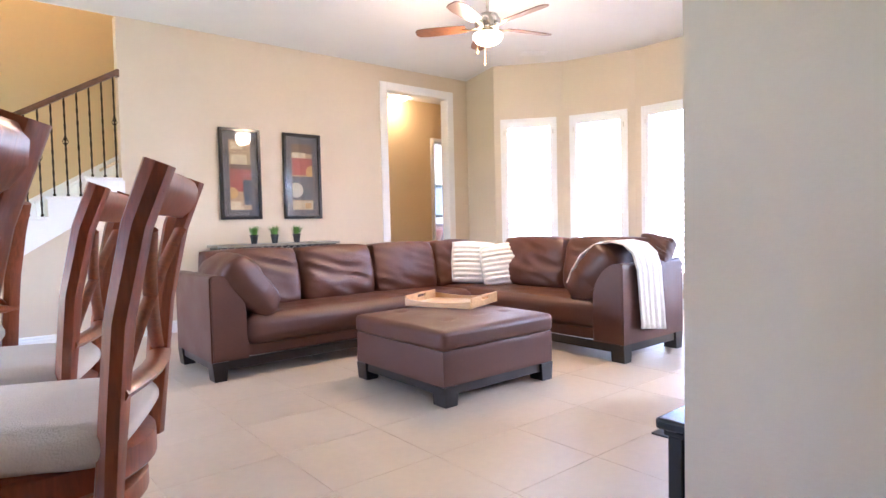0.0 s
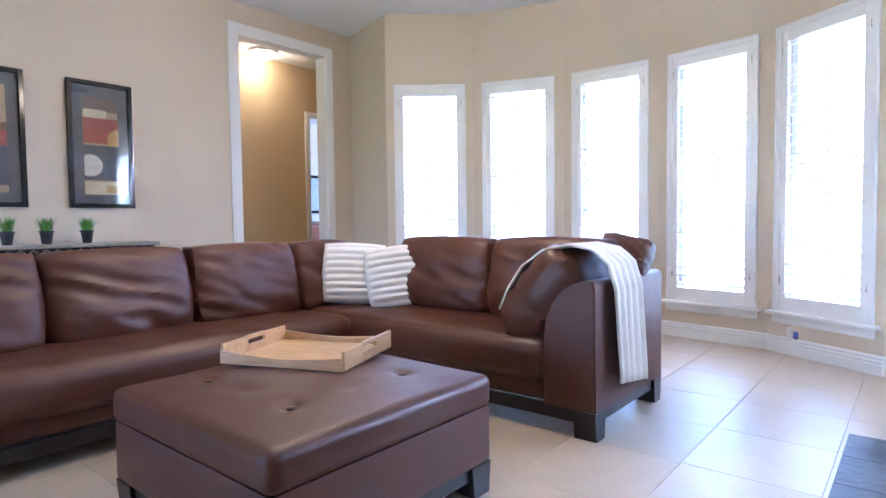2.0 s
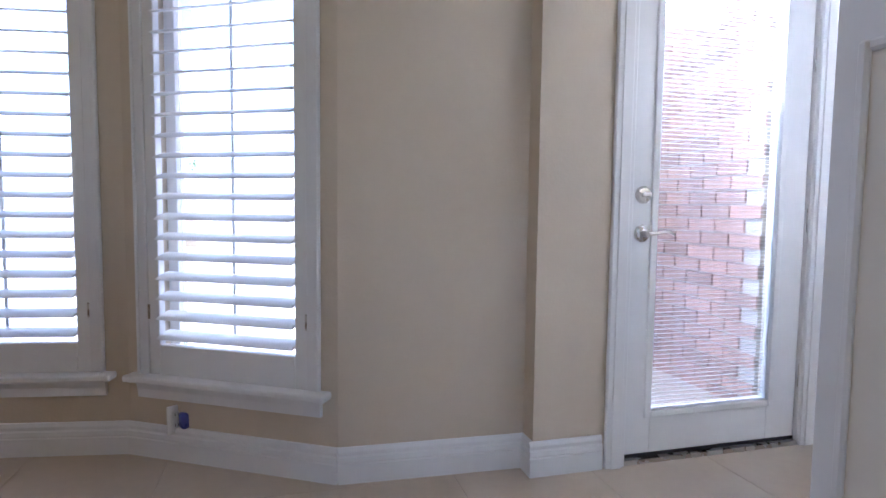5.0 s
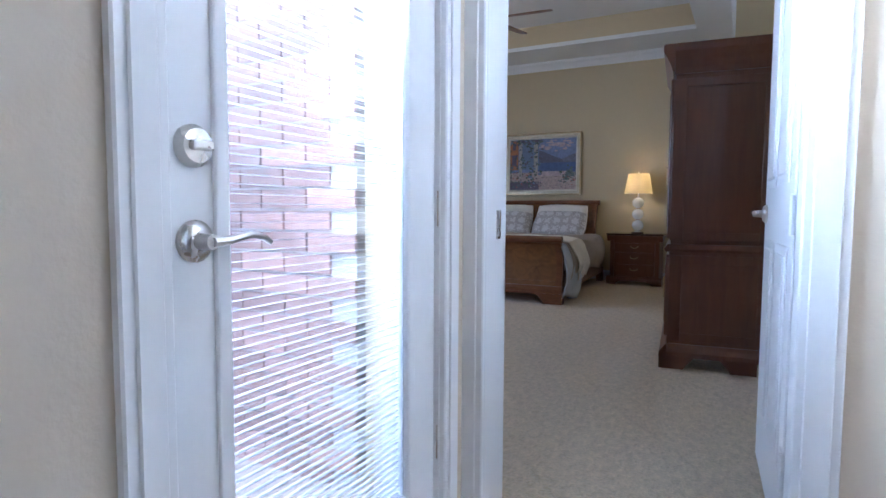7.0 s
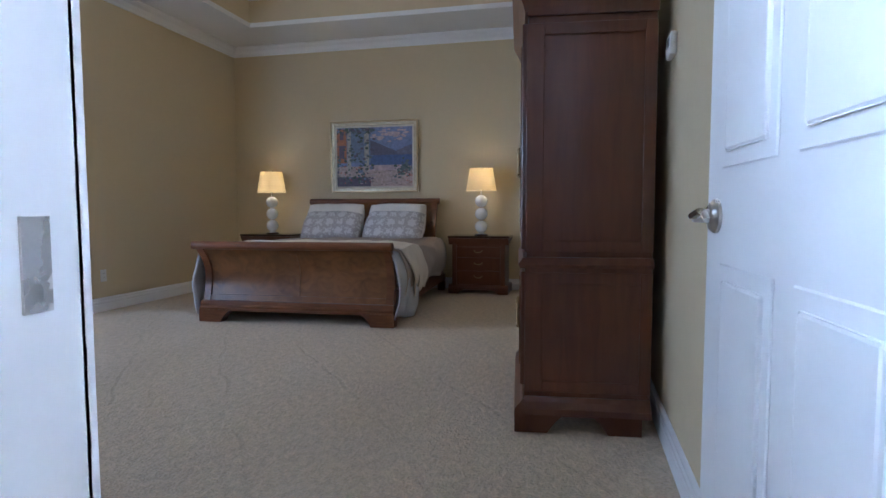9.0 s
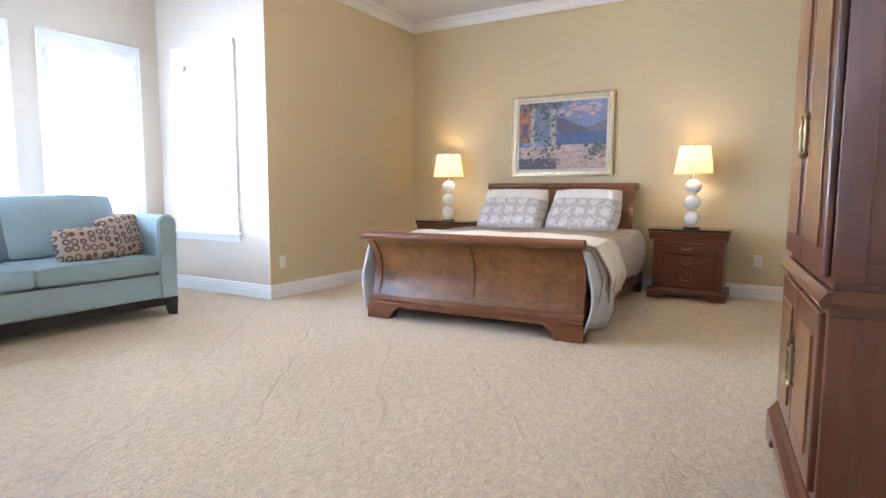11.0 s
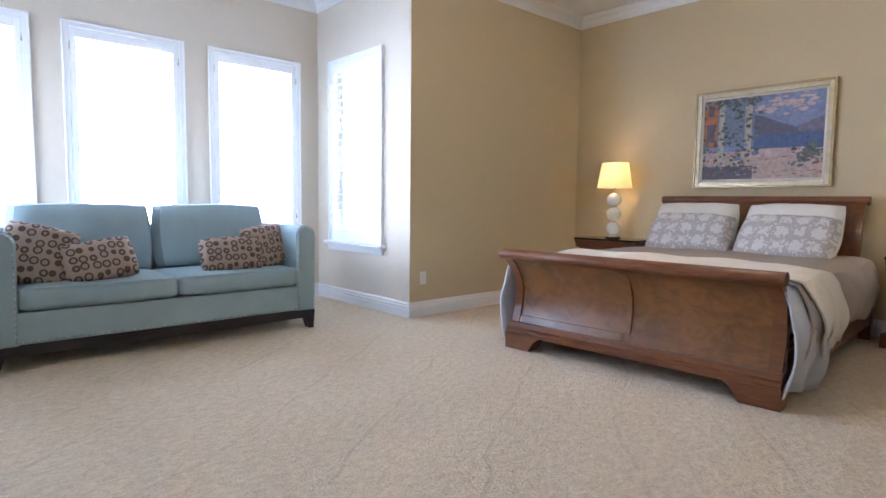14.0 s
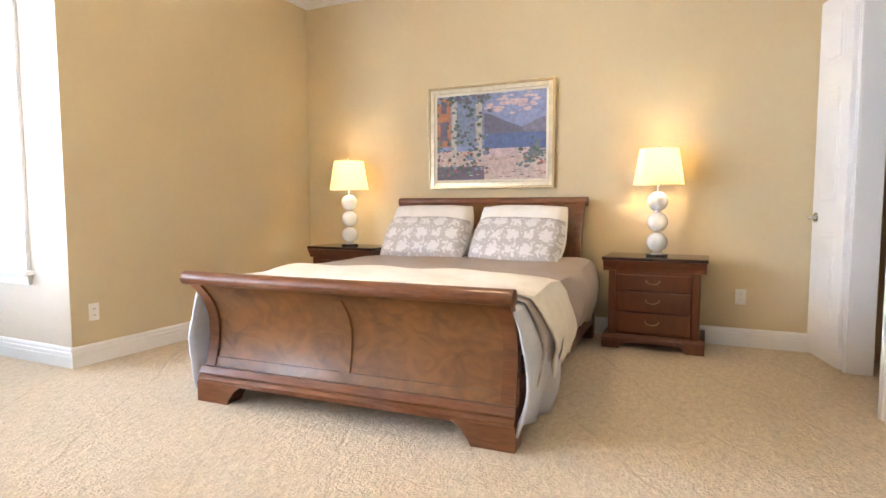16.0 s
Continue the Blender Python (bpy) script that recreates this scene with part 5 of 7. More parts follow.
def glass_vase():
    e = thing("glass_vase", pose(-5.05, 5.72, 1.745), "tall fluted clear glass vase standing on the mantel shelf", "vase")
    prof = [(0.055, 0), (0.07, 0.01), (0.062, 0.05), (0.085, 0.14), (0.10, 0.24), (0.085, 0.34), (0.06, 0.40), (0.075, 0.46), (0.09, 0.48)]
    inner = [(r - 0.006, z + (0.008 if i == 0 else 0)) for i, (r, z) in enumerate(prof)][::-1]
    bm = revolve(bmesh.new(), prof + inner, 24)
    for v in bm.verts:
        a = math.atan2(v.co.y, v.co.x)
        k = 1 + 0.04 * math.cos(8 * a)
        v.co.x *= k
        v.co.y *= k
    part("body", bm, GLASS, e, smooth=True)


glass_vase()


def media_stand():
    e = thing("media_stand", pose(-8.47, 5.47, 0), "low glossy black media stand against the painted wall", "stand")
    part("tabletop", cbox(0, 1.22, -0.0, 0.235, 0.57, 0.60, 0.008, 3), BLACK, e)
    part("moulding", cbox(0.018, 1.202, 0.0, 0.222, 0.55, 0.57, 0.006, 2), BLACK, e)
    for x in (0.03, 1.15):
        for y in (0.01, 0.175):
            part("leg", cbox(x, x + 0.04, y, y + 0.04, 0, 0.55, 0.003, 1), BLACK, e)
    part("shelf", cbox(0.07, 1.15, 0.02, 0.205, 0.12, 0.14, 0.003, 1), BLACK, e)
    part("back_panel", cbox(0.07, 1.15, 0.012, 0.02, 0.14, 0.55), BLACK, e)


media_stand()


# ---- counter stools ----
def stool():
    e = thing("counter_stool", pose(0, 0, 0), "red-brown wooden counter stool with crossed back and cream seat", "stool", "counter stools")
    # local: the back stands at +x, the sitter faces -x
    part("seat_cushion", soft_box(-0.23, 0.22, -0.23, 0.23, 0.665, 0.755, 0.044, 12, 0.01), SEAT_CLOTH, e, smooth=True)
    part("seat_ring", revolve(bmesh.new(), [(0.235, 0.60), (0.245, 0.61), (0.245, 0.665), (0.23, 0.672)], 36), CHAIRWOOD, e, smooth=True)
    part("swivel_plate", revolve(bmesh.new(), [(0.16, 0.578), (0.16, 0.60)], 24), POT, e)
    part("lower_ring", revolve(bmesh.new(), [(0.215, 0.52), (0.225, 0.53), (0.225, 0.57), (0.215, 0.578)], 36), CHAIRWOOD, e, smooth=True)
    for s in (-1, 1):
        path = [(0.20, s * 0.20, 0.60), (0.215, s * 0.20, 0.75), (0.235, s * 0.205, 0.95), (0.275, s * 0.21, 1.14), (0.32, s * 0.21, 1.262)]
        bm = bmesh.new()
        sweep(bm, [(a + 0.0, b, c) for a, b, c in path], lambda t: 0.032 + 0.005 * t, 8, 0.85)
        part("back_post", bm, CHAIRWOOD, e, smooth=True)
        bm = bmesh.new()
        sweep(bm, [(0.225 + 0.035 * t + 0.03 * t * t, s * (-0.175 + 0.35 * t), 0.83 + 0.30 * t) for t in [k / 8 for k in range(9)]], 0.016, 8, 0.6)
        part("cross_slat", bm, CHAIRWOOD, e, smooth=True)
    for t, (nm, z, x, h) in enumerate((("crest_rail", 1.205, 0.305, 0.055), ("back_rail", 0.81, 0.222, 0.028))):
        bm = sweep(bmesh.new(), [(x + 0.022 * math.cos(math.pi * (k / 8 - 0.5)), -0.215 + 0.43 * k / 8, z) for k in range(9)], h, 10, 0.42 if t == 0 else 0.6)
        for v in bm.verts:
            if v.co.z > 1.05:
                v.co.z = 1.205 + (v.co.z - 1.205) * 2.0
                v.co.x = 0.305 + (v.co.x - 0.305) * 0.42 + (v.co.z - 1.205) * 0.4
        part(nm, bm, CHAIRWOOD, e, smooth=True)
    for a in (45, 135, 225, 315):
        c, s = math.cos(radians(a)), math.sin(radians(a))
        bm = sweep(bmesh.new(), [(0.20 * c, 0.20 * s, 0.53), (0.22 * c, 0.22 * s, 0.3), (0.27 * c, 0.27 * s, 0.0)], 0.022, 8)
        part("leg", bm, CHAIRWOOD, e, smooth=True)
    bm = sweep(bmesh.new(), [(0.235 * math.cos(k * math.pi / 12), 0.235 * math.sin(k * math.pi / 12), 0.2) for k in range(25)], 0.012, 8)
    part("footrest", bm, CHAIRWOOD, e, smooth=True)
    return e


st = stool()
st.matrix_basis = pose(-9.776, 6.435, 0.0, 0, 0, -24)
copy_thing(st, pose(-10.195, 5.675, 0.0, 0, 0, -30))
copy_thing(st, pose(-9.80, 7.08, 0.0, 0, 0, -20))
copy_thing(st, pose(-10.02, 8.10, 0.0, 0, 0, -62))


# ---- hall and study seen through the opening ----
def flush_light(x, y, z, power):
    e = thing("hall_ceiling_light", pose(x, y, z), "round frosted flush ceiling light, switched on", "light")
    part("base", revolve(bmesh.new(), [(0.17, -0.03), (0.18, -0.02), (0.18, 0.0)], 28), NICKEL, e, smooth=True)
    part("glass_bowl", revolve(bmesh.new(), [(0.01, -0.11), (0.08, -0.10), (0.14, -0.065), (0.165, -0.03)], 28), BOWL, e, smooth=True)
    lamp("hall_bulb", "POINT", (x, y, z - 0.18), power, WARM, 0.12)


flush_light(-4.25, 12.75, 3.30, HALL_W)
flush_light(-9.6, 12.45, 5.60, HALL_W * 4)
e = thing("study_picture", pose(-0.80, 16.2, 1.32, 0, 0, 180), "dark framed picture on the pale study wall", "picture")
part("frame", cbox(-0.32, 0.32, 0.0, 0.04, 0, 0.80, 0.006, 1), BLACK, e)
part("sheet", cbox(-0.26, 0.26, 0.04, 0.044, 0.06, 0.74), flat("pale_blue_print", (0.45, 0.50, 0.60)), e)
e = thing("study_bed", pose(-0.9, 15.2, 0, 0, 0, 90), "bed with dark headboard and pale quilt in the far room", "bed")
part("headboard", cbox(0.98, 1.04, -0.8, 0.8, 0, 1.15, 0.01, 2), CHERRY, e)
part("mattress", soft_box(-1.0, 0.97, -0.78, 0.78, 0.25, 0.72, 0.08, 8), THROW, e, smooth=True)
part("pillow", cushion(0.6, 0.4, 0.18, m=Matrix.Translation((0.75, 0.2, 0.9)) @ pose(0, 0, 0, 20, 0, -90)), flat("rust_cloth", (0.35, 0.13, 0.07)), e, smooth=True)
part("bed_frame", cbox(-1.0, 0.98, -0.76, 0.76, 0.0, 0.25, 0.01, 1), CHERRY, e)


# ---- doors ----
def panel_relief(bm, x0, x1, z0, z1, y, s, arch=0.0):
    """A raised-and-fielded panel on a face at y, looking along s."""
    if s > 0:
        box(bm, x0, x1, y - 0.001, y + 0.004, z0, z1, 0.003, 1)
        box(bm, x0 + 0.03, x1 - 0.03, y + 0.003, y + 0.010, z0 + 0.03, z1 - 0.03, 0.006, 1)
    else:
        box(bm, x0, x1, y - 0.004, y + 0.001, z0, z1, 0.003, 1)
        box(bm, x0 + 0.03, x1 - 0.03, y - 0.010, y - 0.003, z0 + 0.03, z1 - 0.03, 0.006, 1)


def lever_set(parent, x, y, z, s, way, m=None):
    """A rose and a curved lever on a door face."""
    h = part("door_handle", revolve(bmesh.new(), [(0.034, 0), (0.034, 0.006), (0.026, 0.014), (0.014, 0.016), (0.012, 0.045)], 20,
                                    Matrix.Translation((x, y, z)) @ pose(0, 0, 0, -90 * s, 0, 0)), NICKEL, parent, "satin nickel lever handle", smooth=True)
    bm = sweep(bmesh.new(), [(x, y + s * 0.045, z), (x + way * 0.03, y + s * 0.05, z + 0.002), (x + way * 0.07, y + s * 0.05, z + 0.010), (x + way * 0.10, y + s * 0.05, z + 0.004), (x + way * 0.115, y + s * 0.05, z - 0.006)],
               lambda t: 0.010 - 0.004 * t, 8, 0.8)
    part("lever", bm, NICKEL, h, smooth=True)


def bedroom_door():
    e = thing("door_1", pose(-4.79, 4.00, 0.012, 0, 0, -90 + 3.6), "white panelled bedroom door standing open", "door", kind="structure")
    w, h = 0.79, 2.40
    part("leaf", cbox(0.02, w, -0.018, 0.018, 0, h, 0.003, 1), TRIM, e)
    for s, y in ((1, 0.018), (-1, -0.018)):
        for x0, x1 in ((0.11, 0.365), (0.435, 0.69)):
            for z0, z1 in ((0.22, 0.86), (1.04, 1.82), (1.95, 2.28)):
                bm = bmesh.new()
                panel_relief(bm, x0, x1, z0, z1, y, s)
                part("door_panel", bm, TRIM, e)
    lever_set(e, w - 0.065, 0.018, 0.95, 1, -1)
    lever_set(e, w - 0.065, -0.018, 0.95, -1, -1)
    for z in (0.20, 0.90, 1.60, 2.15):
        h = part("hinge", cbox(0.0, 0.075, 0.016, 0.0215, z, z + 0.10, 0.002, 1), TRIM, e, "white-painted butt hinge")
        part("hinge_pin", revolve(bmesh.new(), [(0.006, z - 0.004), (0.006, z + 0.104)], 8, Matrix.Translation((0.004, 0.024, 0))), TRIM, h, smooth=True)


bedroom_door()


def closet_door():
    e = thing("door_2", pose(-4.492, -1.985, 0.012, 0, 0, -77), "narrow white panelled closet door leaf standing open", "door", kind="structure")
    w, h = 0.48, 2.40
    part("leaf", cbox(0.0, w, -0.018, 0.018, 0, h, 0.003, 1), TRIM, e)
    for s, y in ((1, 0.018), (-1, -0.018)):
        for z0, z1 in ((0.22, 0.86), (1.04, 1.82), (1.95, 2.28)):
            bm = bmesh.new()
            panel_relief(bm, 0.11, w - 0.12, z0, z1, y, s)
            part("door_panel", bm, TRIM, e)
    lever_set(e, w - 0.065, 0.018, 0.95, 1, -1)
    for z in (0.26, 0.96, 1.62, 2.25):
        h = part("hinge", cbox(-0.012, 0.03, 0.016, 0.0215, z, z + 0.09, 0.002, 1), TRIM, e, "white-painted butt hinge")
        part("hinge_pin", revolve(bmesh.new(), [(0.006, z - 0.004), (0.006, z + 0.094)], 8, Matrix.Translation((-0.006, 0.022, 0))), TRIM, h, smooth=True)


closet_door()
e = thing("closet_chest", pose(-5.75, -1.75, 0), "dark cherry chest standing in the closet", "chest")
part("body", cbox(0, 0.5, -0.5, 0.5, 0.06, 0.96, 0.006, 1), CHERRY, e)
part("top", cbox(-0.01, 0.53, -0.53, 0.53, 0.96, 0.99, 0.008, 2), CHERRY, e)
part("plinth", cbox(0.01, 0.49, -0.48, 0.48, 0.0, 0.06), CHERRY, e)
for k in range(4):
    dr = part("drawer", cbox(0.496, 0.512, -0.46, 0.46, 0.10 + k * 0.215, 0.30 + k * 0.215, 0.004, 1), CHERRY, e)
    for y in (-0.25, 0.25):
        part("knob", revolve(bmesh.new(), [(0.006, 0), (0.006, 0.012), (0.014, 0.022), (0.003, 0.03)], 12, Matrix.Translation((0.512, y, 0.20 + k * 0.215)) @ pose(0, 0, 0, 0, 90, 0)), BRASS, dr, smooth=True)


def patio_door():
    # local x runs along the wall from hinge to latch, y toward the room
    e = thing("door_3", pose(-3.715, 4.474, 0.034, 0, 0, 90), "white glazed patio door with blinds between the panes", "door", kind="structure")
    w, h = 0.852, 2.38
    gx0, gx1, gz0, gz1 = 0.150, w - 0.125, 0.175, 2.22
    bm = bmesh.new()
    for a in ((0, gx0, 0, h), (gx1, w, 0, h), (gx0, gx1, 0, gz0), (gx0, gx1, gz1, h)):
        box(bm, a[0], a[1], -0.022, 0.022, a[2], a[3], 0.002, 1)
    part("leaf", bm, TRIM, e)
    bm = bmesh.new()
    for a in ((gx0 - 0.03, gx0, gz0 - 0.03, gz1 + 0.03), (gx1, gx1 + 0.03, gz0 - 0.03, gz1 + 0.03), (gx0, gx1, gz0 - 0.03, gz0), (gx0, gx1, gz1, gz1 + 0.03)):
        box(bm, a[0], a[1], 0.020, 0.032, a[2], a[3], 0.005, 2)
    part("glazing_bead", bm, TRIM, e)
    for y in (0.012, -0.014):
        g = part("pane", cbox(gx0, gx1, y - 0.002, y + 0.002, gz0, gz1), GLASS, e, "clear door glass")
        g.visible_shadow = False
    first = None
    n = 118
    for i in range(n):
        mm = pose((gx0 + gx1) / 2, -0.001, gz0 + 0.01 + (gz1 - gz0 - 0.02) * i / (n - 1), 3, 0, 0)
        if first is None:
            first = part("blind_slat", cbox(-(gx1 - gx0) / 2 + 0.006, (gx1 - gx0) / 2 - 0.006, -0.0055, 0.0055, -0.0004, 0.0004), SHUTTER, e)
            first.matrix_basis = mm
        else:
            shared("blind_slat", first, mm, e)
    lever_set(e, w - 0.058, 0.022, 0.885, 1, -1)
    d = part("deadbolt", revolve(bmesh.new(), [(0.034, 0), (0.034, 0.006), (0.027, 0.016), (0.01, 0.018)], 22, Matrix.Translation((w - 0.058, 0.022, 1.035)) @ pose(0, 0, 0, -90, 0, 0)), NICKEL, e, "satin nickel deadbolt", smooth=True)
    part("thumb_turn", cbox(w - 0.078, w - 0.038, 0.038, 0.052, 1.027, 1.043, 0.004, 2), NICKEL, d)
    for z in (0.22, 0.89, 1.56, 2.20):
        part("hinge", revolve(bmesh.new(), [(0.007, z), (0.007, z + 0.10)], 10, Matrix.Translation((-0.010, 0.03, 0))), NICKEL, e)
    part("sweep", cbox(0.0, w, -0.02, 0.024, -0.014, 0.0), POT, e)


patio_door()
sky_lamp("door_daylight", pose(-3.715, 4.474, 0.034, 0, 0, 90) @ pose(0.446, 0, 0, 0, 0, 180), 0.60, 0.50, 0.26, 2.05, SKY_PATIO, 30)
part("strike_plate", cbox(-3.968, -3.9645, 4.06, 4.09, 0.88, 0.97, 0.0), NICKEL, None)
tagged(bpy.data.objects["strike_plate"], "small nickel strike plate in the white door jamb", "hardware")


# ---- bedroom: sleigh bed ----
def sleigh_curve(h, lean, roll, base=0.16, n=14):
    """Side profile of a sleigh board: (out, height)."""
    pts = []
    for i in range(n + 1):
        t = i / n
        z = base + (h - base) * t
        out = 0.045 * math.sin(math.pi * t * 1.15) * -1 + lean * max(0, t - 0.55) ** 2 * 4.9
        pts.append((out, z))
    return pts


def sleigh_board(parent, name, x0, x1, y, s, h, lean, thick, split):
    """A curved board across the bed; s is the side it rolls to."""
    curve = sleigh_curve(h, lean, 0.04)

    def sheet(a, b, back, front, c0=0.0, c1=1.0):
        seg = [p for i, p in enumerate(curve) if c0 <= i / (len(curve) - 1) <= c1]
        outline = [(front + o, z) for o, z in seg] + [(back + o, z) for o, z in reversed(seg)]
        return prism(bmesh.new(), outline, b - a, Matrix(((0, 1, 0, a), (s, 0, 0, y), (0, 0, 1, 0), (0, 0, 0, 1))))

    p = part(name, sheet(x0 + 0.05, x1 - 0.05, -0.015, 0.018), BURL, parent, smooth=True)
    for a, b in ((x0, x0 + 0.065), (x1 - 0.065, x1)):
        part("board_post", sheet(a, b, -0.03, 0.034), CHERRY_B, p, smooth=True)
    if split:
        c = (x0 + x1) / 2
        part("centre_stile", sheet(c - 0.03, c + 0.03, 0.0, 0.028, 0.0, 0.9), BURL, p, smooth=True)
    part("bottom_rail", sheet(x0 + 0.06, x1 - 0.06, 0.0, 0.028, 0.0, 0.16), BURL, p, smooth=True)
    out, z = curve[-1]
    bm = bmesh.new()
    n = 20
    ring = [(out + 0.042 * math.cos(2 * math.pi * k / n), h + 0.0 + 0.036 * math.sin(2 * math.pi * k / n)) for k in range(n)]
    prism(bm, ring, x1 - x0 + 0.01, Matrix(((0, 1, 0, x0 - 0.005), (s, 0, 0, y), (0, 0, 1, 0), (0, 0, 0, 1))))
    part("top_roll", bm, CHERRY_B, p, smooth=True)
    for a in (x0 - 0.022, x1 + 0.004):
        bm = bmesh.new()
        prism(bm, [(out + 0.040 * math.cos(2 * math.pi * k / n), h + 0.036 * math.sin(2 * math.pi * k / n)) for k in range(n)], 0.018, Matrix(((0, 1, 0, a), (s, 0, 0, y), (0, 0, 1, 0), (0, 0, 0, 1))))
        part("roll_cap", bm, CHERRY_B, p, smooth=True)
    return p


CHERRY_B = wood("bed_cherry_wood", (0.10, 0.031, 0.010), (0.19, 0.066, 0.021), 0.3, stretch=(8, 1, 1))


def sleigh_bed():
    e = thing("sleigh_bed", pose(-2.02, -2.30, 0, 0, 0, 2.4), "cherry sleigh bed with curved footboard, made with taupe bedding", "bed")
    x0, x1 = -0.87, 0.87
    yf = 2.36
    sleigh_board(e, "footboard", x0, x1, yf - 0.06, 1, 0.675, 0.10, 0.03, True)
    sleigh_board(e, "headboard", x0 + 0.08, x1 - 0.03, 0.10, -1, 1.08, 0.10, 0.03, False)
    # moulded base with bracket feet
    bm = prism(bmesh.new(), [(-0.05, 0.10), (0.060, 0.10), (0.065, 0.125), (0.05, 0.14), (0.055, 0.155), (0.035, 0.185), (-0.05, 0.185)], x1 - x0 + 0.02, Matrix(((0, 1, 0, x0 - 0.01), (1, 0, 0, yf - 0.05), (0, 0, 1, 0), (0, 0, 0, 1))))
    part("foot_moulding", bm, CHERRY_B, e)
    for a, b in ((x0 - 0.015, 1), (x1 + 0.015, -1)):
        pts = [(0, 0), (0.20, 0), (0.215, 0.03), (0.25, 0.075), (0.30, 0.11), (0, 0.11)]
        bm = prism(bmesh.new(), [(a + b * p, q) for p, q in pts], 0.11, Matrix.Translation((0, yf - 0.095, 0)))
        part("bracket_foot", bm, CHERRY_B, e)
        part("side_rail", cbox(*sorted((a + b * 0.005, a + b * 0.04)), 0.10, yf - 0.08, 0.12, 0.30, 0.006, 2), CHERRY_B, e)
        part("rear_foot", cbox(*sorted((a, a + b * 0.08)), 0.0, 0.10, 0, 0.20, 0.006, 1), CHERRY_B, e)
    part("mattress", soft_box(x0 + 0.05, x1 - 0.05, 0.13, yf - 0.12, 0.30, 0.60, 0.06, 8), WHITE_CLOTH, e, smooth=True)
    part("slat_base", cbox(x0 + 0.05, x1 - 0.05, 0.12, yf - 0.12, 0.22, 0.30), CHERRY_B, e)


sleigh_bed()


def cover(name, y0, y1, drop, top, material, label, category, reach=0.0, ny=30, puff=0.02, seed=0.0, x_half=0.885, slant=0.0, quilt=0.0, drop_left=None):
    """Bedding laid over the mattress and hanging down both sides."""
    bm = bmesh.new()
    rows = []
    path = []
    for k in range(9):
        path.append((-x_half, -1 + k / 9.0))
    nx = 30
    for j in range(ny + 1):
        v = j / ny
        y = y0 + (y1 - y0) * v
        row = []
        us = [-1 - 0.125 * k for k in range(8, 0, -1)] + [-1 + 2 * k / nx for k in range(nx + 1)] + [1 + 0.125 * k for k in range(1, 9)]
        for u in us:
            if abs(u) <= 1:
                x = u * x_half
                z = top - 0.035 * abs(u) ** 6 + puff * noise.noise(Vector((x * 3 + seed, y * 3, seed)))
            else:
                t = abs(u) - 1
                dr = drop if u < 0 or drop_left is None else drop_left
                fold = math.sin(y * 19 + seed + (2 if u > 0 else 0)) * 0.022 * t + 0.03 * noise.noise(Vector((y * 5, t * 3 + seed, u)))
                x = math.copysign(x_half + 0.012 + 0.05 * math.sin(math.pi * min(t, 1)) + fold, u)
                z = top - 0.035 - dr * t * (1 + 0.06 * math.sin(y * 8 + seed))
            yy = y + slant * (abs(u) - 1 if abs(u) > 1 else 0) * (1 if v > 0.5 else 0.35)
            if quilt:
                z += quilt * abs(math.sin(u * 40)) * abs(math.sin(v * 26))
            row.append(bm.verts.new((x - 2.11, yy, z)))
        rows.append(row)
    for a, b in zip(rows, rows[1:]):
        for i in range(len(a) - 1):
            bm.faces.new((a[i], a[i + 1], b[i + 1], b[i]))
    bmesh.ops.recalc_face_normals(bm, faces=bm.faces[:])
    ob = part(name, bm, material, smooth=True)
    md = ob.modifiers.new("thickness", "SOLIDIFY")
    md.thickness = 0.014
    md.offset = 0.0
    ob.matrix_basis = pose(-2.02, -2.30, 0, 0, 0, 2.4) @ Matrix.Translation((2.11, 2.30, 0))
    return tagged(ob, label, category)


cover("duvet", -2.0, -0.10, 0.36, 0.655, GREY_CLOTH, "taupe duvet spread over the bed and hanging at the sides", "bedding", puff=0.03, seed=3.0)
cover("bed_sheet", -0.62, 0.06, 0.56, 0.635, SHEET_BLUE, "pale blue-grey sheet hanging at the foot of the bed", "bedding", puff=0.01, seed=5.0, x_half=0.875, ny=16)
cover("bed_runner", -0.72, -0.12, 0.42, 0.672, THROW, "ivory quilted coverlet folded across the foot of the bed", "bedding", puff=0.028, seed=3.0, x_half=0.905, ny=60, quilt=0.004, slant=-0.30)

for x, y, z, rx, rz, s in ((-1.60, -2.01, 0.835, 22, 3, 1.0), (-2.38, -2.01, 0.835, 22, -4, 2.0)):
    ob = part("bed_pillow", cushion(0.74, 0.46, 0.20, 0.01, s, n=20), WHITE_CLOTH, smooth=True)
    ob.matrix_basis = pose(x, y, z, rx, 0, rz)
    tagged(ob, "white cotton bed pillow leaning on the headboard", "pillow", "pillows on the bed")
for x, y, z, rx, rz, s in ((-1.66, -1.78, 0.775, 42, 4, 3.0), (-2.42, -1.77, 0.775, 40, -3, 4.0)):
    ob = part("damask_pillow", cushion(0.72, 0.42, 0.20, 0.01, s, n=20), DAMASK, smooth=True)
    ob.matrix_basis = pose(x, y, z, rx, 0, rz)
    tagged(ob, "grey and white damask pillow propped on the bed", "pillow", "pillows on the bed")


# ---- nightstands and lamps ----
MARBLE = mat("dark_brown_marble", (0.045, 0.028, 0.022), 0.08, vary=0.8, scale=12, fine=60)


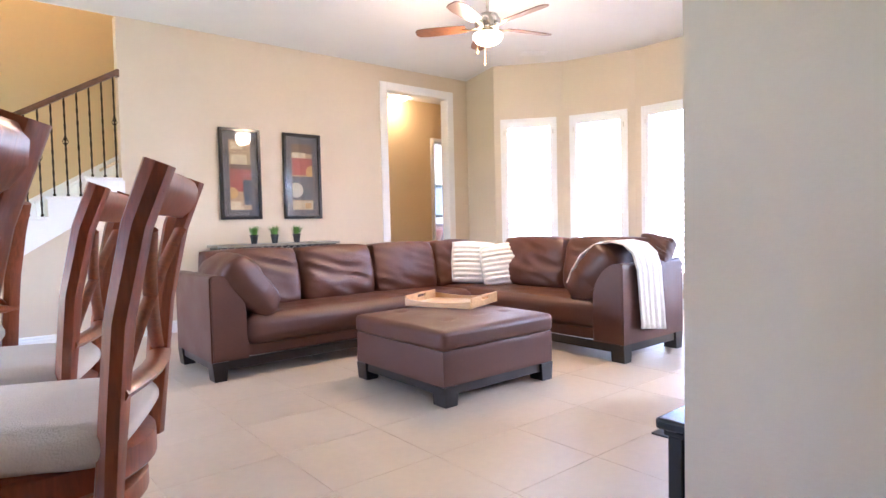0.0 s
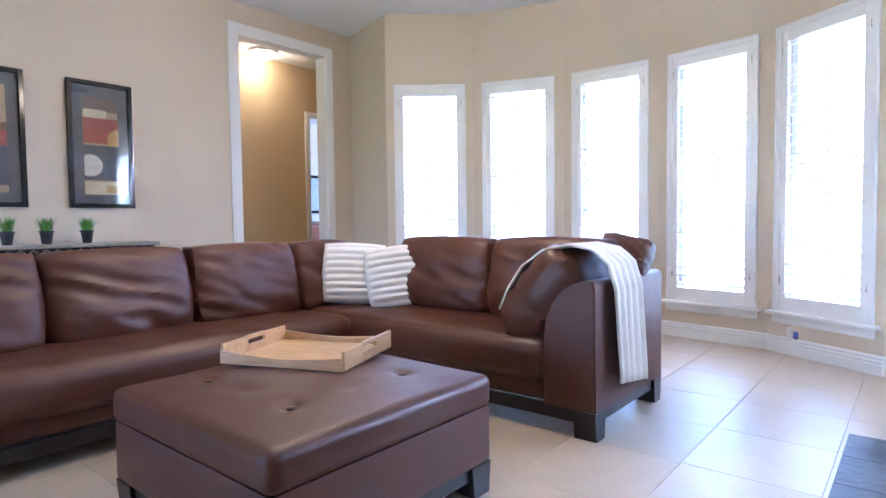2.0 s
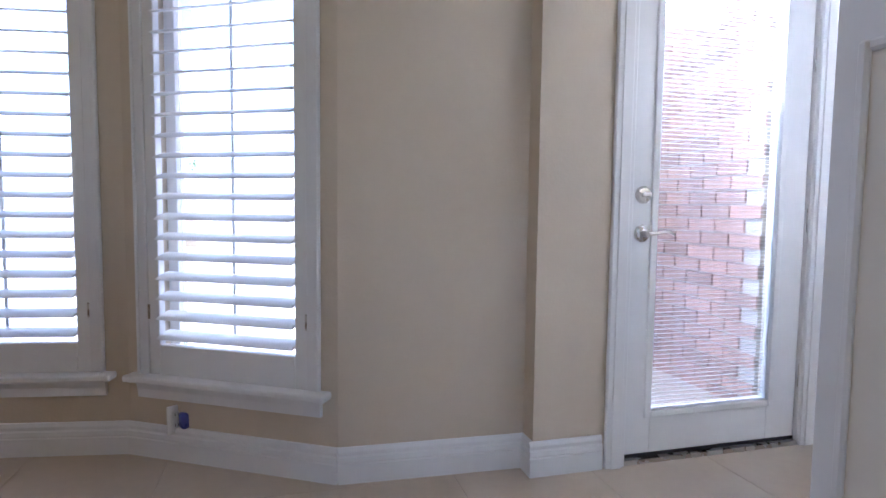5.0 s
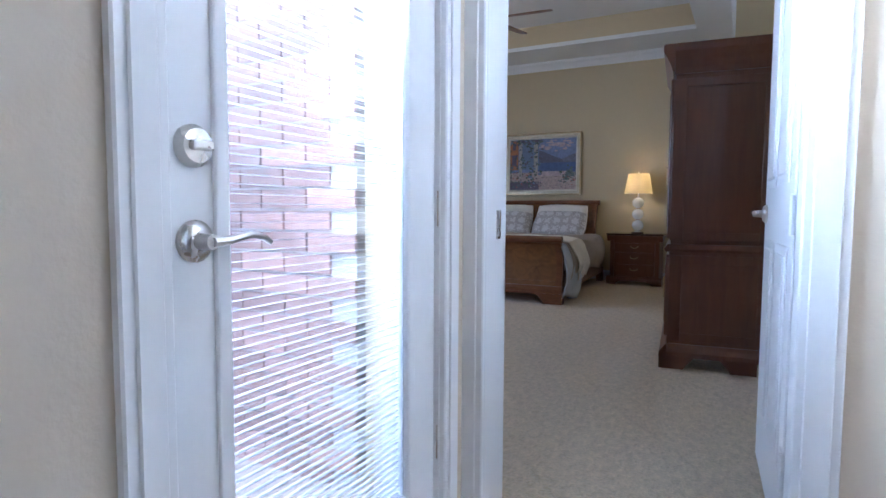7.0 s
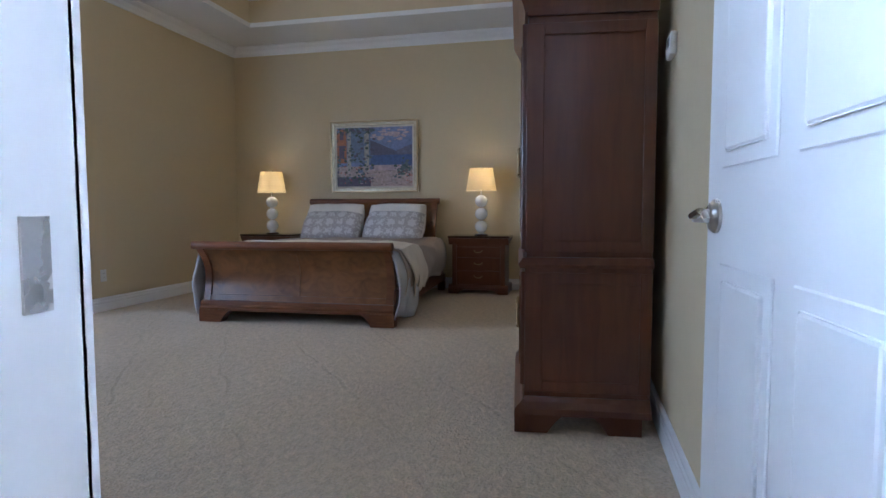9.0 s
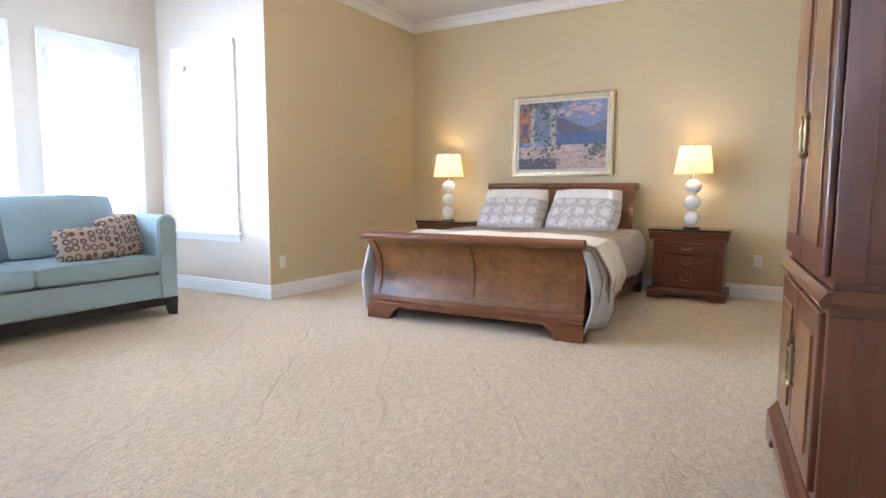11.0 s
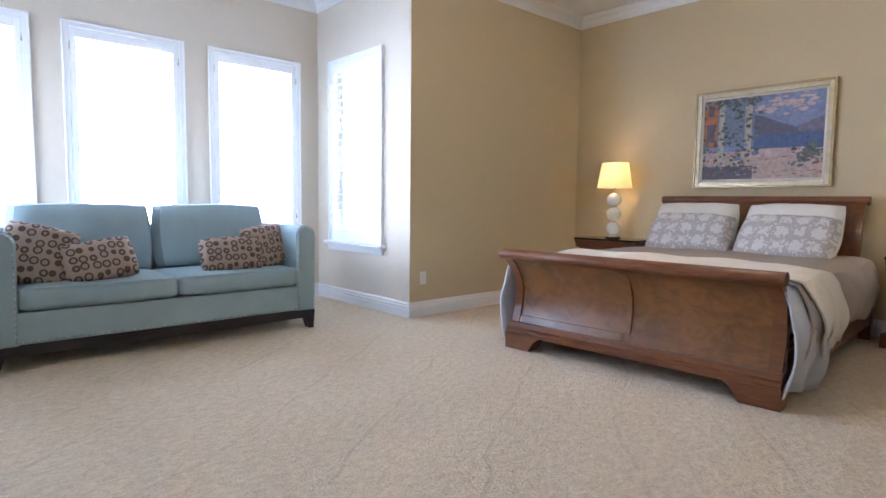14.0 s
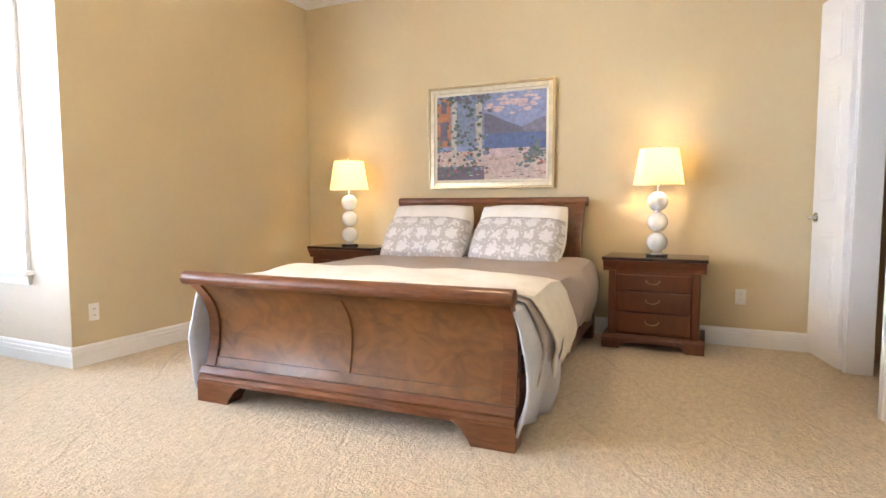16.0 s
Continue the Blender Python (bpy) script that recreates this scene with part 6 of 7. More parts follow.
def bail_pull(parent, x, y, z, w=0.09, s=1):
    h = part("drawer_pull", sweep(bmesh.new(), [(x - w / 2, y, z + 0.008), (x - w / 2, y + 0.018, z), (x - w / 3, y + 0.022, z - 0.012), (x, y + 0.022, z - 0.018), (x + w / 3, y + 0.022, z - 0.012), (x + w / 2, y + 0.018, z), (x + w / 2, y, z + 0.008)], 0.0042, 8), BRASS, parent, "antique brass bail pull", smooth=True)
    return h


def nightstand():
    e = thing("nightstand", pose(-3.36, -2.445, 0), "cherry three-drawer nightstand with dark marble top and brass pulls", "nightstand", "pair of nightstands")
    w, d = 0.31, 0.40
    part("marble_top", cbox(-0.36, 0.36, 0, 0.43, 0.648, 0.672, 0.008, 3), MARBLE, e, "dark polished marble top")
    part("body", cbox(-w, w, 0.0, d - 0.012, 0.08, 0.60, 0.003, 1), CHERRY, e)
    prof = [(0, 0.57), (0.01, 0.57), (0.016, 0.595), (0.038, 0.63), (0.042, 0.647), (0, 0.647)]
    part("cornice", prism(bmesh.new(), prof, 0.70, Matrix(((0, 1, 0, -0.35), (1, 0, 0, d - 0.015), (0, 0, 1, 0), (0, 0, 0, 1)))), CHERRY, e)
    for s in (-1, 1):
        bm = prism(bmesh.new(), prof, d, Matrix(((s, 0, 0, s * w), (0, 1, 0, 0), (0, 0, 1, 0), (0, 0, 0, 1))))
        bmesh.ops.recalc_face_normals(bm, faces=bm.faces[:])
        part("cornice", bm, CHERRY, e)
        part("corner_post", cbox(*sorted((s * w, s * (w - 0.05))), d - 0.02, d + 0.004, 0.09, 0.575, 0.006, 2), CHERRY, e)
    for k, (z0, z1) in enumerate(((0.43, 0.545), (0.275, 0.42), (0.12, 0.265))):
        dr = part("drawer", cbox(-w + 0.058, w - 0.058, d - 0.014, d + 0.004, z0, z1, 0.004, 2), CHERRY, e)
        bail_pull(dr, 0, d + 0.003, (z0 + z1) / 2 + 0.012)
    part("base_moulding", prism(bmesh.new(), [(0, 0.05), (0.04, 0.05), (0.036, 0.075), (0.012, 0.10), (0, 0.105)], 0.70, Matrix(((0, 1, 0, -0.35), (1, 0, 0, d - 0.01), (0, 0, 1, 0), (0, 0, 0, 1)))), CHERRY, e)
    for s in (-1, 1):
        pts = [(0, 0), (0.12, 0), (0.14, 0.03), (0.19, 0.05), (0, 0.05)]
        part("bracket_foot", prism(bmesh.new(), [(s * (0.35 - p), q) for p, q in pts], 0.05, Matrix.Translation((0, d - 0.02, 0))), CHERRY, e)
        part("side_plinth", cbox(*sorted((s * w, s * 0.348)), 0.0, d, 0.0, 0.10, 0.004, 1), CHERRY, e)
    return e


ns = nightstand()
copy_thing(ns, pose(-0.66, -2.445, 0))


def table_lamp():
    e = thing("table_lamp", pose(-3.365, -2.215, 0.672), "lit table lamp of stacked white ceramic balls with cream shade", "lamp", "pair of table lamps")
    part("foot", revolve(bmesh.new(), [(0.075, 0), (0.078, 0.004), (0.078, 0.02), (0.05, 0.026), (0.03, 0.034)], 28), CHROME, e, "chrome disc foot", smooth=True)
    for z in (0.105, 0.255, 0.405):
        part("ceramic_ball", revolve(bmesh.new(), [(0.002 + 0.072 * math.sin(math.pi * k / 14), z - 0.072 * math.cos(math.pi * k / 14)) for k in range(15)], 28), WHITE_CERAMIC, e, smooth=True)
        part("collar", revolve(bmesh.new(), [(0.024, z - 0.082), (0.026, z - 0.076), (0.024, z - 0.066)], 16), CHROME, e, smooth=True)
    part("stem", revolve(bmesh.new(), [(0.010, 0.47), (0.010, 0.60), (0.016, 0.602), (0.016, 0.64)], 12), CHROME, e, smooth=True)
    prof = [(0.178, 0.525), (0.136, 0.785), (0.134, 0.785), (0.176, 0.525)]
    bm = bmesh.new()
    n = 40
    rings = [[bm.verts.new((r * math.cos(2 * math.pi * i / n), r * math.sin(2 * math.pi * i / n), z)) for i in range(n)] for r, z in prof]
    for a, b in zip(rings, rings[1:] + rings[:1]):
        for i in range(n):
            bm.faces.new((a[i], a[(i + 1) % n], b[(i + 1) % n], b[i]))
    part("shade", bm, SHADE, e, "cream linen shade", smooth=True)
    part("bulb", revolve(bmesh.new(), [(0.008, 0.64), (0.018, 0.655), (0.03, 0.69), (0.022, 0.715), (0.004, 0.725)], 16), BULB, e, smooth=True)
    part("finial", revolve(bmesh.new(), [(0.004, 0.775), (0.010, 0.79), (0.012, 0.80), (0.004, 0.815)], 12), CHROME, e, smooth=True)
    bm = bmesh.new()
    for a in (0, 120, 240):
        sweep(bm, [(0, 0, 0.778), (0.134 * math.cos(radians(a)), 0.134 * math.sin(radians(a)), 0.778)], 0.002, 5)
    part("spider", bm, CHROME, e)
    return e


tl = table_lamp()
copy_thing(tl, pose(-0.65, -2.215, 0.672))
for x in (-3.365, -0.65):
    lamp("lamp_bulb", "POINT", (x, -2.215, 1.335), LAMP_W, WARM, 0.03)


# ---- painting over the bed ----
def painting():
    w, h = 1.165, 0.90
    e = thing("painting", pose(-1.957, Y_HEAD, 1.195), "framed seaside terrace painting in a champagne gilt frame", "painting")
    GILT = mat("champagne_gilt", (0.46, 0.40, 0.28), 0.35, metal=0.6, vary=0.2, scale=20)
    LINER = mat("cream_liner", (0.62, 0.57, 0.47), 0.6, vary=0.08, scale=20)
    bm = bmesh.new()
    f = 0.06
    for a in ((-w / 2, -w / 2 + f, 0, h), (w / 2 - f, w / 2, 0, h), (-w / 2 + f, w / 2 - f, 0, f), (-w / 2 + f, w / 2 - f, h - f, h)):
        box(bm, a[0], a[1], 0, 0.03, a[2], a[3], 0.006, 2)
    part("frame", bm, GILT, e)
    bm = bmesh.new()
    for a in ((-w / 2 - 0.0, -w / 2 + 0.022, 0, h), (w / 2 - 0.022, w / 2, 0, h), (-w / 2 + 0.022, w / 2 - 0.022, 0, 0.022), (-w / 2 + 0.022, w / 2 - 0.022, h - 0.022, h)):
        box(bm, a[0], a[1], 0.03, 0.042, a[2], a[3], 0.004, 1)
    part("frame_lip", bm, BRASS, e)
    bm = bmesh.new()
    for a in ((-w / 2 + f, -w / 2 + f + 0.02, f, h - f), (w / 2 - f - 0.02, w / 2 - f, f, h - f), (-w / 2 + f + 0.02, w / 2 - f - 0.02, f, f + 0.02), (-w / 2 + f + 0.02, w / 2 - f - 0.02, h - f - 0.02, h - f)):
        box(bm, a[0], a[1], 0.008, 0.02, a[2], a[3], 0.002, 1)
    part("liner", bm, LINER, e)
    x0, z0, cw, ch = w / 2 - f - 0.02, f + 0.02, w - 2 * f - 0.04, h - 2 * f - 0.04
    cols = {"sky": (0.20, 0.24, 0.42), "cloud": (0.50, 0.38, 0.40), "hill": (0.10, 0.10, 0.16), "hill2": (0.16, 0.15, 0.22), "sea": (0.07, 0.11, 0.26), "terrace": (0.46, 0.35, 0.31),
            "leaf": (0.05, 0.075, 0.055), "leaf2": (0.10, 0.13, 0.14), "column": (0.40, 0.36, 0.32), "orange": (0.38, 0.14, 0.06), "flower": (0.36, 0.08, 0.06), "shade": (0.10, 0.08, 0.12), "blue": (0.16, 0.20, 0.30)}
    ink = {k: flat("paint_" + k, c, 0.5, 0.35, 30) for k, c in cols.items()}
    layers = {}

    def shape(col, pts, lift):
        key = (col, lift)
        if key not in layers:
            layers[key] = bmesh.new()
        bm = layers[key]
        v = [bm.verts.new((x0 - max(0, min(1, u)) * cw, 0.008 + lift * 0.0006, z0 + max(0, min(1, t)) * ch)) for u, t in pts]
        bm.faces.new(v)

    def rect(col, a, b, c, d, lift):
        shape(col, [(a, c), (b, c), (b, d), (a, d)], lift)

    rnd = random.Random(5)

    def dab(col, u, t, r, lift, sq=1.0):
        n = 7
        shape(col, [(u + r * (0.7 + 0.5 * rnd.random()) * math.cos(k * 6.283 / n), t + sq * r * (0.7 + 0.5 * rnd.random()) * math.sin(k * 6.283 / n)) for k in range(n)], lift)

    rect("sky", 0, 1, 0.5, 1, 0)
    for i in range(46):
        dab("cloud", 0.72 + rnd.gauss(0, 0.13), 0.86 + rnd.gauss(0, 0.055), rnd.uniform(0.015, 0.05), 1 + i * 0.02, 0.5)
    shape("hill2", [(0.7, 0.5), (1, 0.5), (1, 0.70), (0.9, 0.66), (0.8, 0.60), (0.7, 0.56)], 3)
    shape("hill", [(0.40, 0.5), (0.84, 0.5), (0.78, 0.60), (0.70, 0.64), (0.60, 0.70), (0.50, 0.76), (0.40, 0.80)], 4)
    rect("sea", 0.35, 1, 0.33, 0.53, 5)
    rect("terrace", 0.0, 1, 0.0, 0.34, 6)
    rect("cloud", 0.42, 0.86, 0.27, 0.36, 7)
    rect("shade", 0.0, 0.45, 0.0, 0.16, 7.5)
    rect("orange", 0.0, 0.13, 0.40, 0.98, 8)
    rect("shade", 0.03, 0.10, 0.48, 0.70, 9)
    rect("shade", 0.04, 0.09, 0.80, 0.92, 9)
    rect("blue", 0.13, 0.45, 0.40, 1.0, 8)
    rect("column", 0.14, 0.19, 0.25, 0.98, 10)
    rect("column", 0.37, 0.43, 0.25, 1.0, 10)
    for i in range(230):
        u, t = rnd.uniform(0, 0.5), rnd.uniform(0.05, 1.0)
        dab(rnd.choice(("leaf", "leaf2", "blue", "leaf", "shade")), u, t if t < 0.55 or rnd.random() < 0.5 else 0.9 + 0.1 * rnd.random(), rnd.uniform(0.008, 0.026), 11 + i * 0.01)
    for i in range(90):
        dab(rnd.choice(("leaf", "leaf2", "leaf2")), 0.9 + rnd.gauss(0, 0.06), 0.28 + rnd.gauss(0, 0.07), rnd.uniform(0.008, 0.024), 11 + i * 0.01)
    for i in range(45):
        dab("flower", rnd.choice((rnd.uniform(0.02, 0.5), rnd.uniform(0.82, 1.0))), rnd.uniform(0.05, 0.35), rnd.uniform(0.005, 0.013), 14 + i * 0.01)
    for i in range(70):
        dab(rnd.choice(("cloud", "shade", "column")), rnd.uniform(0.3, 0.95), rnd.uniform(0.02, 0.26), rnd.uniform(0.01, 0.03), 14.5 + i * 0.01, 0.25)
    canvas = part("canvas", cbox(-cw / 2, cw / 2, 0.002, 0.0075, z0, z0 + ch), ink["sky"], e)
    byname = {}
    for (col, lift), bm in layers.items():
        byname.setdefault(col, []).append(bm)
    for col, bms in byname.items():
        out = bmesh.new()
        for bm in bms:
            me = bpy.data.meshes.new("tmp")
            bm.to_mesh(me)
            bm.free()
            out.from_mesh(me)
            bpy.data.meshes.remove(me)
        tagged(part("painted_area", out, ink[col], canvas), kind="stuff")


painting()


# ---- armoire ----
def armoire():
    # local: x along the front from the near end, y out of the front
    e = thing("armoire", pose(-4.24, 1.98, 0, 0, 0, -84.5), "tall cherry armoire with four panelled doors and brass hardware", "armoire")
    w, d = 0.90, 0.54
    part("lower_body", cbox(0, w, -d, 0, 0.11, 0.725, 0.004, 1), CHERRY, e)
    part("upper_body", cbox(0.008, w - 0.008, -d, -0.006, 0.765, 1.835, 0.004, 1), CHERRY, e)
    ring = [(0, 0.722), (0.022, 0.722), (0.03, 0.738), (0.022, 0.752), (0.01, 0.768), (0, 0.768)]
    base = [(0, 0.075), (0.045, 0.075), (0.042, 0.105), (0.02, 0.13), (0.008, 0.15), (0, 0.15)]
    top = [(0, 1.795), (0.010, 1.795), (0.018, 1.825), (0.035, 1.865), (0.06, 1.91), (0.065, 1.92), (0.065, 1.957), (0, 1.957)]
    for nm, prof in (("waist_moulding", ring), ("base_moulding", base), ("crown_moulding", top)):
        q = max(p for p, _ in prof)
        bm = prism(bmesh.new(), prof, w + 2 * q, Matrix(((0, 1, 0, -q), (1, 0, 0, -0.001), (0, 0, 1, 0), (0, 0, 0, 1))))
        part(nm, bm, CHERRY, e)
        for s, x in ((-1, 0), (1, w)):
            bm = prism(bmesh.new(), prof, d, Matrix(((s, 0, 0, x), (0, 1, 0, -d), (0, 0, 1, 0), (0, 0, 0, 1))))
            bmesh.ops.recalc_face_normals(bm, faces=bm.faces[:])
            part(nm, bm, CHERRY, e)
    part("top_board", cbox(-0.06, w + 0.06, -d, 0.06, 1.956, 1.966, 0.003, 1), CHERRY, e)
    for x in (0.0, w):
        s = 1 if x == 0 else -1
        for z0, z1 in ((0.17, 0.70), (0.79, 1.765)):
            # side panels, framed
            bm = bmesh.new()
            xs = sorted((x, x - s * 0.006))
            for a in ((-d, -d + 0.05, z0, z1), (-0.075, 0.0, z0, z1), (-d + 0.05, -0.075, z0, z0 + 0.05), (-d + 0.05, -0.075, z1 - 0.05, z1)):
                box(bm, xs[0], xs[1], a[0], a[1], a[2], a[3], 0.002, 1)
            part("side_frame", bm, CHERRY, e)
    for k in range(2):
        x0 = 0.03 + k * 0.425
        for z0, z1 in ((0.19, 0.70), (0.80, 1.775)):
            dr = part("door", cbox(x0, x0 + 0.415, -0.004, 0.018, z0, z1, 0.004, 1), CHERRY, e)
            part("door_panel", cbox(x0 + 0.07, x0 + 0.345, 0.016, 0.024, z0 + 0.075, z1 - 0.075, 0.007, 1), BURL, dr)
            hx = x0 + (0.37 if k == 0 else 0.045)
            zc = z0 + (z1 - z0) * (0.5 if z0 < 0.5 else 0.42)
            bm = revolve(bmesh.new(), [(0.006, -0.07), (0.012, -0.06), (0.005, -0.045), (0.009, -0.03), (0.006, 0.0), (0.010, 0.02), (0.005, 0.04), (0.012, 0.06), (0.004, 0.075)], 12, Matrix.Translation((hx, 0.030, zc)))
            part("door_handle", bm, BRASS, dr, "turned brass handle", smooth=True)
            part("escutcheon", cbox(hx - 0.010, hx + 0.010, 0.017, 0.022, zc - 0.10, zc + 0.10, 0.004, 2), BRASS, dr)
    for x, s in ((-0.045, 1), (w + 0.045, -1)):
        pts = [(0, 0), (0.16, 0), (0.18, 0.03), (0.24, 0.075), (0, 0.075)]
        part("bracket_foot", prism(bmesh.new(), [(x + s * p, q) for p, q in pts], 0.05, Matrix.Translation((0, -0.008, 0))), CHERRY, e)
        bm = prism(bmesh.new(), [(0, 0), (0.14, 0), (0.16, 0.03), (0.2, 0.075), (d - 0.2, 0.075), (d - 0.16, 0.03), (d - 0.14, 0), (d, 0)][::1] + [(d, 0.08), (0, 0.08)], 0.04, Matrix(((0, s, 0, x), (1, 0, 0, -d + 0.04), (0, 0, 1, 0), (0, 0, 0, 1))))
        bmesh.ops.recalc_face_normals(bm, faces=bm.faces[:])
        part("side_plinth", bm, CHERRY, e)


armoire()
e = thing("thermostat", pose(X_WEST, 2.02, 1.625, 0, 0, -90), "white thermostat mounted on the bedroom wall", "thermostat")
part("case", cbox(-0.06, 0.06, 0, 0.026, -0.045, 0.045, 0.008, 2), PLASTIC, e)
part("display", cbox(-0.035, 0.035, 0.026, 0.0275, -0.005, 0.03), flat("grey_display", (0.25, 0.28, 0.26), 0.2), e)


# ---- dresser ----
def dresser():
    # local: x along the front, y out of the front
    e = thing("dresser", pose(-1.264, 3.846, 0, 0, 0, 176.1), "cherry dresser with dark marble top and brass bail pulls", "dresser")
    w, d = 1.68, 0.47
    part("marble_top", cbox(-0.05, w + 0.06, 0, d + 0.075, 0.875, 0.90, 0.009, 3), MARBLE, e, "dark polished marble top")
    part("body", cbox(0, w, 0, d, 0.10, 0.875, 0.003, 1), CHERRY, e)
    frieze = [(0, 0.70), (0.012, 0.70), (0.014, 0.715), (0.010, 0.725), (0.016, 0.76), (0.035, 0.815), (0.055, 0.85), (0.06, 0.874), (0, 0.874)]
    part("frieze", prism(bmesh.new(), frieze, w + 0.10, Matrix(((0, 1, 0, -0.05), (1, 0, 0, d), (0, 0, 1, 0), (0, 0, 0, 1)))), CHERRY, e)
    bm = prism(bmesh.new(), frieze, d + 0.01, Matrix(((1, 0, 0, w), (0, 1, 0, 0), (0, 0, 1, 0), (0, 0, 0, 1))))
    part("frieze", bm, CHERRY, e)
    part("side_panel", cbox(w - 0.002, w + 0.008, 0.08, d - 0.06, 0.18, 0.68, 0.003, 1), CHERRY, e)
    part("corner_post", cbox(w - 0.045, w + 0.010, d - 0.045, d + 0.006, 0.15, 0.70, 0.006, 2), CHERRY, e)
    part("corner_post", cbox(-0.010, 0.045, d - 0.045, d + 0.006, 0.15, 0.70, 0.006, 2), CHERRY, e)
    for i in range(3):
        x0 = 0.06 + i * 0.523
        for z0, z1, knob in ((0.73, 0.86, True), (0.525, 0.69, False), (0.345, 0.51, False), (0.165, 0.33, False)):
            y = d + (0.02 if knob else 0.0)
            dr = part("drawer", cbox(x0, x0 + 0.513, y - 0.012, y + 0.010, z0, z1, 0.004, 2), CHERRY, e)
            for q in (0.13, 0.383):
                if knob:
                    part("knob", revolve(bmesh.new(), [(0.006, 0), (0.006, 0.012), (0.014, 0.022), (0.012, 0.03), (0.003, 0.033)], 14, Matrix.Translation((x0 + q, y + 0.012, (z0 + z1) / 2 + 0.03)) @ pose(0, 0, 0, -90, 0, 0)), BRASS, dr, smooth=True)
                else:
                    bail_pull(dr, x0 + q, y + 0.010, (z0 + z1) / 2 + 0.012, 0.075)
                    for s in (-1, 1):
                        part("pull_rosette", revolve(bmesh.new(), [(0.013, 0), (0.010, 0.006), (0.004, 0.009)], 12, Matrix.Translation((x0 + q + s * 0.0375, y + 0.010, (z0 + z1) / 2 + 0.020)) @ pose(0, 0, 0, -90, 0, 0)), BRASS, dr, smooth=True)
    part("base_moulding", prism(bmesh.new(), [(0, 0.07), (0.05, 0.07), (0.046, 0.11), (0.02, 0.14), (0, 0.15)], w + 0.08, Matrix(((0, 1, 0, -0.04), (1, 0, 0, d - 0.001), (0, 0, 1, 0), (0, 0, 0, 1)))), CHERRY, e)
    for x, s in ((-0.04, 1), (w + 0.04, -1)):
        part("bracket_foot", prism(bmesh.new(), [(x + s * p, q) for p, q in [(0, 0), (0.16, 0), (0.18, 0.03), (0.24, 0.07), (0, 0.07)]], 0.06, Matrix.Translation((0, d - 0.01, 0))), CHERRY, e)
        part("side_plinth", cbox(*sorted((x, x + s * 0.04)), 0, d, 0, 0.12, 0.004, 1), CHERRY, e)


dresser()


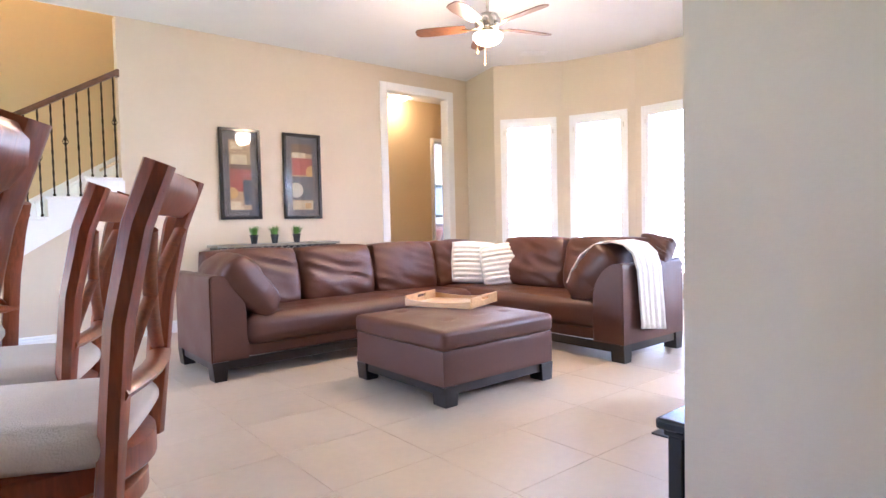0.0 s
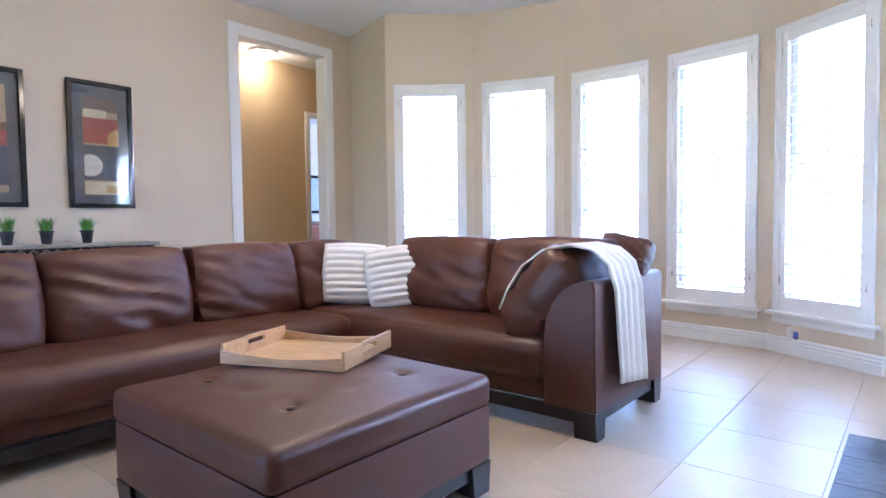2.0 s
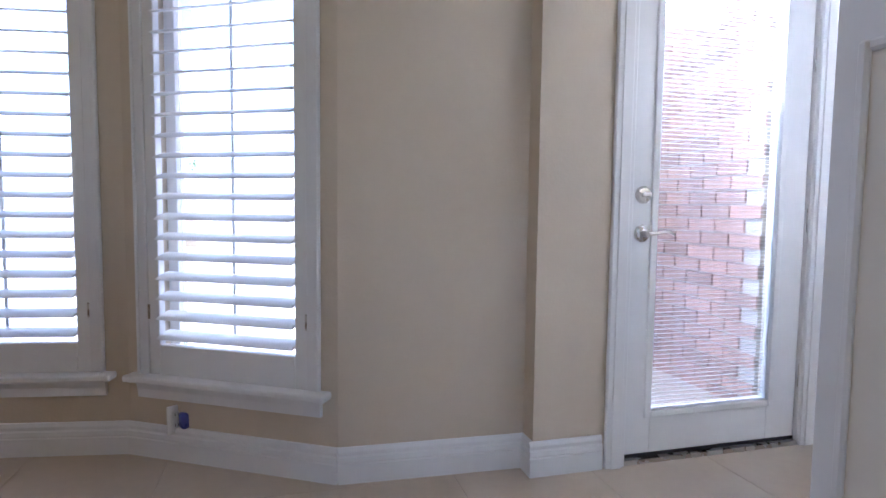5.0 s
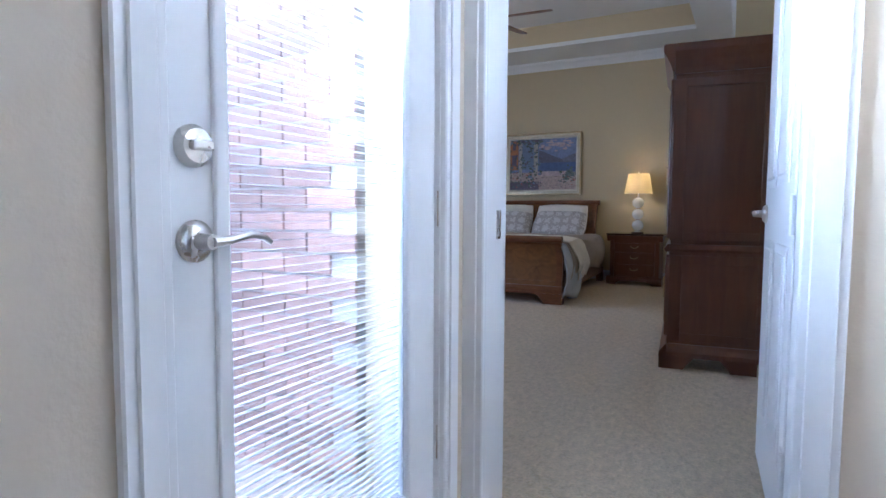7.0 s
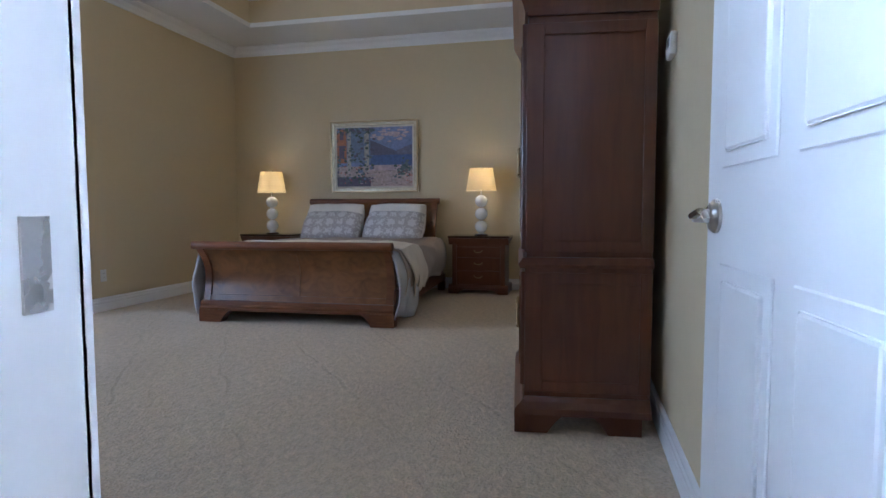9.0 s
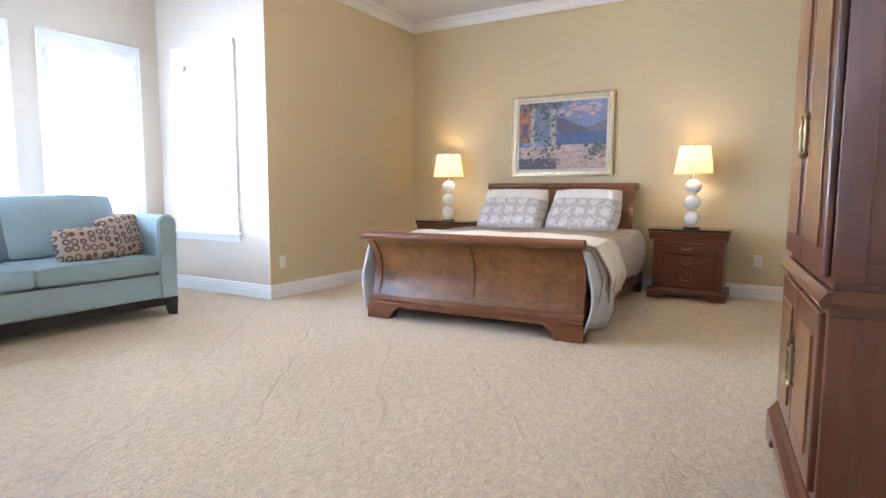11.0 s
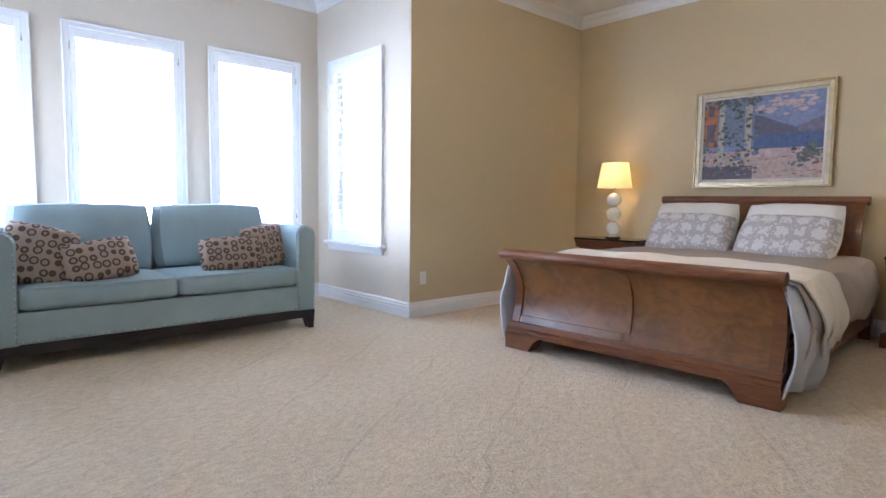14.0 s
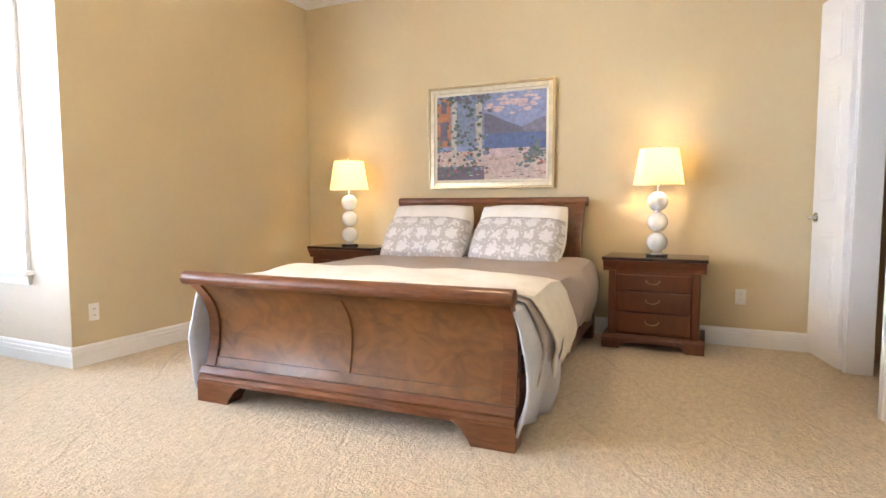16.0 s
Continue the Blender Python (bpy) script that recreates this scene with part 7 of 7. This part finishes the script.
# ---- aqua sofa ----
def aqua_sofa():
    # local: x along the front, y back toward the window
    e = thing("aqua_sofa", pose(0.18, 2.94, 0, 0, 0, -90), "pale aqua fabric sofa with nailhead trim and dark tapered legs", "sofa")
    w, d = 2.10, 0.90
    part("seat_base", soft_box(0.01, w - 0.01, 0.012, d - 0.02, 0.15, 0.35, 0.018, 8), AQUA, e, smooth=True)
    for x0, x1 in ((0.0, 0.15), (w - 0.15, w)):
        out = []
        for a in range(0, 181, 20):
            out.append(((x0 + x1) / 2 + 0.083 * math.cos(radians(a)), 0.752 + 0.078 * math.sin(radians(a))))
        bm = prism(bmesh.new(), [(x0, 0.15), (x1, 0.15)] + out, d - 0.08, Matrix.Translation((0, 0, 0)))
        bmesh.ops.bevel(bm, geom=[q for q in bm.edges if abs(q.verts[0].co.y - q.verts[1].co.y) < 1e-5 and q.verts[0].co.y < 0.01], offset=0.012, segments=3, affect="EDGES")
        arm = part("armrest", bm, AQUA, e, smooth=True)
        bm = bmesh.new()
        k = []
        for z in range(16):
            k += [(x0 + 0.012, 0.175 + z * 0.037), (x1 - 0.012, 0.175 + z * 0.037)]
        for a in range(15, 180, 15):
            k.append(((x0 + x1) / 2 + 0.068 * math.cos(radians(a)), 0.752 + 0.064 * math.sin(radians(a))))
        for x, z in k:
            revolve(bm, [(0.0055, 0.0), (0.004, 0.003), (0.001, 0.004)], 6, Matrix.Translation((x, -0.001, z)) @ pose(0, 0, 0, 90, 0, 0))
        part("nailheads", bm, NICKEL, arm, smooth=True)
    bm = bmesh.new()
    for i in range(56):
        revolve(bm, [(0.0055, 0.0), (0.004, 0.003), (0.001, 0.004)], 6, Matrix.Translation((0.02 + i * 0.0375, 0.010, 0.17)) @ pose(0, 0, 0, 90, 0, 0))
    part("nailheads", bm, NICKEL, e, smooth=True)
    part("back_frame", soft_box(0.0, w, d - 0.20, d, 0.15, 0.83, 0.05, 10), AQUA, e, smooth=True)
    for k in range(2):
        x0 = 0.155 + k * 0.897
        c = part("seat_cushion", soft_box(x0, x0 + 0.893, -0.01, d - 0.25, 0.355, 0.50, 0.035, 14, 0.014, 0.004, k * 5.0), AQUA, e, smooth=True)
        bm = sweep(bmesh.new(), [(x0 + 0.02, -0.016, 0.488), (x0 + 0.45, -0.026, 0.494), (x0 + 0.873, -0.016, 0.488)], 0.005, 6)
        part("piping", bm, AQUA, c)
        part("back_cushion", cushion(0.90, 0.52, 0.24, 0.008, 3.0 + k, n=22, power=0.26, m=Matrix.Translation((x0 + 0.447, d - 0.29, 0.735)) @ pose(0, 0, 0, -10, 0, 0)), AQUA, e, smooth=True)
    part("plinth", cbox(0.03, w - 0.03, 0.02, 0.05, 0.085, 0.152, 0.004, 1), DARKWOOD, e)
    part("plinth", cbox(0.0, 0.03, 0.05, d - 0.05, 0.085, 0.152, 0.004, 1), DARKWOOD, e)
    part("plinth", cbox(w - 0.03, w, 0.05, d - 0.05, 0.085, 0.152, 0.004, 1), DARKWOOD, e)
    for x, s in ((0.0, 1), (w, -1)):
        for y in (0.005, d - 0.075):
            part("leg", prism(bmesh.new(), [(x + s * p, q) for p, q in [(0.012, 0), (0.05, 0), (0.085, 0.10), (0.085, 0.15), (0, 0.15)]], 0.07, Matrix.Translation((0, y, 0))), DARKWOOD, e)


aqua_sofa()
for y, z, hh, ww, x, rz, ry, rx in ((2.66, 0.665, 0.40, 0.42, 0.42, -108, 14, -20), (2.33, 0.620, 0.29, 0.44, 0.33, -84, -8, -24), (1.45, 0.615, 0.28, 0.46, 0.36, -96, -2, -24), (1.13, 0.655, 0.36, 0.40, 0.46, -74, -6, -18)):
    ob = part("patterned_pillow", cushion(ww, hh, 0.15, 0.006, y, n=18), RINGS, smooth=True)
    ob.matrix_basis = pose(x, y, z, rx, ry, rz)
    tagged(ob, "brown and tan cushion with woven rings on the aqua sofa", "pillow", "ringed cushions on the aqua sofa")


# ---- garden beyond the windows ----
def tree(x, y, h, seed):
    rnd = random.Random(seed)
    e = thing("garden_tree", pose(x, y, -0.25), "leafy green garden tree standing on the lawn", "tree", "garden trees")
    bm = sweep(bmesh.new(), [(0, 0, 0), (0.05, 0.03, h * 0.25), (-0.04, 0.05, h * 0.5), (0.02, 0, h * 0.8)], lambda t: 0.14 * (1 - 0.75 * t), 8)
    for k in range(9):
        a, z = rnd.uniform(0, 6.28), h * rnd.uniform(0.35, 0.75)
        sweep(bm, [(0, 0, z), (math.cos(a) * h * 0.14, math.sin(a) * h * 0.14, z + h * 0.10), (math.cos(a) * h * 0.26, math.sin(a) * h * 0.26, z + h * 0.17)], lambda t: 0.04 * (1 - 0.7 * t), 6)
    part("trunk", bm, BARK, e)
    verts, faces = [], []
    clumps = [(rnd.gauss(0, h * 0.16), rnd.gauss(0, h * 0.16), h * rnd.uniform(0.42, 1.0), h * rnd.uniform(0.07, 0.14)) for _ in range(26)]
    for cx, cy, cz, r in clumps:
        for _ in range(75):
            p = Vector((rnd.gauss(0, 0.55), rnd.gauss(0, 0.55), rnd.gauss(0, 0.45))) * r + Vector((cx, cy, cz))
            u = Vector((rnd.uniform(-1, 1), rnd.uniform(-1, 1), rnd.uniform(-1, 1))).normalized() * 0.09
            v = u.cross(Vector((rnd.uniform(-1, 1), rnd.uniform(-1, 1), rnd.uniform(-1, 1)))).normalized() * 0.045
            i = len(verts)
            verts += [p - u, p + v, p + u, p - v]
            faces.append((i, i + 1, i + 2, i + 3))
    me = bpy.data.meshes.new("crown")
    me.from_pydata(verts, [], faces)
    me.materials.append(LEAF)
    ob = new("crown", me)
    ob.parent = e


for i, (x, y, h) in enumerate(((17, 2.5, 3.2), (19, 9.0, 3.0), (26, -6, 3.6))):
    tree(x, y, h, i)

e = thing("garden_fence", pose(11, -14, -0.25), "weathered wooden board fence along the garden edge", "fence")
bd = part("board", cbox(-0.012, 0.012, 0, 0.142, 0, 1.75), FENCEWOOD, e)
for i in range(1, 230):
    shared("board", bd, pose(0, i * 0.15, 0), e)
for z in (0.35, 1.4):
    part("rail", cbox(0.012, 0.05, 0, 34.5, z, z + 0.09), FENCEWOOD, e)

# brick skin on the outer wall of the bedroom, beside the patio door
e = thing("brick_wall", pose(-3.50, 4.21, -0.25), "red brick outer wall beside the patio door", "wall", kind="structure")
part("mortar", cbox(0, 5.3, -0.09, -0.012, 0, 3.75), MORTAR, e)
b0 = None
far = bmesh.new()
for r in range(48):
    for c in range(24):
        x, z = c * 0.213 + (0.106 if r % 2 else 0.0), 0.005 + r * 0.0762
        if r < 36 and c < 8:
            if b0 is None:
                b0 = part("brick", cbox(0.0, 0.203, -0.06, 0, 0, 0.066), BRICK, e)
                b0.matrix_basis = pose(x, 0, z)
            else:
                shared("brick", b0, pose(x, 0, z), e)
        else:
            box(far, x, x + 0.203, -0.06, 0, z, z + 0.066)
tagged(part("bricks_far", far, BRICK, e), kind="stuff")

# ---- floor tiles, last ----
e = thing("floor_tiles", pose(0, 0, 0), "large cream ceramic floor tiles with thin grey joints", "floor", kind="structure")
TX, TY = 0.56, 0.53
t0 = None
rest = bmesh.new()
for i in range(-16, 6):
    for j in range(-6, 13):
        x, y = -5.35 + i * TX, 7.06 + j * TY
        if y < 4.25 - TY or y > 13.2 or x > -2.7:
            continue
        ya, yb = max(y, 4.244), min(y + TY, 13.2)
        if -9.9 < x < -3.3 and 5.0 < y < 11.7:
            if t0 is None:
                t0 = part("tile", cbox(0.0010, TX - 0.0010, 0.0010, TY - 0.0010, -0.008, 0.0, 0.0012, 1), TILE, e)
                t0.matrix_basis = pose(x, y, 0)
            else:
                shared("tile", t0, pose(x, y, 0), e)
        elif yb - ya > 0.02:
            box(rest, x + 0.0010, x + TX - 0.0010, ya + 0.0010, yb - 0.0010, -0.008, 0.0)
tagged(part("tiles_far", rest, TILE, e), kind="stuff")

# set the living room's wing against the bedroom
bpy.context.view_layer.update()
for ob in [o for o in scene.objects if o.parent is None and o is not cam]:
    if ob.name.split("_")[0].split(".")[0] in ("ground", "pavement", "garden", "sun"):
        continue
    parts = [q for q in [ob, *ob.children] if q.type == "MESH"]
    spots = [q.matrix_world @ Vector(c) for q in parts for c in q.bound_box] or [ob.matrix_world.translation]
    mid = sum(spots, Vector()) / len(spots)
    if mid.y > 4.3 or mid.x < -7.0:
        ob.matrix_basis = Matrix.Translation(WING) @ ob.matrix_basis
